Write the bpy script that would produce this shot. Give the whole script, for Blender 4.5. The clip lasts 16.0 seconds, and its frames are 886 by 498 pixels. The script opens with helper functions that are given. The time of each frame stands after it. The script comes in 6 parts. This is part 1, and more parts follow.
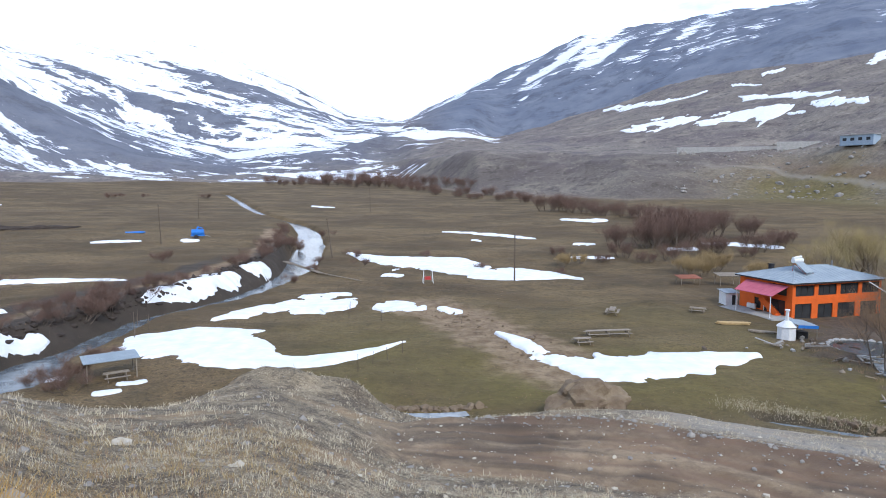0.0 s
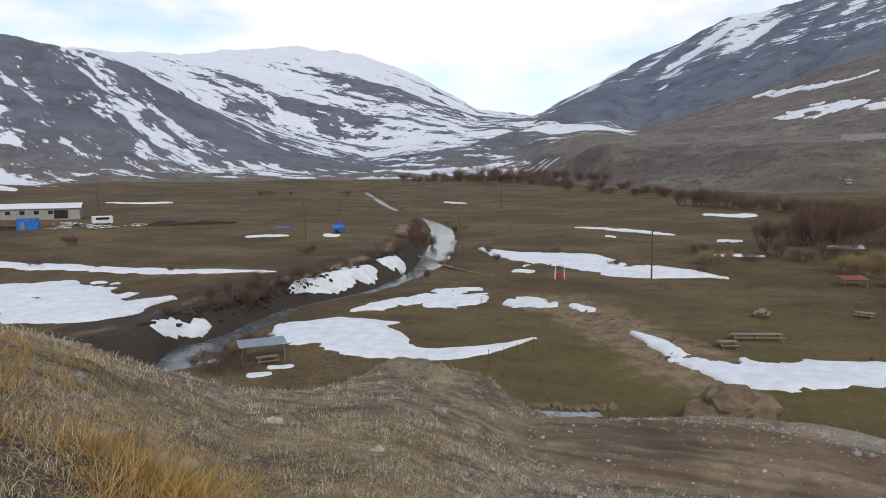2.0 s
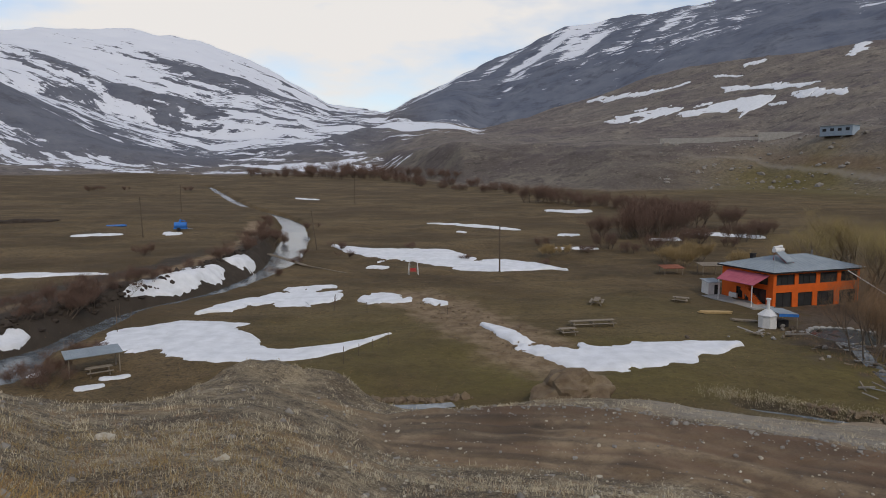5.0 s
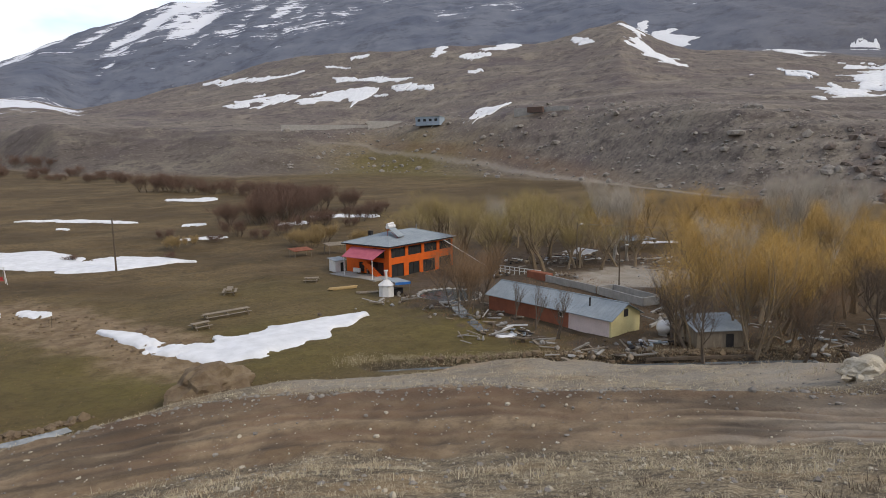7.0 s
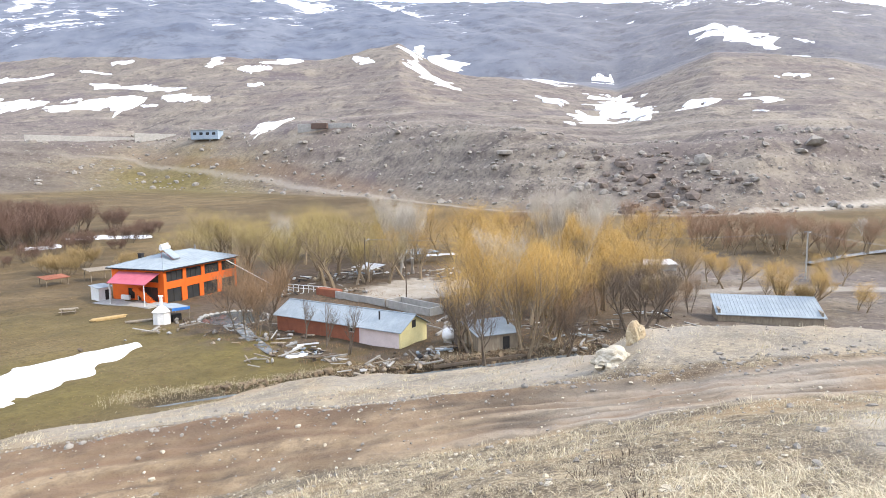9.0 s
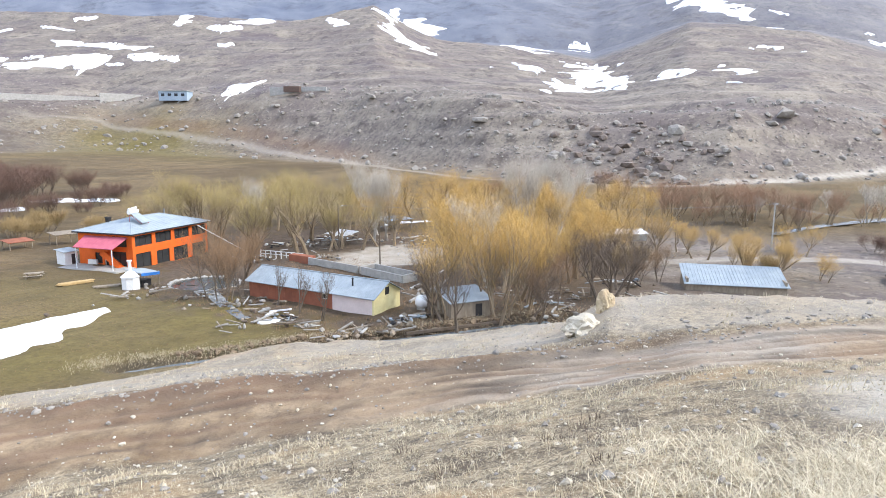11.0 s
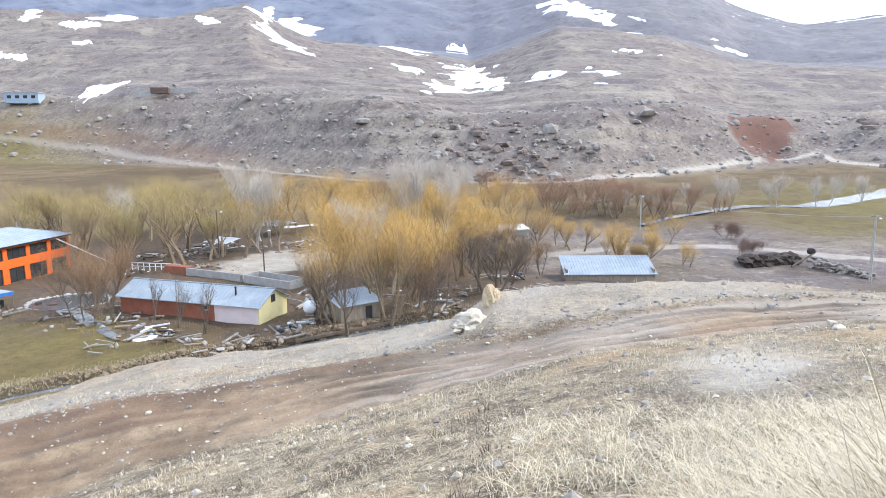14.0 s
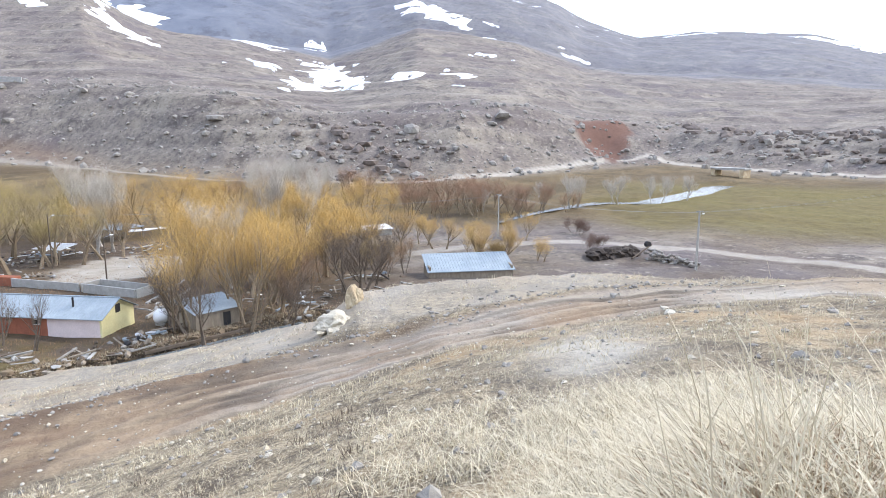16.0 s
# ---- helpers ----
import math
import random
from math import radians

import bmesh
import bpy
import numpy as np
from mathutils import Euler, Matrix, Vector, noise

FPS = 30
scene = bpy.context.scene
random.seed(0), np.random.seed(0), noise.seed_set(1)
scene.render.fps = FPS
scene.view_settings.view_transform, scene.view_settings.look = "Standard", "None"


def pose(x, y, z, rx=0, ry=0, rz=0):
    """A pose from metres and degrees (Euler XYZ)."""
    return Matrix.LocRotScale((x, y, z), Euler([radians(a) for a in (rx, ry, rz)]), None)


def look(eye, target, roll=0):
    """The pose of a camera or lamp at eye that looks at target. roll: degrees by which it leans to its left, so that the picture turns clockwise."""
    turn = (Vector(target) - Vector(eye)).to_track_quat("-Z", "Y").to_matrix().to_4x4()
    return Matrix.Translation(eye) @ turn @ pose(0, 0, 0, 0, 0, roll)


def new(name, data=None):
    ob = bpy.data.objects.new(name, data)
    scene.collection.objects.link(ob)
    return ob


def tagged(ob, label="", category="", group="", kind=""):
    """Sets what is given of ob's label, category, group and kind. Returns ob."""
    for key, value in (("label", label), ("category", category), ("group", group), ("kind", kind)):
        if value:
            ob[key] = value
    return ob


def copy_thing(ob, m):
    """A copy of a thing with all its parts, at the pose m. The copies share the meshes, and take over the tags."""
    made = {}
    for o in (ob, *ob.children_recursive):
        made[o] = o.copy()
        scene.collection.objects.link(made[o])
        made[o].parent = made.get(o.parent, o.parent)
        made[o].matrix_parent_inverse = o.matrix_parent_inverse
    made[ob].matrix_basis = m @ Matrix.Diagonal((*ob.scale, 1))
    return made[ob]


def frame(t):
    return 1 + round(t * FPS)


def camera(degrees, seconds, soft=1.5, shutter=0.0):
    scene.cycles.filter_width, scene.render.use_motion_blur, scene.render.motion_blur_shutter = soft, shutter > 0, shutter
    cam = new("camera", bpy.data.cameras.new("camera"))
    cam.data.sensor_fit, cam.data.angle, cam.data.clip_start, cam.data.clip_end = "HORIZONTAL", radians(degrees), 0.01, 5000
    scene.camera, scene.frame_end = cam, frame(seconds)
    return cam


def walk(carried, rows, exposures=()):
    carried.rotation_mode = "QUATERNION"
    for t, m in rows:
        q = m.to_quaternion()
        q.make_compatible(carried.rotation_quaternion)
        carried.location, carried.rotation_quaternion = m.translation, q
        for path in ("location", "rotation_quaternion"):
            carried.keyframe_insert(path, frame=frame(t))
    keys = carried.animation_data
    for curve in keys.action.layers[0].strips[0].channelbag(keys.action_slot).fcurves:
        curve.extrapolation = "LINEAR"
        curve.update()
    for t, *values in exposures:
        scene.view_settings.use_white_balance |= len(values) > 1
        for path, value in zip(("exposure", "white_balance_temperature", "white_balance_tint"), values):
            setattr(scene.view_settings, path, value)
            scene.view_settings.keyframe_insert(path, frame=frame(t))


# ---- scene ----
cam = camera(69.7, 16.0, soft=0.9)
EYE, ARM = 18.0, 0.4   # the phone is held at arm's length by a person who turns on the spot
ROWS = [
    (0, 0.00, -5.50, 0.00),
    (0.5, 2.85, -5.38, 0.46),
    (1, 4.80, -5.91, 0.59),
    (1.5, 7.44, -6.01, 0.46),
    (2, 11.71, -5.83, 0.70),
    (2.5, 16.49, -5.85, -0.06),
    (3, 19.10, -5.38, -0.24),
    (3.2, 19.01, -4.91, -0.31),
    (5.3, -5.25, -6.44, 0.01),
    (5.5, -7.59, -6.67, -0.20),
    (6, -15.56, -8.02, -0.54),
    (6.5, -25.82, -8.39, 0.30),
    (7, -33.99, -7.84, 0.94),
    (7.5, -39.46, -7.06, 0.31),
    (8, -42.00, -7.76, -0.51),
    (8.5, -50.96, -6.89, 0.08),
    (8.7, -52.41, -6.55, 0.65),
    (10.8, -54.42, -9.06, -0.38),
    (11, -55.15, -9.59, -0.25),
    (11.5, -56.67, -10.24, 0.03),
    (12, -58.71, -11.49, 0.15),
    (12.5, -60.63, -11.17, -0.04),
    (13, -63.55, -11.00, 0.31),
    (13.5, -66.06, -10.47, 1.31),
    (14, -65.49, -9.54, 0.64),
    (14.5, -67.34, -9.88, -0.17),
    (15, -70.52, -10.18, -0.21),
    (15.5, -74.66, -9.75, -0.54),
    (16, -77.72, -9.64, -0.03),
]


def held(yaw, pitch, roll):
    a = -radians(yaw)
    return pose(ARM * math.sin(a), ARM * (math.cos(a) - 1), EYE, 90 + pitch, roll, yaw)


walk(cam, [(t, held(yaw, pitch, roll)) for t, yaw, pitch, roll in ROWS],
     [(0.0, 0.0, 6450, 10), (0.6, -0.28, 6900, 10), (1.2, -0.6, 7300, 10), (2.0, -0.80, 7550, 10), (3.2, -0.87, 7650, 10), (5.3, -1.15, 7850, 12), (6.5, -1.02, 8150, 12),
      (7.0, -0.62, 8200, 12), (7.5, -0.03, 8300, 12), (8.0, 0.43, 8050, 12), (8.7, 0.83, 7800, 11), (11.0, 0.84, 7250, 10), (13.0, 0.9, 7050, 10), (14.5, 0.87, 6950, 10), (16.0, 0.8, 7000, 10)])

# ---- sky and sun ----
world = bpy.data.worlds.new("sky")
scene.world = world
world.use_nodes = True
wn = world.node_tree
wn.nodes.clear()
SUN_EL, SUN_AZ = radians(42), radians(150)
sky = wn.nodes.new("ShaderNodeTexSky")
sky.sky_type, sky.sun_disc, sky.sun_elevation, sky.sun_rotation = "NISHITA", False, SUN_EL, SUN_AZ
bright = wn.nodes.new("ShaderNodeMix")
bright.data_type = "RGBA"
bright.inputs["B"].default_value = (11.0, 11.9, 13.4, 1)
coords = wn.nodes.new("ShaderNodeTexCoord")
spread = wn.nodes.new("ShaderNodeMapping")
spread.inputs["Scale"].default_value = (1.6, 1.6, 5.0)
spread.inputs["Location"].default_value = (0.35, 0.1, 0.0)
clouds = wn.nodes.new("ShaderNodeTexNoise")
clouds.inputs["Scale"].default_value, clouds.inputs["Detail"].default_value, clouds.inputs["Roughness"].default_value = 1.5, 7, 0.55
ramp = wn.nodes.new("ShaderNodeMapRange")
ramp.inputs["From Min"].default_value, ramp.inputs["From Max"].default_value = 0.36, 0.52
ramp.inputs["To Min"].default_value, ramp.inputs["To Max"].default_value = 0.10, 1.0
axis = wn.nodes.new("ShaderNodeSeparateXYZ")
high = wn.nodes.new("ShaderNodeMapRange")   # the cloud thins out towards the zenith, unseen, to dim the ambient light
high.inputs["From Min"].default_value, high.inputs["From Max"].default_value = 0.25, 0.9
high.inputs["To Min"].default_value, high.inputs["To Max"].default_value = 1.0, 0.22
thin = wn.nodes.new("ShaderNodeMath")
thin.operation = "MULTIPLY"
clear = wn.nodes.new("ShaderNodeVectorMath")
clear.operation = "MULTIPLY"
clear.inputs[1].default_value = (1.9, 2.25, 2.65)
back = wn.nodes.new("ShaderNodeBackground")
back.inputs["Strength"].default_value = 0.15
wout = wn.nodes.new("ShaderNodeOutputWorld")
for a, b in ((coords.outputs["Generated"], spread.inputs["Vector"]), (spread.outputs["Vector"], clouds.inputs["Vector"]),
             (clouds.outputs["Fac"], ramp.inputs["Value"]), (ramp.outputs["Result"], thin.inputs[0]), (coords.outputs["Generated"], axis.inputs[0]), (axis.outputs["Z"], high.inputs["Value"]), (high.outputs["Result"], thin.inputs[1]),
             (thin.outputs[0], bright.inputs["Factor"]), (sky.outputs["Color"], clear.inputs[0]), (clear.outputs[0], bright.inputs["A"]),
             (bright.outputs["Result"], back.inputs["Color"]), (back.outputs["Background"], wout.inputs["Surface"])):
    wn.links.new(a, b)
sun = new("sun", bpy.data.lights.new("sun", "SUN"))
sun.data.energy, sun.data.angle, sun.data.color = 2.05, radians(5), (1.0, 0.95, 0.87)
sun.matrix_world = look((0, 0, 300), Vector((0, 0, 300)) - Vector((math.sin(SUN_AZ) * math.cos(SUN_EL), math.cos(SUN_AZ) * math.cos(SUN_EL), math.sin(SUN_EL))))

# ---- the shape of the land ----


def lattice(ix, iy, seed):
    h = (ix.astype(np.int64) * 374761393 + iy.astype(np.int64) * 668265263 + seed * 974634777) & 0xFFFFFFFF
    h = ((h ^ (h >> 13)) * 1274126177) & 0xFFFFFFFF
    return ((h ^ (h >> 16)) & 0xFFFF) / 65535.0


def grain(x, y, size, seed=0):
    """Smooth value noise, -1 to 1."""
    x, y = np.asarray(x, float) / size, np.asarray(y, float) / size
    ix, iy = np.floor(x), np.floor(y)
    u, v = x - ix, y - iy
    u, v = u * u * (3 - 2 * u), v * v * (3 - 2 * v)
    a, b = lattice(ix, iy, seed), lattice(ix + 1, iy, seed)
    c, d = lattice(ix, iy + 1, seed), lattice(ix + 1, iy + 1, seed)
    return 2 * (a + (b - a) * u + (c - a) * v + (a - b - c + d) * u * v) - 1


def fbm(x, y, size, octaves=4, seed=0, fall=0.5):
    s, w, t = 0.0, 1.0, 0.0
    for i in range(octaves):
        s = s + w * grain(np.asarray(x) + 31.7 * i, np.asarray(y) - 17.3 * i, size / 2 ** i, seed + i)
        t, w = t + w, w * fall
    return s / t


def smooth(a, b, v):
    t = np.clip((v - a) / (b - a), 0, 1)
    return t * t * (3 - 2 * t)


def along(points, x, y):
    """Distance to a line of points (signed, plus on its right), and the share of the way along it."""
    x, y = np.asarray(x, float), np.asarray(y, float)
    best, side, share = np.full(x.shape, 1e9), np.zeros(x.shape), np.zeros(x.shape)
    n = len(points) - 1
    for i in range(n):
        (ax, ay), (bx, by) = points[i][:2], points[i + 1][:2]
        dx, dy = bx - ax, by - ay
        t = np.clip(((x - ax) * dx + (y - ay) * dy) / (dx * dx + dy * dy), 0, 1)
        d = np.hypot(x - ax - t * dx, y - ay - t * dy)
        near = d < best
        best = np.where(near, d, best)
        side = np.where(near, np.sign((x - ax) * dy - (y - ay) * dx), side)
        share = np.where(near, (i + t) / n, share)
    return best * np.where(side == 0, 1, side), share


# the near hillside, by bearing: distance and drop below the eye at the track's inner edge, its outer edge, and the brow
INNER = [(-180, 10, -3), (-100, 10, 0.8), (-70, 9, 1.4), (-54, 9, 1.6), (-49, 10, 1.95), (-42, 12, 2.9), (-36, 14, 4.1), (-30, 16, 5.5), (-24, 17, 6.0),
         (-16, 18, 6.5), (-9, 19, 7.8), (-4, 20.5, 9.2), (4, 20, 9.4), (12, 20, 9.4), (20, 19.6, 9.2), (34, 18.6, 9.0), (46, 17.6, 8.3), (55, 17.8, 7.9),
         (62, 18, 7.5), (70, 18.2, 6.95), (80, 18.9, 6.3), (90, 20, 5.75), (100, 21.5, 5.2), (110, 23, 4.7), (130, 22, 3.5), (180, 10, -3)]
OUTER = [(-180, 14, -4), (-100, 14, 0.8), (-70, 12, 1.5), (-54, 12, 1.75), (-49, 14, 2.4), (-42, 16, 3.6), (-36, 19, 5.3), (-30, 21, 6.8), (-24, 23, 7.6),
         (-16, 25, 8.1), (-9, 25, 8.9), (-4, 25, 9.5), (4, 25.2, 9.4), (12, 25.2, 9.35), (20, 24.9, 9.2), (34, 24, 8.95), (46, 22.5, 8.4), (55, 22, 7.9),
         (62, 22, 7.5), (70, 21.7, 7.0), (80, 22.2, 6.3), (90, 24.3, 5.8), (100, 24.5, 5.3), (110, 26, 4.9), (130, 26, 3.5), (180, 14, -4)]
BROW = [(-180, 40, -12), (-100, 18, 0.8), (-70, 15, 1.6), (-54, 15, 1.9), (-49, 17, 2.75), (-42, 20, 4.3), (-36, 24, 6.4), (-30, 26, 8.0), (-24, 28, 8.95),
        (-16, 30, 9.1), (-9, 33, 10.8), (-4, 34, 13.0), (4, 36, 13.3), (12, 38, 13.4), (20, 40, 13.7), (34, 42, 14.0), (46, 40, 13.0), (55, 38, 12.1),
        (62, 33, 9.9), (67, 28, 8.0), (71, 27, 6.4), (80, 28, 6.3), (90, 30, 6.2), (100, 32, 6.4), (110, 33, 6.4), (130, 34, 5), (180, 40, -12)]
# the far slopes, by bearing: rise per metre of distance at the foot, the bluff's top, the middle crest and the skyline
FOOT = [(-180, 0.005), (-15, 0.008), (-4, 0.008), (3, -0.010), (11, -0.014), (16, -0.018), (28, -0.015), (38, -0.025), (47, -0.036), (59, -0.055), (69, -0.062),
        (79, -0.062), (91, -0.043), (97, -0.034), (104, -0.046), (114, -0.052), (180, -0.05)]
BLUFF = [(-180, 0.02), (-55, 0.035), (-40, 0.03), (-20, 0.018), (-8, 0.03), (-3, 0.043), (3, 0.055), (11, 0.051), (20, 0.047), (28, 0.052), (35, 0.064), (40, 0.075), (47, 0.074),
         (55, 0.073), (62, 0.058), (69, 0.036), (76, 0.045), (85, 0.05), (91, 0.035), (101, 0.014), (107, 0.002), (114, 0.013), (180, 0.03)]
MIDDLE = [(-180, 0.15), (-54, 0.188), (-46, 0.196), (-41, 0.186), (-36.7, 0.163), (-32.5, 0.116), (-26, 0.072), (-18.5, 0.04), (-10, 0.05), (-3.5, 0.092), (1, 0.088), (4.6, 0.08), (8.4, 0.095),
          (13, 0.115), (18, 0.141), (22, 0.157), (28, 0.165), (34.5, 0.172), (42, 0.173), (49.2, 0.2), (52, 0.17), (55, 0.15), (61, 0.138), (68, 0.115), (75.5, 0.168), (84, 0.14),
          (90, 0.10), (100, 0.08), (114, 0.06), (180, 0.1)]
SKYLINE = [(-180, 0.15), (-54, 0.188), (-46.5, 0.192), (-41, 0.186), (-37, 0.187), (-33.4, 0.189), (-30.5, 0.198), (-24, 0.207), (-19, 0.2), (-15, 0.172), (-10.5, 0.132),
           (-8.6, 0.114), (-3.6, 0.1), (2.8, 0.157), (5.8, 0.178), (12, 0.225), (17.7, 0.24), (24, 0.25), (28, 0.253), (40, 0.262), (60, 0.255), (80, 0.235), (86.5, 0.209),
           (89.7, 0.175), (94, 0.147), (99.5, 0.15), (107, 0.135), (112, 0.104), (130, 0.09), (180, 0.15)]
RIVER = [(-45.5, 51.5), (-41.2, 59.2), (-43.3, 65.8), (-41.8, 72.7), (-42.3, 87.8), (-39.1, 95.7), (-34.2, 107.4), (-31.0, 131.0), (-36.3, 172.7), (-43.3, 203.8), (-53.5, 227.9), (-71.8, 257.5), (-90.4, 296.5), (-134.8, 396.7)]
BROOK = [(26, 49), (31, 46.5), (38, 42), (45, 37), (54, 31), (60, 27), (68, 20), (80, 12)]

SIDE = [(214, -43), (193, -31.6), (174, -17.5), (172, -4.6), (158, 6), (146, 13), (136, 17), (120, 22), (111, 27)]


def by_bearing(table, az, k=1):
    return np.interp(az, [r[0] for r in table], [r[k] for r in table])


def river_half(d):
    """Half the river's width, by distance: pinched between its banks, wide at the bend, a rill far off."""
    return np.interp(d, [58, 72, 86, 104, 126, 150, 178, 225, 260, 420], [2.6, 2.9, 1.5, 1.3, 1.8, 3.6, 3.4, 2.8, 1.4, 1.2])


def floor_z(d):
    return 0.05 * 12 * np.logaddexp(0, (d - 122) / 12)


def gullies(x, y):
    """Ribs and gullies of the two mountain sides, -1 to 1."""
    u, v = 0.9 * x - 0.44 * y, 0.44 * x + 0.9 * y
    s, t = 0.52 * x + 0.85 * y, 0.85 * x - 0.52 * y
    return fbm(u * 0.16, v, 60, 5, 81, 0.55), fbm(s * 0.22, t, 75, 5, 91, 0.55)


def land(x, y):
    """The height of the ground."""
    x, y = np.asarray(x, float), np.asarray(y, float)
    d, az = np.hypot(x, y), np.degrees(np.arctan2(x, y))
    base = floor_z(d)
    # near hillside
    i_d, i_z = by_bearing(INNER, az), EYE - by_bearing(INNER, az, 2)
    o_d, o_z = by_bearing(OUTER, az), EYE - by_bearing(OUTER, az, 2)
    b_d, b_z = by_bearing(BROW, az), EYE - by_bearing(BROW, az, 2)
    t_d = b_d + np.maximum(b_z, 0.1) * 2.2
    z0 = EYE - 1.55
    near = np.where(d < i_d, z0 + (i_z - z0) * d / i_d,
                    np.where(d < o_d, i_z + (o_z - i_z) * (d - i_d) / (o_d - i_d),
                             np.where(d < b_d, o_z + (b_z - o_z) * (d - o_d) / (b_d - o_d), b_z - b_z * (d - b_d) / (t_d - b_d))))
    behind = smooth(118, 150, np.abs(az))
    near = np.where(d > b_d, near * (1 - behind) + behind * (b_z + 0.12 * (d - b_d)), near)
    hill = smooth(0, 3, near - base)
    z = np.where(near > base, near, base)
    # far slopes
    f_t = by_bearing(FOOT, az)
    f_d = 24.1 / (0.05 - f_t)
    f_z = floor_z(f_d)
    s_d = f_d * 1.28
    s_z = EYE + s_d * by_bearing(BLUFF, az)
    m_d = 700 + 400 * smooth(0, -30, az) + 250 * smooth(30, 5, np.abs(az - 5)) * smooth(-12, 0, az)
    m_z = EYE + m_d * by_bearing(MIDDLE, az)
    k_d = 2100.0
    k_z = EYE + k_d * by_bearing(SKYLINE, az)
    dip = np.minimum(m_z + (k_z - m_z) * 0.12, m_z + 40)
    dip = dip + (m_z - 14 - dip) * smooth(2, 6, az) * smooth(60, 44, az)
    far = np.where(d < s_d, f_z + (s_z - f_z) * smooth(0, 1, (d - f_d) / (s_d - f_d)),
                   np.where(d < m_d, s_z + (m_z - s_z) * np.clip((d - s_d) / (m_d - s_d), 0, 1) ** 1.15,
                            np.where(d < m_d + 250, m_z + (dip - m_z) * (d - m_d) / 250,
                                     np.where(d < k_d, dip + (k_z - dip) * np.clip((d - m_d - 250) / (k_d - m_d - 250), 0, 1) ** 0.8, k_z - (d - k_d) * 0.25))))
    z = np.where(d > f_d, far, z)
    rough = smooth(0, 200, d - f_d)
    z = z + rough * (np.minimum(d, 2200) / 2200) * (14 * fbm(x, y, 320, 4, 3) + 8 * fbm(x, y, 70, 4, 9)) + smooth(0, 60, d - f_d) * 2.8 * fbm(x, y, 40, 4, 5)
    lf = smooth(4, -6, az) * smooth(500, 700, d)
    rt = smooth(-6, 4, az) * smooth(800, 1300, d) * smooth(110, 60, az)
    gl, gr = gullies(x, y)
    z = z + (lf * gl * 11 + rt * gr * 13) * (1 - 0.45 * smooth(1700, 2050, d))
    step = smooth(10, 60, az) * smooth(0, 40, d - f_d) * smooth(900, 500, d)
    z = z + step * 0.7 * np.sin(2 * np.pi * (z + 8 * fbm(x, y, 110, 3, 33)) / 7.5)
    # unevenness close by
    z = z + 0.15 * fbm(x, y, 3.0, 4, 11) + 0.07 * fbm(x, y, 0.9, 3, 12) * smooth(50, 30, d) * smooth(1.5, 3, d) + (0.12 + 0.3 * hill * smooth(24, 30, d)) * fbm(x, y, 9, 3, 14) * smooth(2, 8, d)
    # wheel ruts of the track, grassy hummocks below it
    across_road = (d - i_d) / (o_d - i_d)
    rutted = smooth(-6, 2, az) * smooth(118, 105, az) * (0.6 + 0.5 * fbm(x, y, 4, 2, 36))
    for at in (0.22, 0.36, 0.60, 0.74):
        z = z - 0.11 * rutted * np.exp(-((across_road - at - 0.04 * np.sin(az * 0.35)) / 0.045) ** 2)
    z = z + 0.16 * rutted * np.exp(-((across_road - 1.08) / 0.08) ** 2) * (1 + 0.8 * fbm(x, y, 1.2, 2, 37))
    for hx, hy, hr, hz in ((-7.6, 29.8, 2.6, 1.0), (-10.5, 31.0, 1.8, 0.7), (-3.5, 31.0, 2.4, 0.8), (28, 31, 2.6, 0.55), (31, 28.5, 2.2, 0.45), (25, 33.5, 2.2, 0.4), (-15, 27, 2.0, 0.45), (33, 9, 4, 0.5), (3.3, -1.5, 1.5, 0.42)):
        z = z + hz * np.exp(-((x - hx) ** 2 + (y - hy) ** 2) / hr ** 2) * (1 + 0.5 * fbm(x, y, 1.6, 3, 38))
    z = z + smooth(45, 60, d) * (1 - hill) * (0.4 * fbm(x, y, 22, 3, 21) + 0.28 * fbm(x, y, 6.5, 3, 22))
    # river bed and the raised bank beyond it
    r, share = along(RIVER, x, y)
    across = smooth(2.6, 6.5, -r + 1.2 * fbm(x, y, 5, 3, 24)) * smooth(-130, -100, az) * smooth(520, 380, d)
    z = z + 2.3 * across * smooth(45, 58, d) * smooth(330, 200, d)
    z = z - 1.5 * smooth(1.0, 0.0, (np.abs(r) - river_half(d)) / 1.6 + 0.3 * fbm(x, y, 3, 2, 25)) * (1 - smooth(480, 520, d))
    # the yard in front of the restaurant lies lower
    z = z - 1.9 * np.exp(-(((x - 62) / 8) ** 2 + ((y - 84) / 7) ** 2)) - 1.3 * smooth(5.2, 3.6, np.hypot(x - 49.3, y - 71.5))
    # the red cut in the far bank
    z = z - 6.0 * np.exp(-(((az - 92) / 2.2) ** 2 + ((d - 302) / 13) ** 2))
    s, _ = along(SIDE, x, y)
    z = z - 0.7 * smooth(5.5, 3.0, np.abs(s)) * smooth(100, 112, d)
    q, _ = along(BROOK, x, y)
    z = z - 0.9 * smooth(1.8, 0.5, np.abs(q))
    return z

# ---- materials ----


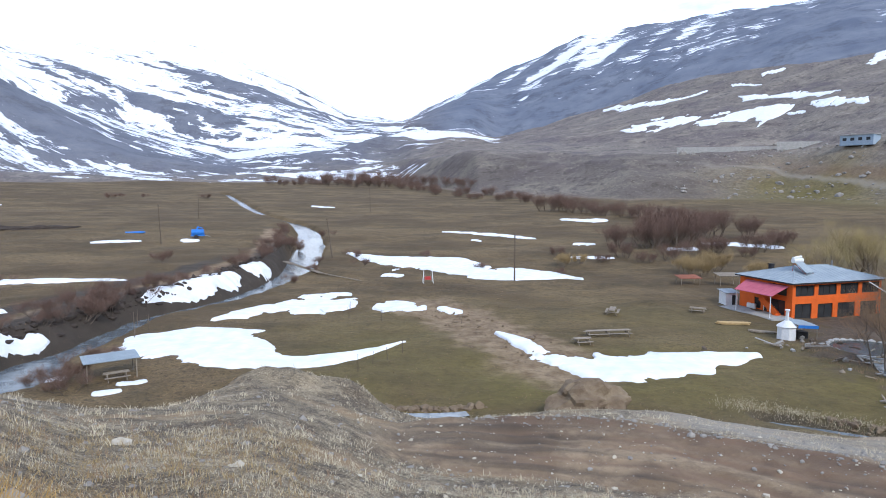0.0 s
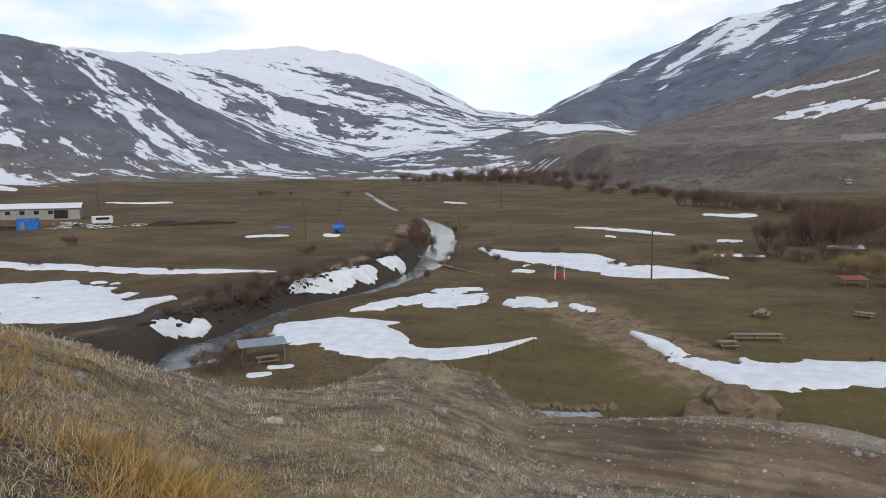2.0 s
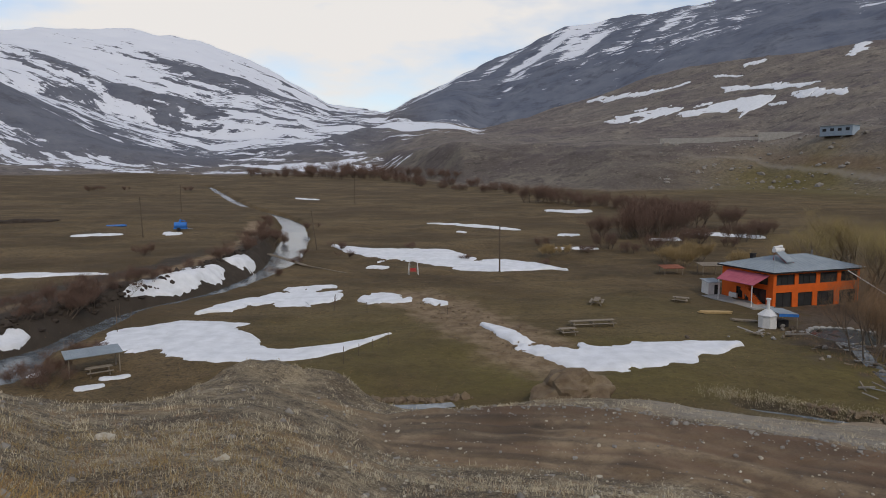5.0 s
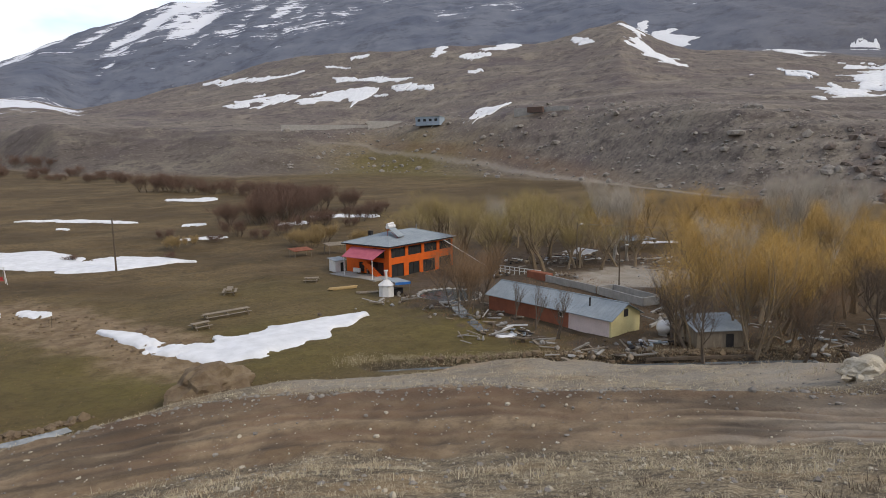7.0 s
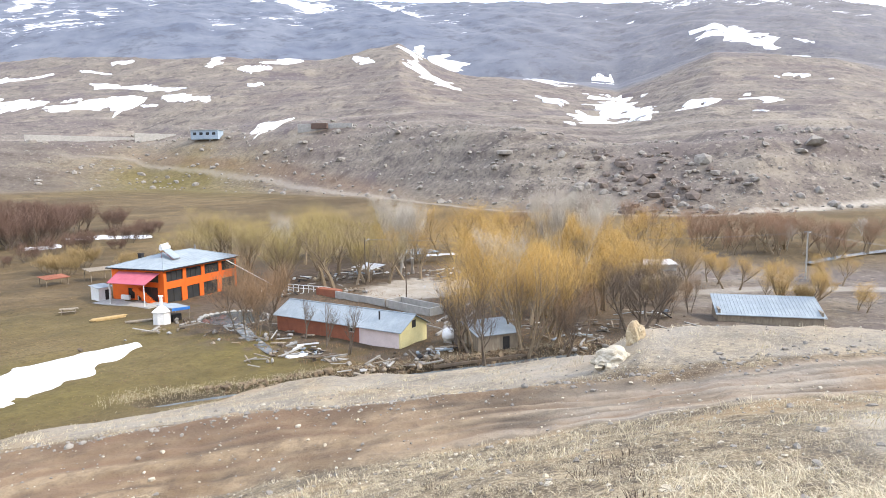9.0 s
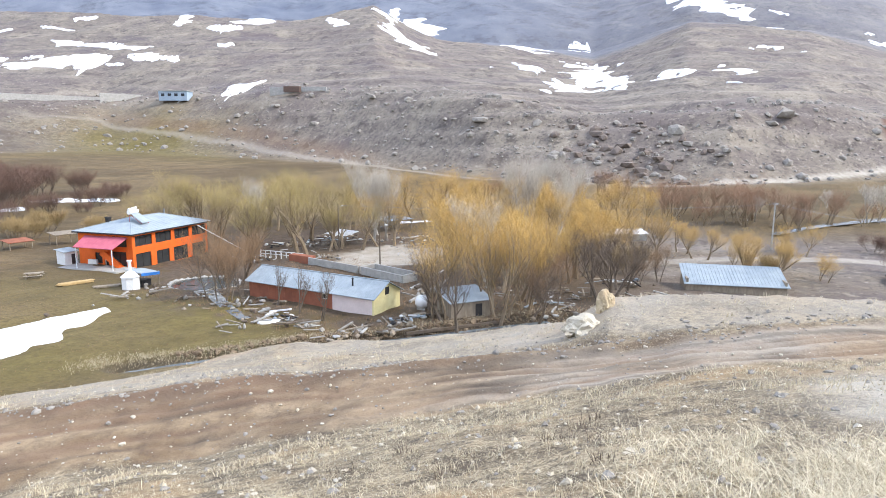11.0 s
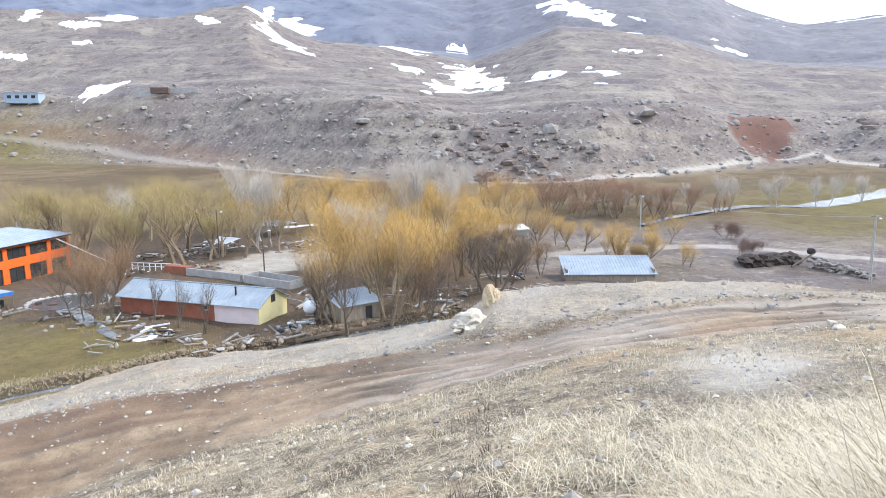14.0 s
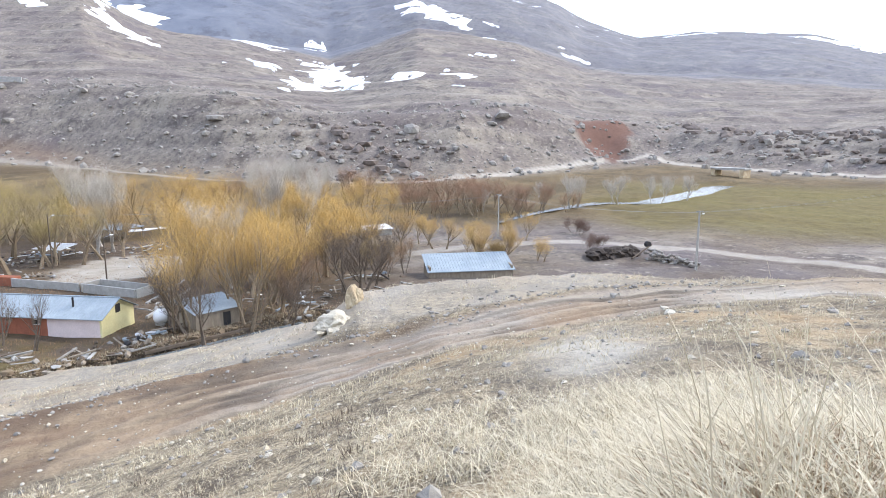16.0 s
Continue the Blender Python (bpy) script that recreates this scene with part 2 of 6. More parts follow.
class Mat:
    """A small helper that wires node materials."""

    def __init__(self, name, rough=0.9, metal=0.0):
        self.m = bpy.data.materials.new(name)
        self.m.use_nodes = True
        self.t = self.m.node_tree
        self.b = self.t.nodes["Principled BSDF"]
        self.b.inputs["Roughness"].default_value = rough
        self.b.inputs["Metallic"].default_value = metal
        self.b.inputs["Specular IOR Level"].default_value = 0.25
        self.co = self.t.nodes.new("ShaderNodeTexCoord").outputs["Object"]

    def node(self, kind, **ins):
        n = self.t.nodes.new("ShaderNode" + kind)
        for k, v in ins.items():
            self.put(n.inputs[k.replace("_", " ")], v)
        return n

    def put(self, socket, v):
        if isinstance(v, bpy.types.NodeSocket):
            self.t.links.new(v, socket)
        else:
            socket.default_value = v

    def noise(self, scale, detail=4, rough=0.55, stretch=(1, 1, 1), turn=0.0, vec=None):
        turned = self.node("Mapping", Vector=vec or self.co, Rotation=(0, 0, turn))
        mp = self.node("Mapping", Vector=turned.outputs[0], Scale=stretch)
        return self.node("TexNoise", Vector=mp.outputs[0], Scale=scale, Detail=detail, Roughness=rough).outputs["Fac"]

    def attr(self, name):
        n = self.t.nodes.new("ShaderNodeAttribute")
        n.attribute_name = name
        return n.outputs["Fac"]

    def ramp(self, v, lo, hi, a=0.0, b=1.0):
        n = self.node("MapRange", Value=v)
        for k, w in (("From Min", lo), ("From Max", hi), ("To Min", a), ("To Max", b)):
            self.put(n.inputs[k], w)
        return n.outputs[0]

    def math(self, op, a, b=0.0):
        n = self.t.nodes.new("ShaderNodeMath")
        n.operation = op
        self.put(n.inputs[0], a)
        self.put(n.inputs[1], b)
        return n.outputs[0]

    def mix(self, f, a, b, mode="MIX"):
        n = self.t.nodes.new("ShaderNodeMix")
        n.data_type, n.blend_type = "RGBA", mode
        for k, v in (("Factor", f), ("A", a), ("B", b)):
            self.put(n.inputs[k], (*v, 1) if isinstance(v, tuple) and len(v) == 3 else v)
        return n.outputs["Result"]

    def color(self, v):
        self.put(self.b.inputs["Base Color"], (*v, 1) if isinstance(v, tuple) and len(v) == 3 else v)
        return self

    def bump(self, height, strength=0.4, distance=0.02):
        n = self.node("Bump", Height=height, Strength=strength, Distance=distance)
        self.put(self.b.inputs["Normal"], n.outputs[0])
        return self


def plain(name, a, b, scale, rough=0.85, metal=0.0, bump=0.3, dist=0.01, stretch=(1, 1, 1)):
    """A worn surface: two tones at two scales, fine relief."""
    m = Mat(name, rough, metal)
    big, small = m.noise(scale, 5, 0.6, stretch), m.noise(scale * 9, 3, 0.6, stretch)
    c = m.mix(m.ramp(big, 0.35, 0.65), a, b)
    c = m.mix(m.ramp(small, 0.4, 0.75, 0.0, 0.5), c, tuple(x * 0.6 for x in a))
    m.color(c).bump(small, bump, dist)
    return m.m


def ground_material():
    m = Mat("earth_grass_and_snow", 0.95)
    n_big, n_mid, n_fine = m.noise(0.05, 5), m.noise(0.45, 6, 0.65), m.noise(5.0, 4, 0.7)
    n_far = m.noise(0.012, 6, 0.65)
    n_tiny = m.noise(22.0, 3, 0.7)
    n_clod = m.noise(1.6, 6, 0.7)
    # dry grass of the hillside, with bare soil between
    c = m.mix(m.ramp(n_mid, 0.38, 0.60), (0.11, 0.08, 0.05), (0.32, 0.255, 0.165))
    c = m.mix(m.ramp(n_clod, 0.48, 0.62, 0, 0.85), c, (0.072, 0.054, 0.038))
    c = m.mix(m.ramp(n_fine, 0.5, 0.68, 0, 0.85), c, (0.056, 0.044, 0.033))
    c = m.mix(m.ramp(n_fine, 0.28, 0.42, 0.7, 0.0), c, (0.46, 0.395, 0.285))
    c = m.mix(m.ramp(n_tiny, 0.52, 0.62, 0, 0.7), c, (0.055, 0.043, 0.032))
    c = m.mix(m.ramp(n_tiny, 0.36, 0.46, 0.6, 0.0), c, (0.50, 0.425, 0.305))
    c = m.mix(m.ramp(m.noise(0.22, 5, 0.6), 0.52, 0.66, 0, 0.7), c, m.mix(n_fine, (0.24, 0.15, 0.075), (0.34, 0.235, 0.13)))
    # meadow on the valley floor
    lawn = m.mix(m.ramp(n_mid, 0.35, 0.65), (0.078, 0.049, 0.022), (0.135, 0.092, 0.043))
    lawn = m.mix(m.ramp(n_big, 0.4, 0.6), lawn, (0.165, 0.112, 0.054))
    lawn = m.mix(m.ramp(m.noise(0.16, 6, 0.65), 0.45, 0.62, 0, 0.7), lawn, (0.068, 0.050, 0.024))
    lawn = m.mix(m.ramp(m.noise(0.022, 4, 0.6, (1, 3.5, 1)), 0.5, 0.6, 0, 0.5), lawn, (0.20, 0.138, 0.07))
    lawn = m.mix(m.ramp(n_clod, 0.5, 0.68, 0, 0.85), lawn, (0.036, 0.025, 0.013))
    lawn = m.mix(m.ramp(n_fine, 0.45, 0.7, 0, 0.7), lawn, (0.035, 0.027, 0.017))
    lawn = m.mix(m.ramp(m.noise(0.028, 5, 0.6), 0.50, 0.62, 0, 0.65), lawn, (0.066, 0.044, 0.022))
    c = m.mix(m.attr("meadow"), c, lawn)
    green = m.mix(m.ramp(n_mid, 0.3, 0.7), (0.086, 0.070, 0.020), (0.15, 0.118, 0.038))
    green = m.mix(m.ramp(n_clod, 0.45, 0.7, 0, 0.4), green, (0.05, 0.036, 0.016))
    c = m.mix(m.math("MULTIPLY", m.attr("green"), m.ramp(n_big, 0.3, 0.6, 0.5, 1.0)), c, green)
    # stony slopes
    stony = m.mix(m.ramp(n_mid, 0.35, 0.65), (0.125, 0.105, 0.092), (0.20, 0.172, 0.145))
    stony = m.mix(m.ramp(n_far, 0.4, 0.62), stony, (0.13, 0.105, 0.098))
    stony = m.mix(m.ramp(m.noise(0.035, 8, 0.7), 0.5, 0.62, 0, 0.75), stony, (0.25, 0.215, 0.17))
    stony = m.mix(m.ramp(m.noise(0.11, 8, 0.75), 0.52, 0.62, 0, 0.85), stony, (0.065, 0.055, 0.052))
    stony = m.mix(m.ramp(m.noise(0.016, 7, 0.7, (1, 1, 1)), 0.54, 0.62, 0, 0.7), stony, (0.095, 0.078, 0.085))
    stony = m.mix(m.ramp(m.noise(0.3, 5, 0.7), 0.58, 0.68, 0, 0.7), stony, (0.33, 0.29, 0.24))
    stony = m.mix(m.ramp(m.noise(0.8, 5, 0.75), 0.54, 0.64, 0, 0.8), stony, (0.055, 0.047, 0.042))
    stony = m.mix(m.ramp(m.noise(0.75, 5, 0.75, (1, 1, 1), 1.3), 0.60, 0.68, 0, 0.75), stony, (0.40, 0.36, 0.31))
    stony = m.mix(m.math("MULTIPLY", m.attr("ledge"), m.ramp(m.noise(0.25, 5, 0.7), 0.42, 0.58, 0.1, 0.8)), stony, (0.07, 0.055, 0.047))
    c = m.mix(m.attr("stony"), c, stony)
    # far mountain rock, with the blue of distance haze mixed into its colour
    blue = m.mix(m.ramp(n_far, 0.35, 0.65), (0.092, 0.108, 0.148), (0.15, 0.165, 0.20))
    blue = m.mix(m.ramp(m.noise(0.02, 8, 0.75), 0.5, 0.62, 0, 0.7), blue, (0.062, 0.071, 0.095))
    c = m.mix(m.attr("hazy_rock"), c, blue)
    c = m.mix(m.attr("litter"), c, m.mix(m.ramp(n_clod, 0.35, 0.65), (0.052, 0.037, 0.026), (0.125, 0.09, 0.064)))
    mud = m.mix(m.ramp(n_mid, 0.4, 0.6), (0.175, 0.115, 0.066), (0.29, 0.21, 0.132))
    mud = m.mix(m.ramp(n_clod, 0.5, 0.65, 0, 0.6), mud, (0.115, 0.078, 0.054))
    mud = m.mix(m.ramp(n_fine, 0.5, 0.8, 0, 0.6), mud, (0.12, 0.085, 0.06))
    c = m.mix(m.attr("mud"), c, mud)
    pale = m.mix(m.ramp(n_mid, 0.35, 0.65), (0.40, 0.37, 0.32), (0.31, 0.27, 0.22))
    pale = m.mix(m.ramp(n_fine, 0.5, 0.75, 0, 0.4), pale, (0.2, 0.17, 0.14))
    c = m.mix(m.attr("lane"), c, pale)
    c = m.mix(m.attr("silt"), c, m.mix(n_clod, (0.40, 0.375, 0.325), (0.33, 0.30, 0.25)))
    c = m.mix(m.attr("redsoil"), c, m.mix(n_mid, (0.14, 0.086, 0.055), (0.21, 0.135, 0.085)))
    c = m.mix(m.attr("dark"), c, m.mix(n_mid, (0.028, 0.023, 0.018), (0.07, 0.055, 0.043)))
    c = m.mix(m.attr("scar"), c, m.mix(n_mid, (0.085, 0.043, 0.033), (0.16, 0.088, 0.064)))
    # snow lying on the mountains, in streaks down the gullies
    streak = m.noise(0.042, 10, 0.68, (0.22, 1.0, 0.5), radians(24))
    spots = m.noise(0.06, 9, 0.72, (0.5, 1, 1), radians(24))
    s = m.math("ADD", m.math("MULTIPLY", streak, 0.6), m.math("MULTIPLY", spots, 0.4))
    level = m.math("SUBTRACT", 0.70, m.math("MULTIPLY", m.attr("snow"), 0.40))
    snow = m.math("MULTIPLY", m.ramp(m.math("SUBTRACT", s, level), -0.008, 0.008), m.ramp(m.attr("snow"), 0.02, 0.1))
    c = m.mix(snow, c, m.mix(n_far, (0.70, 0.72, 0.76), (0.60, 0.63, 0.69)))
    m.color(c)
    m.bump(m.math("ADD", m.math("ADD", m.math("MULTIPLY", n_fine, 0.35), m.math("MULTIPLY", n_tiny, 0.12)), m.math("ADD", n_clod, n_mid)), 0.8, 0.16)
    return m.m


def water_material():
    m = Mat("river_water", 0.12)
    m.b.inputs["Specular IOR Level"].default_value = 0.5
    m.color(m.mix(m.ramp(m.noise(0.5, 5), 0.4, 0.7), (0.09, 0.105, 0.115), (0.22, 0.25, 0.27)))
    m.bump(m.noise(2.2, 5, 0.6, (1, 1, 1)), 0.5, 0.05)
    return m.m


def snow_material():
    m = Mat("old_snow", 0.7)
    c = m.mix(m.ramp(m.noise(0.6, 5), 0.35, 0.7), (0.74, 0.76, 0.79), (0.60, 0.62, 0.64))
    c = m.mix(m.ramp(m.noise(4, 4, 0.7), 0.62, 0.78, 0, 0.5), c, (0.42, 0.37, 0.31))
    m.color(c).bump(m.noise(2.5, 5, 0.6), 0.6, 0.08)
    m.b.inputs["Subsurface Weight"].default_value = 0.0
    return m.m


GROUND, WATER, SNOW = ground_material(), water_material(), snow_material()


def mesh_object(name, verts, faces, material, parent=None, soft=False):
    me = bpy.data.meshes.new(name)
    me.from_pydata([tuple(v) for v in verts] if not isinstance(verts, np.ndarray) else verts.tolist(), [], faces if isinstance(faces, list) else faces.tolist())
    me.materials.append(material)
    if soft:
        me.shade_smooth()
    ob = new(name, me)
    if parent:
        ob.parent = parent
    return ob


# ---- the ground, one sheet to the horizon ----


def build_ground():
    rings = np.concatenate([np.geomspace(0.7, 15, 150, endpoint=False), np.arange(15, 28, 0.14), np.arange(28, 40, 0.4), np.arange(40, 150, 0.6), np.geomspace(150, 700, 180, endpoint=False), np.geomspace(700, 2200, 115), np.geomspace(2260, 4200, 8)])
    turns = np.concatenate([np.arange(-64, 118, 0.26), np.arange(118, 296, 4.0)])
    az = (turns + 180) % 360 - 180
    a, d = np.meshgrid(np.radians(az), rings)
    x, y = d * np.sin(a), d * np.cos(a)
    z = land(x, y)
    nr, na = x.shape
    verts = np.stack([x.ravel(), y.ravel(), z.ravel()], 1)
    i, j = np.meshgrid(np.arange(nr - 1), np.arange(na), indexing="ij")
    jn = (j + 1) % na
    faces = np.stack([i * na + j, i * na + jn, (i + 1) * na + jn, (i + 1) * na + j], -1).reshape(-1, 4)[:, ::-1]
    verts = np.vstack([verts, [[0, 0, float(land(0.01, 0.01))]]])
    centre = len(verts) - 1
    tri = [[centre, k, (k + 1) % na] for k in range(na)]
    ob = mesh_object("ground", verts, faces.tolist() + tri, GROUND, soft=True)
    # where each kind of cover lies, and the haze tint of the far mountains
    X, Y = verts[:, 0], verts[:, 1]
    D, A = np.hypot(X, Y), np.degrees(np.arctan2(X, Y))
    brow = by_bearing(BROW, A)
    drop = by_bearing(BROW, A, 2)
    toe = brow + (EYE - drop) * 2.2
    foot = 24.1 / (0.05 - by_bearing(FOOT, A))
    off = (D - by_bearing(INNER, A)) / np.maximum(by_bearing(OUTER, A) - by_bearing(INNER, A), 0.5)
    wob = fbm(X, Y, 2.0, 3, 40) * 0.16
    r, _ = along(RIVER, X, Y)
    q, _ = along(BROOK, X, Y)
    track, _ = along(TRACK, X, Y)
    lane, _ = along(LANE, X, Y)
    masks = {}
    masks["meadow"] = smooth(-3, 3, D - toe + 4 * fbm(X, Y, 12, 3, 50)) * smooth(20, -10, D - foot)
    lawn = smooth(0, 6, D - toe) * smooth(112, 66, D + 12 * fbm(X, Y, 20, 3, 51)) * smooth(-22, -8, A) * smooth(48, 36, A)
    field = smooth(88, 97, A + 3 * fbm(X, Y, 20, 3, 54)) * smooth(122, 138, D) * smooth(230, 200, D) * 0.9
    bank = np.exp(-(((A - 30) / 7) ** 2 + ((D - foot * 1.06) / 45) ** 2)) * 1.2
    masks["green"] = np.clip(lawn * (0.8 + 0.6 * fbm(X, Y, 15, 3, 52)) + field + bank, 0, 1)
    masks["stony"] = smooth(-15, 25, D - foot) * (1 - np.clip(1.1 * bank * (1 + 0.7 * fbm(X, Y, 25, 3, 53)), 0, 0.95))
    waste = smooth(66, 76, A) * smooth(0, 8, D - toe) * smooth(150, 118, D + 10 * fbm(X, Y, 18, 3, 55)) * np.clip(0.75 + 0.5 * fbm(X, Y, 9, 4, 56), 0, 1)
    masks["stony"] = np.maximum(masks["stony"], waste)
    masks["hazy_rock"] = np.maximum(smooth(0, 110, D - (700 + 250 * smooth(30, 5, np.abs(A - 5)) * smooth(-12, 0, A)) - 8 * fbm(X, Y, 30, 3, 35) * 3) * smooth(-8, 2, A) * (1 - 0.55 * smooth(45, 85, A)), smooth(560, 900, D) * smooth(2, -8, A) * 0.8)
    on_road = smooth(-0.1, 0.1, off + wob) * smooth(1.1, 0.9, off + wob) * smooth(-9, -3, A) * smooth(125, 112, A)
    masks["mud"] = np.clip(on_road * 0.9 + smooth(2.6, 1.2, np.abs(track) + 8 * wob) + 0.85 * smooth(8, 3, np.abs(along(RUBBLE, X, Y)[0]) + 16 * wob), 0, 1)
    yard = smooth(1.0, 0.7, np.hypot((X - 77) / 12, (Y - 63) / 9) + 2 * wob)
    masks["lane"] = np.clip(smooth(2.6, 1.4, np.abs(lane) + 3 * wob) * smooth(150, 170, D) * (0.2 + 0.25 * smooth(20, 40, A) + 0.4 * smooth(70, 84, A)) + on_road * (0.05 + 0.75 * smooth(42, 80, A)) * smooth(-0.6, 0.3, fbm(X, Y, 6, 3, 44))
                            + 0.8 * yard + (0.4 + 0.4 * fbm(X, Y, 5, 3, 45)) * smooth(1.25, 1.5, off + 2 * wob) * smooth(2, -6, D - toe) * smooth(14, 24, A) * smooth(112, 90, A) + 0.7 * np.exp(-(((X - 13.5) / 3.2) ** 2 + ((Y + 0.6) / 1.3) ** 2)), 0, 1)
    masks["lane"] = np.maximum(masks["lane"], 0.6 * smooth(2.4, 1.2, np.abs(along(PATH, X, Y)[0]) + 4 * wob))
    masks["litter"] = smooth(1.0, 0.7, np.hypot((X - 72) / 34, (Y - 62) / 52) + 2 * wob) * smooth(50, 56, D) * np.clip(0.85 + 0.4 * fbm(X, Y, 10, 3, 66), 0, 1)
    ruts = sum(np.exp(-((off - at - 0.04 * np.sin(A * 0.35)) / 0.05) ** 2) for at in (0.22, 0.36, 0.60, 0.74)) * smooth(-4, 4, A) * smooth(112, 95, A)
    masks["redsoil"] = np.clip(np.exp(-((off - 1.05) / 0.24) ** 2) * smooth(-3, 6, A) * (0.35 + 0.65 * smooth(66, 48, A)) * smooth(96, 86, A) * (0.85 + 0.6 * fbm(X, Y, 3, 3, 60))
                               + 0.55 * ruts * (0.7 + 0.9 * fbm(X, Y, 2.5, 3, 62)) + 0.5 * np.exp(-((lane + 7) / 5) ** 2) * smooth(24, 32, A) * smooth(52, 46, A) * smooth(180, 195, D)
                               , 0, 1)
    masks["silt"] = 0.55 * smooth(0.35, 0.75, np.exp(-(((X - 12.2) / 2.3) ** 2 + ((Y + 0.5) / 1.1) ** 2)) + 0.55 * fbm(X, Y, 1.3, 5, 46))
    phase = np.cos(2 * np.pi * (verts[:, 2] + 8 * fbm(X, Y, 110, 3, 33)) / 7.5)
    masks["ledge"] = smooth(0.35, 0.9, phase) * smooth(10, 60, A) * smooth(10, 50, D - foot) * smooth(700, 400, D) * smooth(0.0, 0.4, fbm(X, Y, 70, 4, 47)) * 0.9
    masks["scar"] = smooth(0.45, 0.6, np.exp(-(((A - 92.0) / 3.1) ** 2 + ((D - 316) / 30) ** 2)) + 0.5 * fbm(X, Y, 12, 4, 63))
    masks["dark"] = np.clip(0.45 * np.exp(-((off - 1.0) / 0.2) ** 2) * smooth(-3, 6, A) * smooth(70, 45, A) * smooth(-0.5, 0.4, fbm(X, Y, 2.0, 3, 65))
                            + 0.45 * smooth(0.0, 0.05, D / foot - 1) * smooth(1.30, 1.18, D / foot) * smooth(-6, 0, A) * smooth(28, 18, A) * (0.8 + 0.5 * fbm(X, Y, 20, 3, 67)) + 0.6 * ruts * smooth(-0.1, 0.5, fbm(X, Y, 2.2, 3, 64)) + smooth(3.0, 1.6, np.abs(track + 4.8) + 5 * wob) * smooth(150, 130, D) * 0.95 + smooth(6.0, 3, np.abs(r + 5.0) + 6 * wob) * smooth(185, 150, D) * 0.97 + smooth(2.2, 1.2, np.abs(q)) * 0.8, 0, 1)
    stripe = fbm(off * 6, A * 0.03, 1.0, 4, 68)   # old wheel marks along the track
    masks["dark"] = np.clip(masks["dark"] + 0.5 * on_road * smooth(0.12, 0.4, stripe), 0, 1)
    masks["redsoil"] = np.clip(masks["redsoil"] + 0.6 * on_road * smooth(0.05, 0.4, -stripe) * smooth(100, 70, A), 0, 1)
    left = smooth(3, -6, A)
    gl, gr = gullies(X, Y)
    near_l = smooth(480, 640, D) * (0.31 + 0.14 * smooth(-30, -12, A))
    snow = left * np.clip(np.where(D < 1150, near_l, 0.40 + 0.44 * smooth(1250, 1950, D)) - 0.55 * gl, 0.05, 1) * smooth(430, 560, D)
    right = smooth(1000, 1800, D) * smooth(-6, 0, A) * np.clip(0.36 - 0.12 * smooth(30, 60, A) - 0.9 * gr, 0, 1)
    tongue = smooth(520, 800, D) * smooth(-12, -8, A) * smooth(7, 4.5, A) * smooth(1250, 1000, D)
    masks["snow"] = np.clip(np.maximum(np.maximum(snow, right), tongue * np.clip(0.44 - 0.6 * gl, 0.1, 1)), 0, 1)
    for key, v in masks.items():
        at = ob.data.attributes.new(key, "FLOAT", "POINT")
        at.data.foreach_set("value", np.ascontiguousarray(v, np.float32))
    return tagged(ob, "brown spring hillside and valley floor with dry grass", "ground", kind="structure")


RUBBLE = [(-4, 96), (1, 90), (5, 80), (9, 70), (12, 62)]
TRACK = [(-52, 52), (-50, 66), (-51, 80), (-48, 98), (-44, 115), (-41, 135), (-44, 160), (-50, 185)]
PATH = [(96, 30), (110, 14), (116, 0), (112, -18), (102, -36), (92, -52)]
LANE = [(-4, 567), (57, 465), (125, 414), (196, 380), (212, 276), (209, 193), (190, 116), (199, 79), (206, 53), (235, 26), (275, -4), (303, -30), (261, -56), (231, -95)]
ground = build_ground()


def ribbon(name, points, widths, lift, material, label, category, kind="structure", step=1.0):
    """A strip that follows a line at the ground's lowest level along it."""
    pts = [Vector(p) for p in points]
    fine = []
    for i in range(len(pts) - 1):
        n = max(2, int((pts[i + 1] - pts[i]).length / step))
        for k in range(n):
            t = k / n
            p0, p1, p2, p3 = pts[max(i - 1, 0)], pts[i], pts[i + 1], pts[min(i + 2, len(pts) - 1)]
            c = 0.5 * ((2 * p1) + (p2 - p0) * t + (2 * p0 - 5 * p1 + 4 * p2 - p3) * t * t + (3 * p1 - p0 - 3 * p2 + p3) * t ** 3)
            w = widths[i] + (widths[i + 1] - widths[i]) * t
            fine.append((c, w))
    verts, faces, level, sides = [], [], [], []
    for k, (c, w) in enumerate(fine):
        e = (fine[min(k + 1, len(fine) - 1)][0] - fine[max(k - 1, 0)][0]).normalized()
        s = Vector((e.y, -e.x))
        sides.append(s)
        level.append(min(float(land(c.x + o * s.x, c.y + o * s.y)) for o in (-1, 0, 1)) + lift)
    level = np.convolve(np.pad(level, 10, mode="edge"), np.ones(21) / 21, mode="valid")
    for k, (c, w) in enumerate(fine):
        s = sides[k]
        for o in (-0.5, 0.5):
            verts.append((c.x + s.x * w * o, c.y + s.y * w * o, level[k]))
        if k:
            faces.append((2 * k - 2, 2 * k - 1, 2 * k + 1, 2 * k))
    return tagged(mesh_object(name, verts, faces, material, soft=True), label, category, kind=kind)


ribbon("water", RIVER, [2 * float(river_half(math.hypot(*p))) + 1.6 for p in RIVER], 0.5, WATER, "cold grey river running down the valley", "river")

# ---- builders ----


def part(name, bm, material, parent, label="", soft=False):
    me = bpy.data.meshes.new(name)
    bmesh.ops.recalc_face_normals(bm, faces=bm.faces)
    bm.to_mesh(me)
    bm.free()
    me.materials.append(material)
    if soft:
        me.shade_smooth()
    ob = new(name, me)
    ob.parent = parent
    if label:
        tagged(ob, label)
    return ob


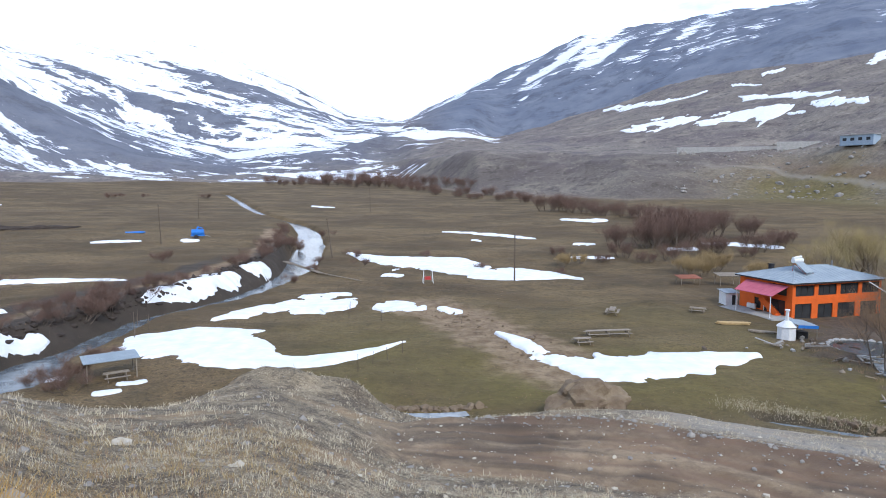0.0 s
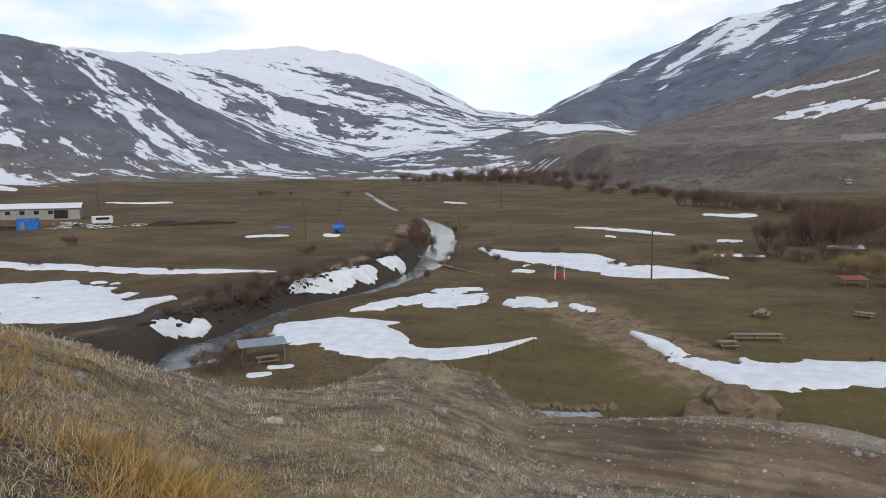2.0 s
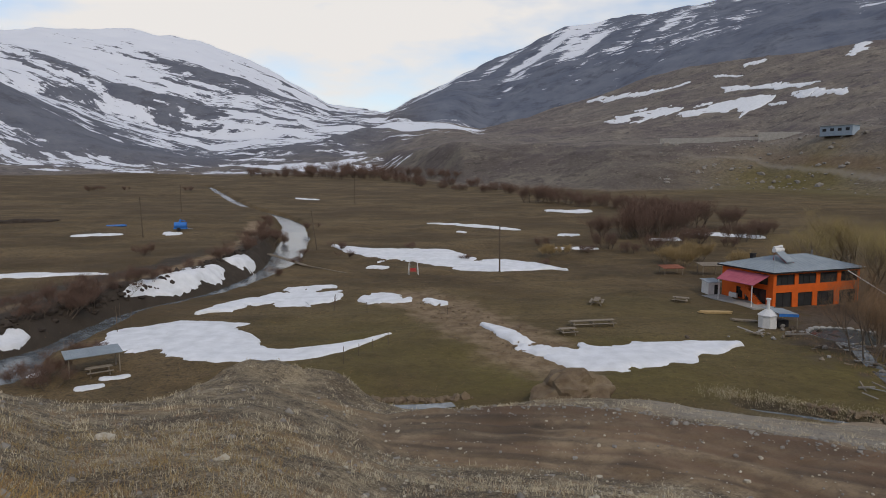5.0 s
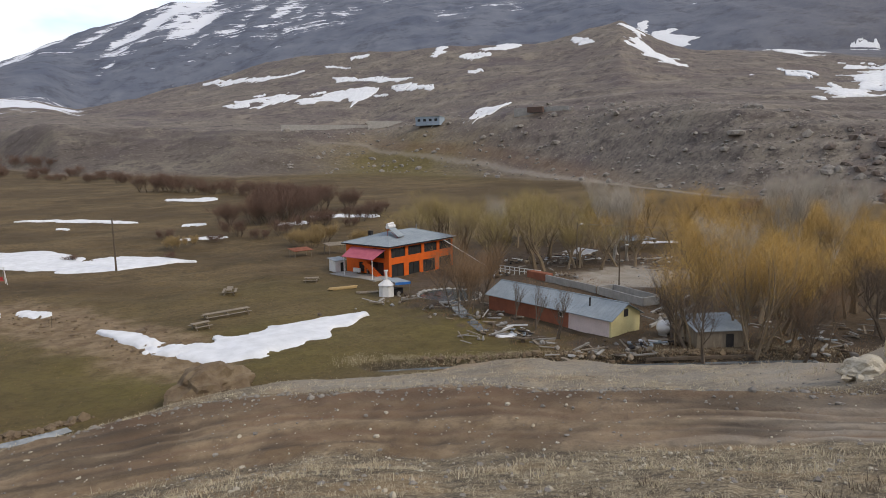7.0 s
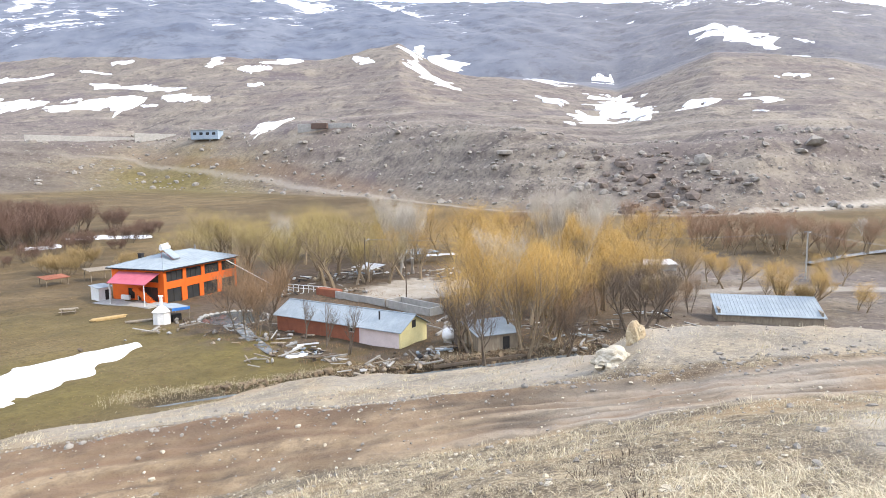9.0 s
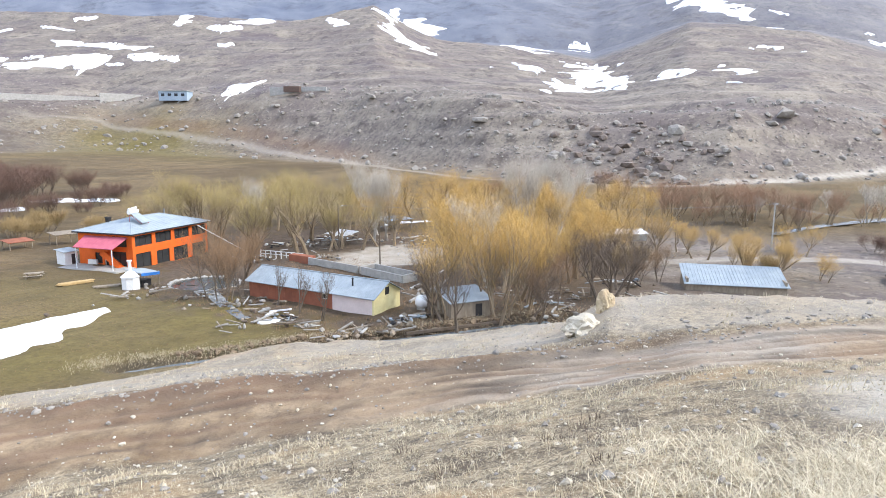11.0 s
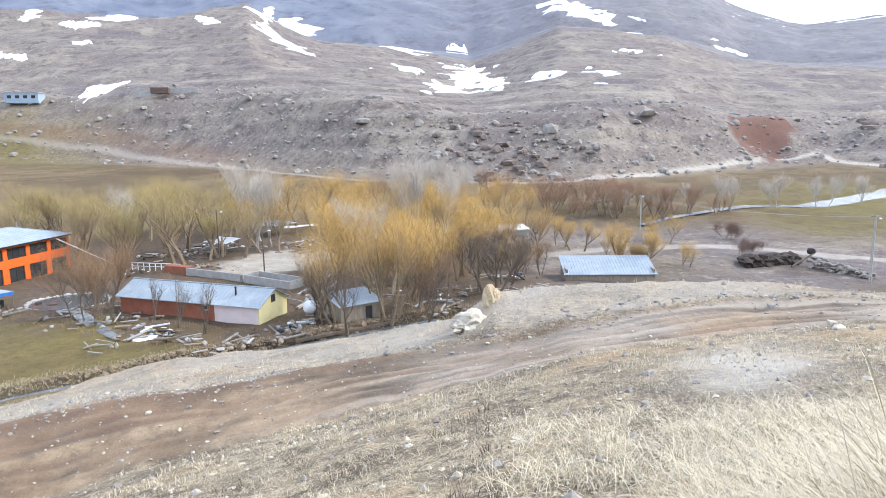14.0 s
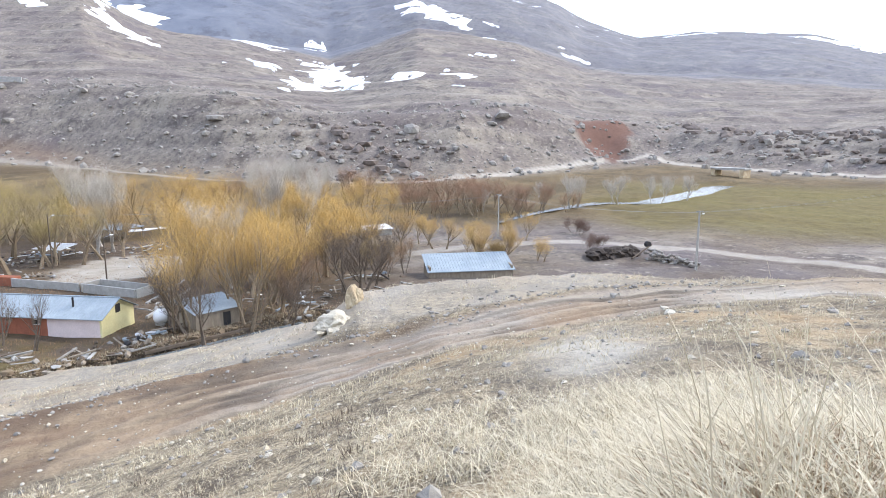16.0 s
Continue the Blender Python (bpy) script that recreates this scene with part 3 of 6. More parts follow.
def thing(name, x, y, turn, label, category, group="", lift=0.0, kind=""):
    ob = new(name)
    ob.empty_display_size = 0.2
    ob.matrix_world = pose(x, y, float(land(x, y)) + lift, 0, 0, turn)
    return tagged(ob, label, category, group, kind)


def box(bm, size, at, turn=(0, 0, 0), edge=0.0):
    r = bmesh.ops.create_cube(bm, size=1, matrix=pose(*at, *turn) @ Matrix.Diagonal((*size, 1)))
    if edge:
        es = {e for v in r["verts"] for e in v.link_edges}
        bmesh.ops.bevel(bm, geom=list(es), offset=edge, segments=1, affect="EDGES")
    return bm


def rod(bm, a, b, r0, r1=None, seg=6):
    a, b = Vector(a), Vector(b)
    q = (b - a).to_track_quat("Z", "Y").to_matrix().to_4x4()
    bmesh.ops.create_cone(bm, cap_ends=True, segments=seg, radius1=r0, radius2=r0 if r1 is None else r1, depth=(b - a).length,
                          matrix=Matrix.Translation((a + b) / 2) @ q)
    return bm


def face(bm, *pts):
    return bm.faces.new([bm.verts.new(p) for p in pts])


def slab(bm, pts, thick):
    """A sheet through the points with a thickness, downwards."""
    top = [bm.verts.new(p) for p in pts]
    low = [bm.verts.new((p[0], p[1], p[2] - thick)) for p in pts]
    bm.faces.new(top)
    bm.faces.new(low[::-1])
    for i in range(len(pts)):
        j = (i + 1) % len(pts)
        bm.faces.new((top[i], top[j], low[j], low[i]))
    return bm


def lump(bm, size, at, seed, sub=2, rough=0.25, turn=0.0):
    r = bmesh.ops.create_icosphere(bm, subdivisions=sub, radius=1.0)
    m = pose(*at, 0, 0, turn) @ Matrix.Diagonal((*size, 1))
    for v in r["verts"]:
        n = noise.noise(v.co * 1.6 + Vector((seed * 7.3, seed * 3.1, seed))) + 0.5 * noise.noise(v.co * 4 + Vector((seed, 9.2, 1.7)))
        v.co = m @ (v.co * (1 + rough * n * 1.6))
    return bm


B = bmesh.new
ORANGE = plain("orange_wall_paint", (0.75, 0.14, 0.025), (0.62, 0.11, 0.02), 0.8, 0.8)
ROOF = plain("grey_blue_roof_sheet", (0.23, 0.275, 0.305), (0.30, 0.345, 0.375), 0.7, 0.62, 0.0, 0.15)
PINK = plain("faded_pink_awning", (0.48, 0.12, 0.16), (0.40, 0.09, 0.13), 1.2, 0.8)
# near-black for dark parts, and for indoor shade painted as colour
DARK = plain("dark_parts_and_indoor_shade", (0.025, 0.025, 0.028), (0.045, 0.042, 0.04), 1.0, 0.9)
WHITE = plain("white_paint", (0.72, 0.73, 0.74), (0.62, 0.63, 0.63), 1.5, 0.7)
BLUE = plain("blue_sheet", (0.02, 0.13, 0.45), (0.03, 0.2, 0.55), 1.5, 0.6)
CONCRETE = plain("rough_concrete", (0.38, 0.37, 0.35), (0.28, 0.275, 0.26), 1.2, 0.95)
STONE = plain("grey_field_stone", (0.30, 0.28, 0.25), (0.20, 0.18, 0.16), 1.5, 0.95, bump=0.6, dist=0.05)
TAN = plain("yellow_limestone", (0.50, 0.42, 0.29), (0.36, 0.26, 0.16), 1.1, 0.95, bump=0.8, dist=0.08)
PALE = plain("pale_weathered_limestone", (0.52, 0.48, 0.40), (0.42, 0.36, 0.27), 1.3, 0.95, bump=0.8, dist=0.08)
RUSTY = plain("brown_boulder", (0.23, 0.175, 0.115), (0.13, 0.09, 0.06), 0.8, 0.95, bump=0.8, dist=0.1)
TIMBER = plain("weathered_timber", (0.30, 0.25, 0.19), (0.20, 0.165, 0.13), 3.0, 0.9, stretch=(1, 1, 0.3))
NEWWOOD = plain("yellow_sawn_timber", (0.48, 0.34, 0.17), (0.38, 0.26, 0.12), 3.0, 0.85)
POLE = plain("tarred_pole_wood", (0.10, 0.075, 0.055), (0.14, 0.11, 0.085), 2.0, 0.9)
BRICK = plain("red_brown_wall", (0.30, 0.11, 0.065), (0.23, 0.085, 0.055), 1.0, 0.9)
PINKW = plain("pale_pink_wall", (0.68, 0.58, 0.57), (0.60, 0.51, 0.50), 0.9, 0.85)
YELLOW = plain("pale_yellow_wall", (0.70, 0.64, 0.36), (0.62, 0.55, 0.30), 0.9, 0.85)
SOIL = plain("dark_manure", (0.045, 0.035, 0.03), (0.07, 0.055, 0.045), 1.2, 0.97, bump=0.8, dist=0.1)
BARK = plain("dark_bark", (0.12, 0.095, 0.075), (0.18, 0.145, 0.115), 4.0, 0.95)
WILLOWBARK = plain("grey_brown_willow_bark", (0.19, 0.145, 0.10), (0.28, 0.22, 0.155), 4.0, 0.95)
PALEBARK = plain("pale_poplar_bark", (0.42, 0.39, 0.35), (0.32, 0.29, 0.26), 4.0, 0.95)
METAL = plain("dull_steel", (0.32, 0.33, 0.34), (0.24, 0.24, 0.25), 4.0, 0.45, 0.7)
REDP = plain("red_paint", (0.42, 0.05, 0.05), (0.33, 0.06, 0.05), 2.0, 0.7)


def glass_material():
    m = Mat("window_glass", 0.08)
    m.b.inputs["Specular IOR Level"].default_value = 0.5
    m.color(m.mix(m.noise(0.6, 3), (0.02, 0.022, 0.025), (0.05, 0.052, 0.055)))
    return m.m


GLASS = glass_material()


def pond_material():
    m = Mat("dark_pond_water", 0.2)
    m.color(m.mix(m.noise(0.8, 4), (0.015, 0.02, 0.02), (0.035, 0.042, 0.04)))
    m.bump(m.noise(3.0, 4), 0.2, 0.02)
    return m.m


POND = pond_material()


def twig_material(name, a, b):
    m = Mat(name, 0.85)
    rnd = m.t.nodes.new("ShaderNodeNewGeometry").outputs["Random Per Island"]
    m.color(m.mix(rnd, a, b))
    return m.m


TWIGS = {
    "gold": twig_material("golden_willow_twigs", (0.62, 0.41, 0.13), (0.44, 0.26, 0.085)),
    "olive": twig_material("olive_willow_twigs", (0.42, 0.34, 0.13), (0.31, 0.23, 0.11)),
    "brown": twig_material("brown_twigs", (0.32, 0.20, 0.115), (0.21, 0.135, 0.08)),
    "grey": twig_material("grey_poplar_twigs", (0.50, 0.46, 0.40), (0.38, 0.34, 0.29)),
    "rust": twig_material("rust_red_twigs", (0.33, 0.19, 0.12), (0.24, 0.145, 0.10)),
    "dark": twig_material("dark_twigs", (0.14, 0.10, 0.075), (0.09, 0.07, 0.055)),
    "thick": twig_material("purple_brown_twigs", (0.18, 0.108, 0.08), (0.10, 0.064, 0.052)),
    "reed": twig_material("dry_straw", (0.38, 0.28, 0.14), (0.27, 0.19, 0.095)),
    "straw": twig_material("bleached_straw", (0.61, 0.54, 0.40), (0.41, 0.345, 0.24)),
    "amber": twig_material("amber_straw", (0.50, 0.31, 0.10), (0.30, 0.19, 0.07)),
}

# ---- snow lying on the ground ----


def snow_patch(points, width, seed, thick=0.22, label="patch of old melting snow on the brown meadow", ragged=0.35, whole=0.36):
    pts = [Vector(p[:2]) for p in points]
    ws = [p[2] if len(p) > 2 else width for p in points]
    length = sum((b - a).length for a, b in zip(pts, pts[1:]))
    n = int(min(170, max(24, length / 0.3)))
    cum = [0.0]
    for a, b in zip(pts, pts[1:]):
        cum.append(cum[-1] + (b - a).length)
    cols = 27
    verts, faces = [], []
    smaller = max(0.8, min(12.0, length / 12))
    for k in range(n + 1):
        s = length * k / n
        x = float(np.interp(s, cum, [p.x for p in pts]))
        y = float(np.interp(s, cum, [p.y for p in pts]))
        x2, y2 = float(np.interp(s + 0.05 * length, cum, [p.x for p in pts])), float(np.interp(s + 0.05 * length, cum, [p.y for p in pts]))
        x1, y1 = float(np.interp(s - 0.05 * length, cum, [p.x for p in pts])), float(np.interp(s - 0.05 * length, cum, [p.y for p in pts]))
        e = Vector((x2 - x1, y2 - y1)).normalized()
        q = Vector((e.y, -e.x))
        w = float(np.interp(s, cum, ws)) * 0.5 * min(1, math.sin(math.pi * min(max(k / n, 0.02), 0.98)) * 2.2) ** 0.6
        wl = w * (1 + ragged * 2 * float(fbm(s, seed * 13.1, smaller * 2, 3, seed)))
        wr = w * (1 + ragged * 2 * float(fbm(s, seed * 17.9 + 50, smaller * 2, 3, seed + 5)))
        wl *= 1 + 0.5 * ragged * float(fbm(s, seed * 5.3, smaller * 0.5, 2, seed + 8))
        wr *= 1 + 0.5 * ragged * float(fbm(s, seed * 9.1, smaller * 0.5, 2, seed + 9))
        for c in range(cols):
            f = 2 * c / (cols - 1) - 1
            o = f * (wr if f > 0 else wl)
            vx, vy = x + q.x * o, y + q.y * o
            h = thick * (1 - abs(f) ** 5) * 0.9 if 0 < k < n else 0
            verts.append((vx, vy, h - 0.25 * thick * (abs(f) == 1 or k in (0, n)), abs(f)))
        if k:
            for c in range(cols - 1):
                a = (k - 1) * cols + c
                faces.append((a, a + 1, a + cols + 1, a + cols))
    v = np.array(verts)
    bare = fbm(v[:, 0], v[:, 1], max(1.6, max(ws) * 0.35), 5, seed + 20, 0.62) - whole + 0.50 * v[:, 3] ** 3
    v[:, 2] += thick * (0.3 * grain(v[:, 0], v[:, 1], 1.8, seed) * (1 - v[:, 3]) - 5.0 * np.maximum(0, bare))
    v = v[:, :3]
    v[:, 2] += land(v[:, 0], v[:, 1])
    return tagged(mesh_object("snow_patch", v, faces, SNOW, soft=True), label, "snow", "snow patches")


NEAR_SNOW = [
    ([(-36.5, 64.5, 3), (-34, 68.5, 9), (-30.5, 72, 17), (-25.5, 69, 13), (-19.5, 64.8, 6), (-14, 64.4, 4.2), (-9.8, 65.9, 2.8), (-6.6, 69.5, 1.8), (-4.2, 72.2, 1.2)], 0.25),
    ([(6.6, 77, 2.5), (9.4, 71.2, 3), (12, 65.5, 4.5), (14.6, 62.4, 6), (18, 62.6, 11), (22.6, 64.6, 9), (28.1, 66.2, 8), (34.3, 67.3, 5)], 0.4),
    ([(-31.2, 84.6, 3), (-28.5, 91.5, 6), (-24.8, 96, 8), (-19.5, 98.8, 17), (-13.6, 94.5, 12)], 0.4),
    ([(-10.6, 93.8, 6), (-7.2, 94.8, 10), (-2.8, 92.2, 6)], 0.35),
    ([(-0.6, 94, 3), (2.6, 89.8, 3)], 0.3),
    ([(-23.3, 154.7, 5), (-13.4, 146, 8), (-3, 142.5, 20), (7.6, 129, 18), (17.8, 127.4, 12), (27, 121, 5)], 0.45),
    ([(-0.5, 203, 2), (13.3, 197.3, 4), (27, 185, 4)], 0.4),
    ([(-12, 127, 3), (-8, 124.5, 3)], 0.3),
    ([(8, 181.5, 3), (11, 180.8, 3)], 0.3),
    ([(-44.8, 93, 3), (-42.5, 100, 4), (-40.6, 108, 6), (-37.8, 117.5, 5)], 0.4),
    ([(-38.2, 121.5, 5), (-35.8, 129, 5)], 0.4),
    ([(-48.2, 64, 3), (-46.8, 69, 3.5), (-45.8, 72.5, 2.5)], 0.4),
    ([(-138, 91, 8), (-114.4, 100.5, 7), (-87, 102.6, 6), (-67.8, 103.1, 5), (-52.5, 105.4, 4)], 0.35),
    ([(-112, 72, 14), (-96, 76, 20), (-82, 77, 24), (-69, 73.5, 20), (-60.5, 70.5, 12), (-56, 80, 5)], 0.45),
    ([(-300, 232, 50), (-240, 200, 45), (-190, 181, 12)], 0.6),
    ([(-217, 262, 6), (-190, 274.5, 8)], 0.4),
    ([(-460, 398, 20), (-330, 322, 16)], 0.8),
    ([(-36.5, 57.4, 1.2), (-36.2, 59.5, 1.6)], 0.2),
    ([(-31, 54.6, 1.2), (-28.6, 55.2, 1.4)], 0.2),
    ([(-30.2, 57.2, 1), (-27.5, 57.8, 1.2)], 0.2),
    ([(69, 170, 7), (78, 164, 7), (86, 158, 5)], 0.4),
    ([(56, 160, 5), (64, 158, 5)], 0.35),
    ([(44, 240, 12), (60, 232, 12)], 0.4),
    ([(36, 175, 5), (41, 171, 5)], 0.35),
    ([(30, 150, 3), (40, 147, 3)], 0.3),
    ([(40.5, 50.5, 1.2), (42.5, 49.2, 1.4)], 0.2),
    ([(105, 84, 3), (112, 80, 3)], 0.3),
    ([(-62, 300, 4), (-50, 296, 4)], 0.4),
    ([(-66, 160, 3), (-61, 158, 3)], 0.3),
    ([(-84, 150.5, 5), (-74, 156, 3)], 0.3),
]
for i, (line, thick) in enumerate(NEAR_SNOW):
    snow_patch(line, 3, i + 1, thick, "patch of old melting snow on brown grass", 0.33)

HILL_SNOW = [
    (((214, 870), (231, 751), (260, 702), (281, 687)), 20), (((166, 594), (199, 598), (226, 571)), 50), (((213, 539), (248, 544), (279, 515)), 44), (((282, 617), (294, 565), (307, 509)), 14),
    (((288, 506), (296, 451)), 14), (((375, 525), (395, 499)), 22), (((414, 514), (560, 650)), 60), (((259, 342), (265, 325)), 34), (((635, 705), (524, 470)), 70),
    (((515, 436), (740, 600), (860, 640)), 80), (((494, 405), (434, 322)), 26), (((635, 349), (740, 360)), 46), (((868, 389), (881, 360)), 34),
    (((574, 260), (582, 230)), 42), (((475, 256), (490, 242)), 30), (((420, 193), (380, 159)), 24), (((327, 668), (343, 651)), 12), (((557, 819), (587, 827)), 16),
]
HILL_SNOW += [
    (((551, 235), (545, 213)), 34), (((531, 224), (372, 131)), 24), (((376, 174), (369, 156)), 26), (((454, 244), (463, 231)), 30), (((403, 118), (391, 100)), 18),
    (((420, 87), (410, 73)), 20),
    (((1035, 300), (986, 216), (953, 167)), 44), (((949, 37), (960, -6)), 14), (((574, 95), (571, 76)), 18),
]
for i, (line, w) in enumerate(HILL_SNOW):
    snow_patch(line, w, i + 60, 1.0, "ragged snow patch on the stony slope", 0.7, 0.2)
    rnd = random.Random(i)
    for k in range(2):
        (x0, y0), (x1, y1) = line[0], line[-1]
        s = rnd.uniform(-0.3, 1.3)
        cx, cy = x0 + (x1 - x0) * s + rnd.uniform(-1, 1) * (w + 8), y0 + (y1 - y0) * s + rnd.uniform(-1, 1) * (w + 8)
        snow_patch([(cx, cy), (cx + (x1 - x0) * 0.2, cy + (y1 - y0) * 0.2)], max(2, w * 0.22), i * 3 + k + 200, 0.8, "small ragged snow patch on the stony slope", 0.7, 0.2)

# ---- the orange restaurant ----


def wall_with_holes(bm, a, b, z0, z1, holes, thick=0.25):
    """A wall from a to b with rectangular openings (start, end, low, high along it)."""
    a, b = Vector(a), Vector(b)
    e = (b - a).normalized()
    L = (b - a).length
    n = Vector((e.y, -e.x))
    xs = sorted({0, L, *[h[0] for h in holes], *[h[1] for h in holes]})
    zs = sorted({z0, z1, *[h[2] for h in holes], *[h[3] for h in holes]})
    for x0, x1 in zip(xs, xs[1:]):
        for y0, y1 in zip(zs, zs[1:]):
            if any(h[0] <= (x0 + x1) / 2 <= h[1] and h[2] <= (y0 + y1) / 2 <= h[3] for h in holes):
                continue
            c = a + e * (x0 + x1) / 2 - n * thick / 2
            box(bm, (x1 - x0, thick, y1 - y0), (c.x, c.y, (y0 + y1) / 2), (0, 0, math.degrees(math.atan2(e.y, e.x))))
    return bm


def window_in(parent, a, b, x0, x1, z0, z1, panes=2, frame_mat=None):
    a, b = Vector(a), Vector(b)
    e = (b - a).normalized()
    n = Vector((e.y, -e.x))
    turn = math.degrees(math.atan2(e.y, e.x))
    c = a + e * (x0 + x1) / 2 - n * 0.16
    bm = B()
    w, h, t = x1 - x0, z1 - z0, 0.09
    rot = pose(c.x, c.y, (z0 + z1) / 2, 0, 0, turn)
    for size, at in (((w, 0.08, t), (0, 0, h / 2 - t / 2)), ((w, 0.08, t), (0, 0, -h / 2 + t / 2)), ((t, 0.08, h - 2 * t), (w / 2 - t / 2, 0, 0)), ((t, 0.08, h - 2 * t), (-w / 2 + t / 2, 0, 0))):
        p = rot @ Vector(at)
        box(bm, size, p, (0, 0, turn))
    for k in range(1, panes):
        p = rot @ Vector((-w / 2 + w * k / panes, 0, 0))
        box(bm, (0.06, 0.08, h - 2 * t), p, (0, 0, turn))
    f = part("window", bm, frame_mat or DARK, parent, "dark window frame")
    bm = B()
    p = rot @ Vector((0, 0.03, 0))
    box(bm, (w - 2 * t, 0.02, h - 2 * t), p, (0, 0, turn))
    part("pane", bm, GLASS, f)


def restaurant():
    W, D, H = 16.2, 9.8, 4.9
    h = thing("restaurant_house", 48.3, 86.9, 17, "two-storey bright orange restaurant with a grey hipped metal roof", "house", lift=0.0)
    h.matrix_world = pose(48.3, 86.9, 0.0, 0, 0, 17)
    front = []
    for k in range(4):
        x = 0.55 + k * 4.0
        front.append((x, x + 3.3, 2.95, 4.45))
    low = [(0.55, 3.5, -0.3, 1.9), (4.6, 7.3, -2.3, 1.75), (8.2, 11.4, -0.4, 1.75), (12.4, 15.6, -0.5, 1.7)]
    bm = B()
    wall_with_holes(bm, (0, 0), (W, 0), -2.6, H, front + low)
    part("front_wall", bm, ORANGE, h)
    side = [(1.2, 2.0, 3.1, 4.3), (2.3, 3.1, 3.1, 4.3), (6.2, 8.8, 2.9, 4.4), (6.0, 8.6, 0.1, 2.2), (2.9, 4.2, 0.3, 1.9), (4.6, 5.4, 0.0, 2.0)]
    bm = B()
    wall_with_holes(bm, (0, D), (0, 0.25), -0.6, H, side)
    part("side_wall", bm, ORANGE, h)
    bm = B()
    wall_with_holes(bm, (W, 0.25), (W, D), -2.6, H, [(3, 6, 2.9, 4.3)])
    wall_with_holes(bm, (W - 0.25, D), (0.25, D), -1, H, [])
    part("back_wall", bm, ORANGE, h)
    # the rooms' dimness is put into the colour of these inner walls
    bm = B()
    box(bm, (W - 0.6, D - 0.6, 0.2), (W / 2, D / 2, 2.4))
    box(bm, (W - 0.6, 0.15, 6.6), (W / 2, 4.2, 1.4))
    box(bm, (0.15, D - 0.8, 6.6), (4.2, D / 2, 1.4))
    part("inner_walls", bm, DARK, h, "inner walls coloured near-black for the dimness of the rooms")
    for x0, x1, z0, z1 in front + low:
        window_in(h, (0, 0), (W, 0), x0, x1, z0, z1, 3 if x1 - x0 > 3 else 2)
    for x0, x1, z0, z1 in side:
        window_in(h, (0, D), (0, 0.25), x0, x1, z0, z1, 1 if x1 - x0 < 1 else 2, WHITE if x1 - x0 < 1 else DARK)
    # roof: hips with ribs
    o, r = 0.55, 1.65
    c = [(-o, -o, H), (W + o, -o, H), (W + o, D + o, H), (-o, D + o, H)]
    r0, r1 = (D / 2 + 0.2, D / 2, H + r), (W - D / 2 - 0.2, D / 2, H + r)
    bm = B()
    face(bm, c[0], c[1], r1, r0), face(bm, c[1], c[2], r1), face(bm, c[2], c[3], r0, r1), face(bm, c[3], c[0], r0)
    bmesh.ops.remove_doubles(bm, verts=bm.verts, dist=0.001)
    for a, b in ((c[0], r0), (c[1], r1), (c[2], r1), (c[3], r0), (r0, r1)):
        rod(bm, a, b, 0.07, seg=5)
    part("roof", bm, ROOF, h, "grey-blue ribbed metal roof")
    for k in range(1, 22):
        bm = B()
        x = -o + (W + 2 * o) * k / 22
        t = min(1, (x + o) / (r0[0] + o), (W + o - x) / (W + o - r1[0]))
        rod(bm, (x, -o, H + 0.01), (x, -o + t * (D / 2 + o), H + r * t + 0.01), 0.022, seg=4)
        part("roof_seam", bm, ROOF, h)
    for k in range(1, 14):
        bm = B()
        y = -o + (D + 2 * o) * k / 14
        t = min((y + o) / (D / 2 + o), (D + o - y) / (D / 2 + o))
        rod(bm, (-o, y, H + 0.01), (-o + t * (r0[0] + o), y, H + r * t + 0.01), 0.022, seg=4)
        part("roof_seam", bm, ROOF, h)
    bm = B()
    for size, at in (((W + 2 * o, 0.06, 0.2), (W / 2, -o, H - 0.09)), ((0.06, D + 2 * o, 0.2), (-o, D / 2, H - 0.09)), ((0.06, D + 2 * o, 0.2), (W + o, D / 2, H - 0.09)),
                     ((W + 2 * o - 0.1, D + 2 * o - 0.1, 0.04), (W / 2, D / 2, H - 0.16))):
        box(bm, size, at)
    part("eaves_board", bm, DARK, h, "dark eaves board")
    bm = B()
    box(bm, (0.6, 0.6, 1.0), (3.2, 7.2, H + 1.2), edge=0.03)
    box(bm, (0.75, 0.75, 0.1), (3.2, 7.2, H + 1.75))
    part("chimney", bm, DARK, h, "short dark chimney")
    bm = B()
    rod(bm, (13, 5.6, H + 1.2), (13, 5.6, H + 2.1), 0.12, seg=8)
    part("vent_pipe", bm, METAL, h)
    # pink awning over the stair side
    bm = B()
    slab(bm, [(-0.1, 0.6, 4.35), (-0.1, 8.4, 4.35), (-3.4, 7.2, 3.2), (-3.4, 0.2, 3.2)], 0.07)
    awning = part("awning", bm, PINK, h, "faded pink sheet awning")
    for k in range(9):
        y = 0.5 + k * 0.95
        bm = B()
        rod(bm, (-0.1, y, 4.36), (-3.4, min(max(y * 0.88, 0.2), 7.2), 3.21), 0.02, seg=4)
        part("seam", bm, PINK, awning)
    for y in (0.5, 6.9):
        bm = B()
        rod(bm, (-3.25, y, 3.18), (-3.25, y, -0.4), 0.07, seg=8)
        part("awning_post", bm, WHITE, h)
    bm = B()
    for k in range(11):
        box(bm, (1.1, 0.28, 0.18), (-0.7, 1.6 + 0.28 * k, 0.1 + 0.19 * k))
    box(bm, (0.06, 3.6, 0.9), (-1.25, 3.0, 1.3), (32, 0, 0))
    part("stair", bm, ORANGE, h, "orange outside stair with solid rail")
    bm = B()
    box(bm, (3.6, 10.5, 0.5), (-1.9, 4.8, -0.12), edge=0.04)
    part("side_terrace", bm, CONCRETE, h, "pale concrete step")
    bm = B()
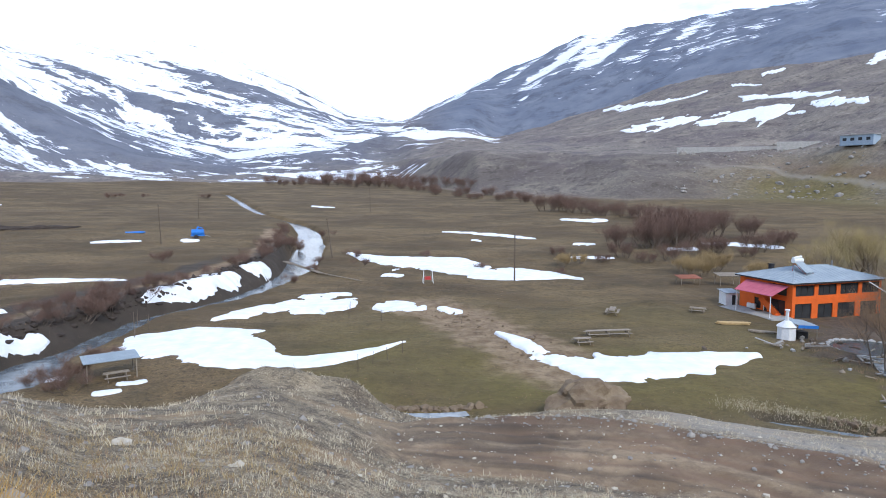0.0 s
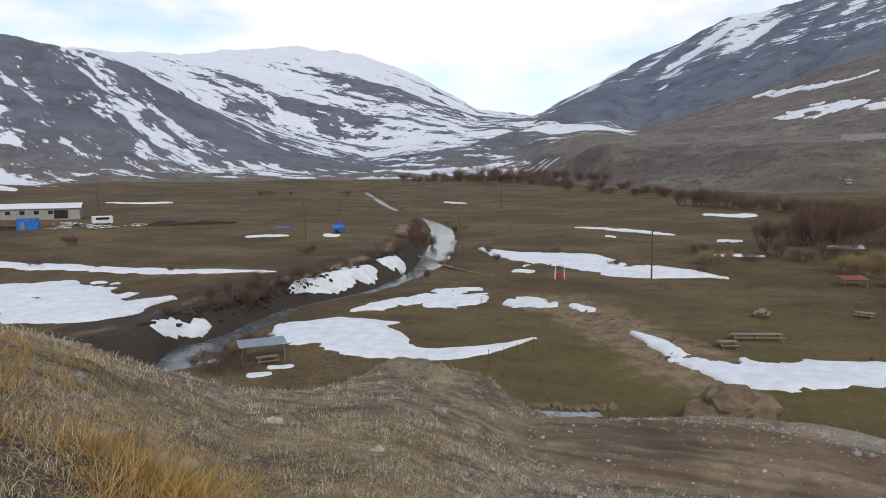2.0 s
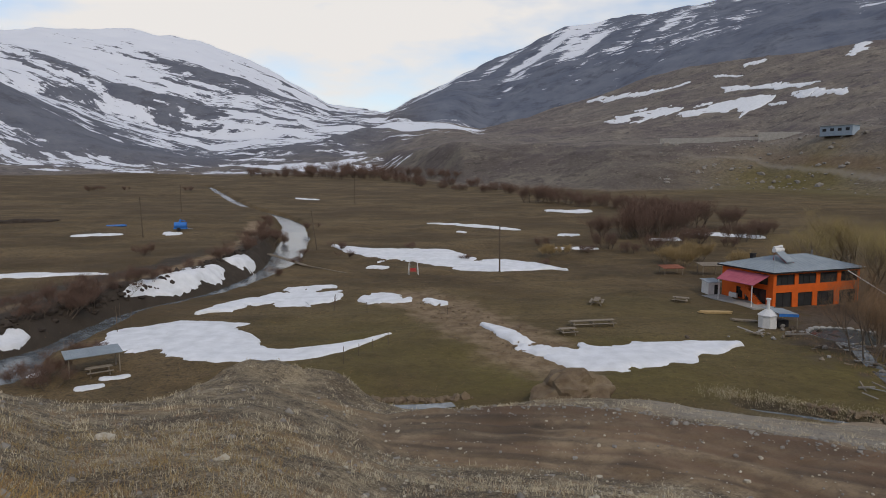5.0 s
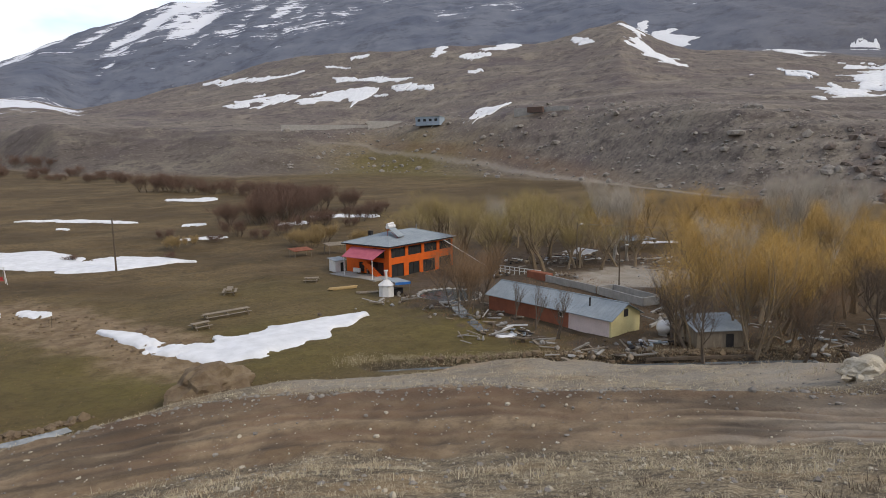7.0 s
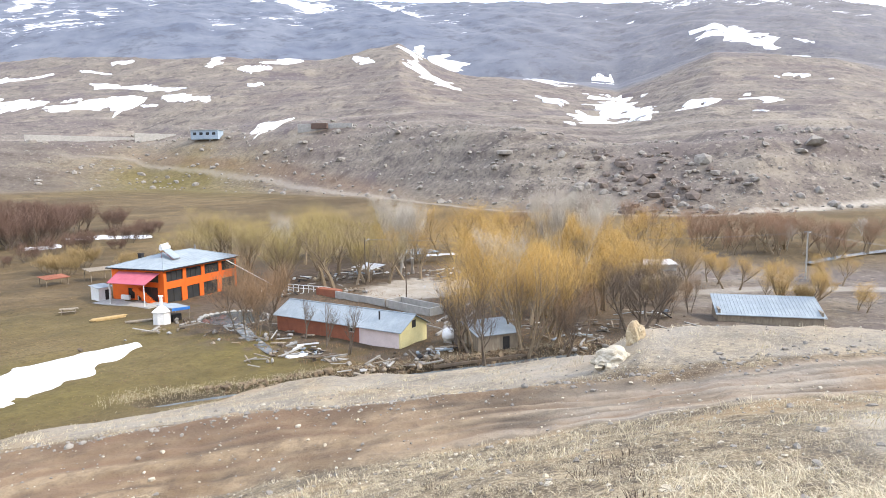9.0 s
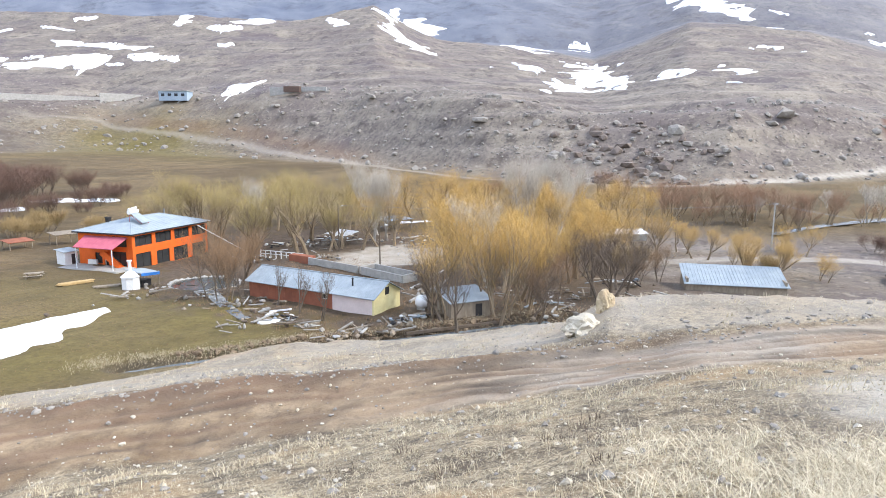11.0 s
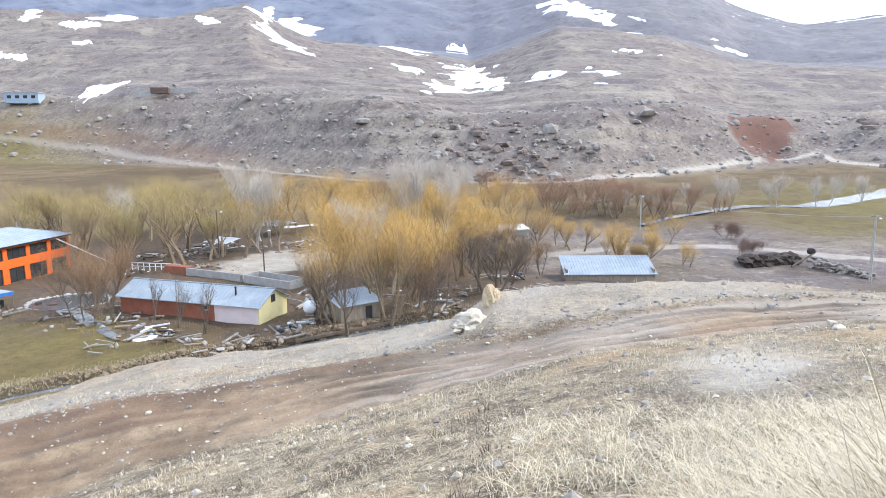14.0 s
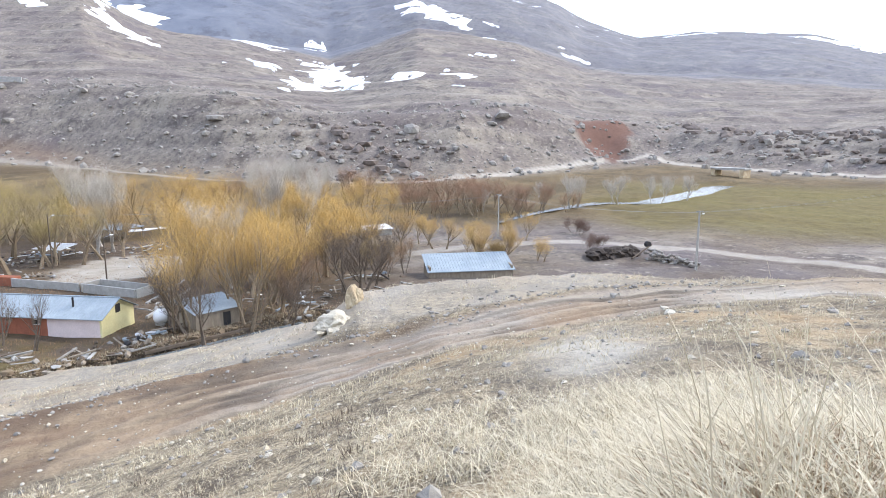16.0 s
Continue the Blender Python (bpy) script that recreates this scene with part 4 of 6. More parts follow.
    box(bm, (W + 0.6, 3.4, 0.5), (W / 2 + 1, -1.6, -2.25), edge=0.04)
    part("front_terrace", bm, CONCRETE, h, "grey concrete terrace")
    for x, y in ((-0.35, 7.4), (-0.35, 6.6)):
        bm = B()
        box(bm, (0.35, 0.8, 0.7), (x, y, 0.55), edge=0.04)
        part("outdoor_unit", bm, WHITE, h, "white outdoor cooling unit")
    # banner pole across the right end
    return h


house = restaurant()


def roof_heater():
    t = new("solar_water_heater")
    t.matrix_world = pose(51.6, 91.2, 6.05, 0, 0, 30)
    tagged(t, "solar water heater with a white drum on the roof", "water heater")
    bm = B()
    slab(bm, [(-1.0, -1.5, -0.05), (1.0, -1.5, -0.05), (1.0, 0.2, 1.25), (-1.0, 0.2, 1.25)], 0.08)
    part("collector", bm, ROOF, t, "flat grey collector panel")
    bm = B()
    rod(bm, (-1.1, 0.45, 1.45), (1.1, 0.45, 1.45), 0.32, seg=14)
    part("drum", bm, WHITE, t, "white water drum")
    bm = B()
    rod(bm, (-1.0, 0.55, 1.82), (0.9, 0.5, 1.95), 0.2, seg=10)
    part("upper_drum", bm, WHITE, t)
    for x in (-0.9, 0.9):
        bm = B()
        rod(bm, (x, 0.5, 1.3), (x, 0.6, -0.4), 0.04, seg=5)
        rod(bm, (x, 0.5, 1.2), (x, -1.4, -0.3), 0.03, seg=5)
        part("leg", bm, REDP, t, "red steel leg")
    return t


roof_heater()


def strut():
    t = thing("leaning_pole", 64.6, 86.2, 0, "long white pole leaning against the orange house", "pole")
    bm = B()
    g = t.matrix_world.translation
    rod(bm, Vector((60.6, 89.6, 4.7)) - g, Vector((66.2, 85.2, 0.2)) - g, 0.08, 0.07, 8)
    part("shaft", bm, WHITE, t)


strut()


def grill_house():
    t = thing("grill_hut", 41.2, 75.0, 10, "small white grill hut with a chimney and a blue-edged lean-to roof", "hut")
    bm = B()
    bmesh.ops.create_cone(bm, cap_ends=True, segments=8, radius1=1.05, radius2=1.05, depth=1.7, matrix=pose(0, 0, 0.8, 0, 0, 22))
    part("drum_wall", bm, WHITE, t)
    bm = B()
    bmesh.ops.create_cone(bm, cap_ends=True, segments=8, radius1=1.2, radius2=0.35, depth=0.65, matrix=pose(0, 0, 1.97, 0, 0, 22))
    part("cap", bm, WHITE, t, "white pointed cap")
    bm = B()
    rod(bm, (0, 0, 2.2), (0, 0, 3.5), 0.2, seg=10), rod(bm, (0, 0, 3.5), (0, 0, 3.65), 0.3, 0.3, 10)
    part("chimney", bm, WHITE, t)
    bm = B()
    slab(bm, [(0.6, -1.2, 2.0), (3.4, -1.1, 1.75), (3.4, 1.6, 1.95), (0.4, 1.7, 2.3)], 0.06)
    part("lean_to_roof", bm, ROOF, t)
    bm = B()
    box(bm, (2.8, 0.06, 0.35), (2.0, -1.15, 1.68), (0, 5, 2))
    part("blue_edge", bm, BLUE, t, "blue sheet edge")
    for x, y in ((3.3, -1.0), (3.3, 1.5), (1.2, 1.6)):
        bm = B()
        rod(bm, (x, y, -0.3), (x, y, 1.9), 0.05)
        part("post", bm, TIMBER, t)
    bm = B()
    box(bm, (1.4, 1.2, 0.9), (2.3, 0.6, 0.35), edge=0.03)
    part("counter", bm, DARK, t)


grill_house()


def small_hut(x, y, turn, w, d, h, wall, roof, label, name="garden_shed", lean=0.25, door=True, group=""):
    t = thing(name, x, y, turn, label, "shed", group, lift=-0.05)
    bm = B()
    z = [h + lean, h, h, h + lean]
    p = [(-w / 2, d / 2), (-w / 2, -d / 2), (w / 2, -d / 2), (w / 2, d / 2)]
    low = [bm.verts.new((a, b, -0.4)) for a, b in p]
    top = [bm.verts.new((a, b, k)) for (a, b), k in zip(p, z)]
    for i in range(4):
        j = (i + 1) % 4
        bm.faces.new((low[i], low[j], top[j], top[i]))
    bm.faces.new(top)
    part("wall", bm, wall, t)
    bm = B()
    o = 0.25
    slab(bm, [(-w / 2 - o, d / 2 + o, h + lean + 0.1), (-w / 2 - o, -d / 2 - o, h + 0.02), (w / 2 + o, -d / 2 - o, h + 0.02), (w / 2 + o, d / 2 + o, h + lean + 0.1)], 0.06)
    part("roof", bm, roof, t)
    if door:
        bm = B()
        box(bm, (0.75, 0.06, h * 0.8), (w * 0.2, -d / 2 - 0.02, h * 0.4))
        part("door", bm, DARK, t)
    return t


small_hut(44.3, 97.6, 10, 2.0, 1.8, 2.0, WHITE, ROOF, "small white shed beside the orange house")


def open_shelter(x, y, turn, w, d, h, roof, label, name="picnic_shelter", lean=0.3, table=False):
    t = thing(name, x, y, turn, label, "shelter")
    for sx in (-1, 1):
        for sy in (-1, 1):
            bm = B()
            rod(bm, (sx * w / 2, sy * d / 2, -0.4), (sx * w / 2, sy * d / 2, h + lean * (sy + 1) / 2), 0.06)
            part("post", bm, TIMBER, t)
    bm = B()
    o = 0.3
    slab(bm, [(-w / 2 - o, d / 2 + o, h + lean + 0.08), (-w / 2 - o, -d / 2 - o, h), (w / 2 + o, -d / 2 - o, h), (w / 2 + o, d / 2 + o, h + lean + 0.08)], 0.06)
    part("roof", bm, roof, t)
    for k in range(int(w / 0.3)):
        bm = B()
        xx = -w / 2 - o + 0.3 * k
        rod(bm, (xx, -d / 2 - o, h + 0.01), (xx, d / 2 + o, h + lean + 0.09), 0.025, seg=4)
        part("roof_rib", bm, roof, t)
    bm = B()
    box(bm, (w, 0.1, 0.12), (0, -d / 2, h - 0.1)), box(bm, (w, 0.1, 0.12), (0, d / 2, h + lean - 0.1))
    part("beam", bm, TIMBER, t)
    return t


open_shelter(-31.8, 59.5, 35, 4.2, 2.2, 1.9, ROOF, "open shelter with a grey sheet roof by the river", lean=0.1)
open_shelter(51.3, 113.8, 0, 3.4, 2.4, 1.9, TIMBER, "open timber shelter behind the restaurant", lean=0.2)
open_shelter(44.5, 114.5, 5, 3.4, 2.2, 1.2, BRICK, "low shelter with a dull red roof on the lawn", lean=0.25)
open_shelter(80, 76.5, 20, 5.5, 3.2, 2.0, WHITE, "garden shelter with a pale scalloped roof", lean=0.2)
open_shelter(98, 80, -10, 6.5, 4.0, 2.2, ROOF, "garden shelter with a blue-grey roof under poplars", lean=0.3)


def picnic_table(x, y, turn, length=2.2, wood=TIMBER, label="grey weathered picnic table with fixed benches on the lawn"):
    t = thing("picnic_table", x, y, turn, label, "table", "picnic tables", lift=-0.02)
    bm = B()
    for k in range(4):
        box(bm, (length, 0.19, 0.045), (0, -0.315 + 0.21 * k, 0.74), edge=0.006)
    part("tabletop", bm, wood, t)
    for s in (-1, 1):
        bm = B()
        for k in range(2):
            box(bm, (length, 0.15, 0.045), (0, s * (0.72 + 0.17 * k), 0.45), edge=0.006)
        part("bench", bm, wood, t)
    n = max(2, round(length / 2))
    for k in range(n):
        xx = -length / 2 + 0.3 + (length - 0.6) * k / (n - 1)
        bm = B()
        for s in (-1, 1):
            rod(bm, (xx, s * 0.75, -0.05), (xx, s * 0.25, 0.73), 0.05, seg=4)
        box(bm, (0.06, 1.7, 0.1), (xx, 0, 0.4)), box(bm, (0.06, 0.75, 0.09), (xx, 0, 0.69))
        part("trestle", bm, wood, t)
    return t


picnic_table(24.2, 89.6, 70, 3.2)
picnic_table(20.2, 76.6, 8, 5.6, label="long grey weathered picnic table with benches on the lawn")
picnic_table(16.1, 72.0, 12, 2.0)
picnic_table(36.8, 90.6, 150, 2.2)
picnic_table(-30.9, 58.8, 35, 2.2, label="weathered picnic table under the river shelter")


def timber_stack(x, y, turn, n, length, label, wood=NEWWOOD, seed=1):
    rnd = random.Random(seed)
    t = thing("timber_stack", x, y, turn, label, "timber", "timber stacks")
    for k in range(n):
        bm = B()
        lay = k // 5
        box(bm, (length * rnd.uniform(0.8, 1.05), 0.18, 0.09), (rnd.uniform(-0.2, 0.2), -0.5 + 0.24 * (k % 5) + rnd.uniform(-0.03, 0.03), 0.05 + 0.1 * lay), (rnd.uniform(-2, 2), 0, rnd.uniform(-5, 5)), 0.008)
        part("plank", bm, wood, t)
    return t


timber_stack(38.2, 82.5, -8, 14, 4.2, "stack of fresh yellow planks on the lawn edge")
timber_stack(40.3, 79.0, -25, 9, 3.0, "weathered boards lying by the grill hut", TIMBER, 3)


def pond():
    t = thing("stone_pond", 49.3, 71.5, 0, "round pond with a pale broken stone rim", "pond", lift=0.75)
    z = t.matrix_world.translation.z
    bm = B()
    n, ring = 26, []
    for k in range(n):
        a = 2 * math.pi * k / n
        ring.append((4.1 * math.cos(a) * (1 + 0.06 * math.sin(3 * a)), 4.6 * math.sin(a)))
    face(bm, *[(x * 0.98, y * 0.98, 0.18) for x, y in ring])
    part("pond_water", bm, POND, t, "dark still water")
    rnd = random.Random(4)
    for k in range(n):
        a = 2 * math.pi * (k + 0.5) / n
        if 0.1 < a < 0.5:
            continue
        bm = B()
        x, y = ring[k]
        lump(bm, (0.62, 0.42, 0.30), (x * 1.04, y * 1.04, 0.12 + rnd.uniform(-0.05, 0.1)), k, 1, 0.15, math.degrees(a) + 90)
        part("rim_stone", bm, CONCRETE, t)


pond()

# ---- the long shed ----


def long_shed():
    W, L, H, R = 5.0, 18.0, 1.85, 1.25
    t = thing("long_shed", 49.3, 42.7, 5.3, "long low shed with brick-red and pale walls under a blue-grey roof", "shed")
    t.matrix_world = pose(49.3, 42.7, 0.0, 0, 0, 5.3)
    bm = B()
    box(bm, (0.2, 12.5, H + 0.8), (0.1, 5.5 + 6.25, H / 2 - 0.4))
    part("brick_wall", bm, BRICK, t, "dull red-brown wall")
    bm = B()
    for k in range(10):
        box(bm, (0.03, 0.06, H + 0.3), (-0.012, 6.2 + k * 1.25, H / 2 - 0.1))
    part("battens", bm, BRICK, t)
    bm = B()
    box(bm, (0.2, 5.3, H + 0.8), (0.1, 0.2 + 2.65, H / 2 - 0.4))
    part("pale_wall", bm, PINKW, t, "pale pink plaster wall")
    bm = B()
    face(bm, (0, 0, -0.6), (W, 0, -0.6), (W, 0, H), (W / 2, 0, H + R), (0, 0, H))
    r = bmesh.ops.extrude_face_region(bm, geom=bm.faces[:])
    bmesh.ops.translate(bm, vec=(0, 0.2, 0), verts=[v for v in r["geom"] if isinstance(v, bmesh.types.BMVert)])
    part("gable_wall", bm, YELLOW, t, "pale yellow gable wall")
    bm = B()
    box(bm, (0.2, L - 0.2, H + 0.8), (W - 0.1, L / 2 + 0.1, H / 2 - 0.4))
    box(bm, (W - 0.4, 0.2, H + 0.8), (W / 2, L - 0.1, H / 2 - 0.4))
    part("rear_wall", bm, CONCRETE, t)
    bm = B()
    o = 0.35
    slab(bm, [(-o, -o, H - 0.12), (W / 2, -o, H + R + 0.06), (W / 2, L + o, H + R + 0.06), (-o, L + o, H - 0.12)], 0.07)
    slab(bm, [(W + o, -o, H - 0.12), (W + o, L + o, H - 0.12), (W / 2, L + o, H + R + 0.06), (W / 2, -o, H + R + 0.06)], 0.07)
    for k in range(38):
        seam = B()
        y = -o + (L + 2 * o) * k / 37
        rod(seam, (-o, y, H - 0.11), (W / 2, y, H + R + 0.07), 0.02, seg=4)
        part("roof_seam", seam, ROOF, t)
    rod(bm, (W / 2, -o, H + R + 0.08), (W / 2, L + o, H + R + 0.08), 0.08, seg=6)
    part("roof", bm, ROOF, t, "blue-grey ribbed metal roof")
    bm = B()
    rod(bm, (1.2, 3.6, 2.3), (1.2, 3.6, 3.3), 0.09, seg=8), rod(bm, (1.2, 3.6, 3.3), (1.2, 3.6, 3.42), 0.16, 0.02, 8)
    part("stove_pipe", bm, DARK, t)
    # no hole here: a near-black panel gives the shade of an open hatch
    bm = B()
    box(bm, (0.7, 0.06, 0.8), (W / 2, -0.02, 2.15))
    part("gable_hatch", bm, DARK, t, "near-black panel painting the shade of an open gable hatch")
    win = B()
    box(win, (0.08, 0.6, 0.6), (-0.02, 6.6, 1.25))
    f = part("window", win, WHITE, t, "small white window frame")
    bm = B()
    box(bm, (0.03, 0.42, 0.42), (-0.06, 6.6, 1.25))
    part("pane", bm, GLASS, f)
    return t


long_shed()

# ---- trees and shrubs ----


def tube(verts, faces, a, b, r0, r1, seg=4):
    a, b = np.asarray(a, float), np.asarray(b, float)
    e = b - a
    e = e / max(np.linalg.norm(e), 1e-6)
    u = np.cross(e, (0.31, 0.87, 0.39))
    u /= np.linalg.norm(u)
    v = np.cross(e, u)
    n = len(verts)
    for p, r in ((a, r0), (b, r1)):
        for k in range(seg):
            t = 2 * math.pi * k / seg
            verts.append(tuple(p + r * (u * math.cos(t) + v * math.sin(t))))
    for k in range(seg):
        j = (k + 1) % seg
        faces.append((n + k, n + j, n + seg + j, n + seg + k))


def grow(rnd, height, stems, spread, twigs, twig_len, twig_w, lean_up=0.7, start=0.25, levels=3, droop=0.0):
    """A leafless tree: tapered trunk and limbs, and a veil of thin twigs. Returns two meshes."""
    tv, tf, ends = [], [], []

    def limb(p, d, length, r, level):
        n = 3
        for k in range(n):
            d = (d + Vector((rnd.gauss(0, 0.13), rnd.gauss(0, 0.13), 0.10 * lean_up))).normalized()
            q = p + d * length / n
            r2 = r * (0.80 if k < n - 1 else 0.68)
            tube(tv, tf, p, q, r, r2, 5 if level < 2 else 3)
            p, r = q, r2
            if level >= 1 or k > 0 or stems > 4:
                ends.append((p.copy(), d.copy(), level))
            if level < levels and (level > 0 or k > 0):
                for _ in range(2 if level < 2 else 1):
                    a = rnd.uniform(0, 2 * math.pi)
                    side = Vector((math.cos(a), math.sin(a), rnd.uniform(0.3, 1.0) * lean_up + 0.15)).normalized()
                    limb(p, (d * 0.6 + side * 0.75).normalized(), length * rnd.uniform(0.5, 0.75), r * 0.55, level + 1)
        if level < levels:
            limb(p, d, length * 0.62, r * 0.9, level + 1)

    for s in range(stems):
        a = rnd.uniform(0, 2 * math.pi)
        base = Vector((math.cos(a), math.sin(a), 0)) * (0.0 if stems == 1 else rnd.uniform(0.1, 0.14 * height * spread))
        d = Vector((math.cos(a) * 0.35 * spread, math.sin(a) * 0.35 * spread, 1)).normalized()
        limb(base - d * 0.3, d, height * start * rnd.uniform(0.85, 1.15), 0.0165 * height / max(1, stems ** 0.4), 0)
    top = max(v[2] for v in tv)
    k = height * 0.93 / top
    tv = [(x * k * spread ** 0.3, y * k * spread ** 0.3, z * k) for x, y, z in tv]
    cv, cf = [], []
    for _ in range(twigs):
        p, d, level = ends[int(rnd.random() * len(ends))]
        p = Vector((p.x * spread ** 0.3, p.y * spread ** 0.3, p.z)) * k + Vector((rnd.gauss(0, 0.16), rnd.gauss(0, 0.16), rnd.gauss(0, 0.16))) * twig_len
        a = rnd.uniform(0, 2 * math.pi)
        e = (d * 0.7 + Vector((math.cos(a), math.sin(a), rnd.uniform(0.1, 1.0) * lean_up * 1.4 - droop * rnd.random())) * 0.75).normalized()
        L = twig_len * rnd.uniform(0.5, 1.25)
        s = e.cross(Vector((rnd.gauss(0, 1), rnd.gauss(0, 1), rnd.gauss(0, 1)))).normalized() * twig_w
        m = p + e * L * 0.55
        q = p + (e + Vector((rnd.gauss(0, 0.18), rnd.gauss(0, 0.18), rnd.gauss(0, 0.12) - droop * 0.5))).normalized() * L
        n = len(cv)
        cv += [tuple(p - s), tuple(p + s), tuple(m + s * 0.7), tuple(m - s * 0.7), tuple(q)]
        cf += [(n, n + 1, n + 2, n + 3), (n + 3, n + 2, n + 4)]
    return (tv, tf), (cv, cf)


def tree_model(name, seed, kind, bark, label, category="tree", **kw):
    rnd = random.Random(seed)
    (tv, tf), (cv, cf) = grow(rnd, **kw)
    t = new(name)
    tagged(t, label, category, {"tree": "bare trees"}.get(category, "bushes"))
    mesh_object("trunk", tv, tf, bark, t)
    mesh_object("crown", cv, cf, TWIGS[kind], t)
    return t


def plant(models, spots, height, seed, vary=0.12, sink=0.15):
    """Sets copies of the models out; the first use of each is the model itself."""
    rnd = random.Random(seed)
    for i, (x, y, h) in enumerate(spots):
        src = models[i % len(models)]
        k = h / height * rnd.uniform(0.88, 1.12)
        m = pose(x, y, float(land(x, y)) - sink, 0, 0, rnd.uniform(0, 360)) @ Matrix.Diagonal((k * rnd.uniform(1 - vary, 1 + vary), k * rnd.uniform(1 - vary, 1 + vary), k, 1))
        if i < len(models):
            src.matrix_world = m
        else:
            src.scale = (1, 1, 1)
            made = copy_thing(src, Matrix.Identity(4))
            made.matrix_world = m


gold = [tree_model("willow_tree", 10 + i, "gold", WILLOWBARK, "bare golden willow with upright orange shoots", height=12, stems=2 + i % 2, spread=1.25, twigs=3900, twig_len=1.6, twig_w=0.0062, lean_up=0.65, start=0.17, levels=4, droop=0.3 + 0.5 * (i % 2)) for i in range(4)]
airy = [tree_model("willow_tree", 20 + i, "gold", WILLOWBARK, "tall slender golden willow with bare limbs by the hut", height=12, stems=5, spread=0.8, twigs=1900, twig_len=2.0, twig_w=0.006, lean_up=1.1, start=0.24, droop=0.5) for i in range(3)]
sapling = [tree_model("sapling", 26 + i, "dark", BARK, "slender dark leafless sapling beside the shed", height=6, stems=2, spread=0.7, twigs=420, twig_len=0.8, twig_w=0.006, lean_up=1.2, start=0.28, levels=2) for i in range(2)]
olive = [tree_model("willow_tree", 30 + i, "olive", WILLOWBARK, "bare willow with olive-yellow twigs behind the house", height=12, stems=2, spread=1.1, twigs=2700, twig_len=1.6, twig_w=0.0062, lean_up=0.65, start=0.16, levels=4) for i in range(3)]
brown = [tree_model("willow_tree", 40 + i, "brown", BARK, "bare brown many-stemmed tree beside the shed", height=8, stems=3, spread=0.9, twigs=2700, twig_len=1.1, twig_w=0.0058, lean_up=1.0, start=0.3) for i in range(3)]
grey = [tree_model("poplar_tree", 50 + i, "grey", PALEBARK, "tall pale grey leafless poplar", height=14, stems=2, spread=0.7, twigs=4000, twig_len=1.7, twig_w=0.0065, lean_up=1.4, start=0.24) for i in range(2)]
dark = [tree_model("bare_tree", 60 + i, "dark", BARK, "dark leafless tree with open branches", height=9, stems=2, spread=1.2, twigs=1400, twig_len=1.0, twig_w=0.008, lean_up=0.7, start=0.2, levels=4) for i in range(3)]
rust = [tree_model("willow_tree", 70 + i, "rust", WILLOWBARK, "bare rust-red willow on the far stream bank", height=8, stems=4, spread=1.2, twigs=2100, twig_len=1.4, twig_w=0.0085, lean_up=0.6, start=0.15) for i in range(3)]
bare = [tree_model("bare_tree", 80 + i, "grey", PALEBARK, "pale leafless tree on the stream bank", height=8, stems=2, spread=1.1, twigs=1400, twig_len=1.1, twig_w=0.018, lean_up=0.8, start=0.26) for i in range(2)]
thick = [tree_model("thicket_bush", 90 + i, "thick", BARK, "dense purple-brown leafless thicket on the valley floor", "bush", height=8, stems=7, spread=1.7, twigs=4300, twig_len=1.5, twig_w=0.012, lean_up=0.8, start=0.2) for i in range(3)]
shrub = [tree_model("shrub", 100 + i, "thick", BARK, "small leafless brown shrub in the grass", "bush", height=3, stems=5, spread=2.0, twigs=2200, twig_len=0.7, twig_w=0.009, lean_up=0.6, start=0.26) for i in range(3)]
reed = [tree_model("reed_bush", 110 + i, "reed", BARK, "tawny clump of dry reeds and shoots", "bush", height=4, stems=7, spread=1.8, twigs=2600, twig_len=1.0, twig_w=0.014, lean_up=1.4, start=0.3) for i in range(2)]

plant(airy, [(53.4, 36.4, 9.5), (56.0, 31.8, 13.5), (60.0, 30.6, 11.0), (58.5, 33.5, 12.0)], 12, 21)
plant(sapling, [(45.4, 50.2, 6.0), (45.2, 46.9, 6.2), (46.2, 54.5, 5.0), (44.6, 57.5, 5.0)], 6, 22)
plant(gold, [(70.7, 44.9, 13.0), (71.3, 49.9, 9.5), (111.2, 82.4, 11.0), (121.7, 82.1, 11.0), (113.1, 66.4, 13.0),
             (104.9, 55.4, 13.0), (126.2, 49.6, 10.6), (135.8, 48.2, 11.0), (124.1, 38.3, 10.5), (89.6, 15.6, 5.4), (91.5, 11.5, 6.4), (96.7, 6.3, 4.3), (98.8, 43.6, 10.5), (82.3, 67.0, 10.0),
             (64, 36, 11.0), (76, 38, 9.5), (90, 50, 9.0), (97, 64, 10.0), (118, 74, 10), (106, 74, 10), (128, 62, 10), (116, 50, 9.5), (102, 34, 6), (110, 46, 8), (82, 32, 10.5), (88, 29, 10), (86, 38, 11), (78, 34, 9.5), (94, 36, 10), (99, 28, 8), (104, 22, 6.5), (107, 16, 6), (110, 27, 7), (102, 12, 5),
             (113, 10, 5.5), (92, 58, 10), (68, 41, 12), (74, 46, 12)], 12, 1)
plant(olive, [(65.7, 98.7, 12.3), (65.2, 91.4, 12.5), (68.0, 84.0, 12.5), (71.8, 83.6, 11.6), (70.5, 76.6, 12.4), (72.9, 72.7, 11.0), (77.3, 73.0, 10.0), (72.6, 104.4, 11.5), (78.0, 96.4, 12.0),
              (81.0, 87.4, 11.2), (86, 104, 11.5), (92, 98, 11), (99, 95, 10.5), (70, 115, 11), (104, 90, 10.5), (95, 88, 11), (88, 93, 11), (76, 108, 11.5), (82, 112, 11), (63, 104, 10), (90, 84, 9.5)], 12, 2)
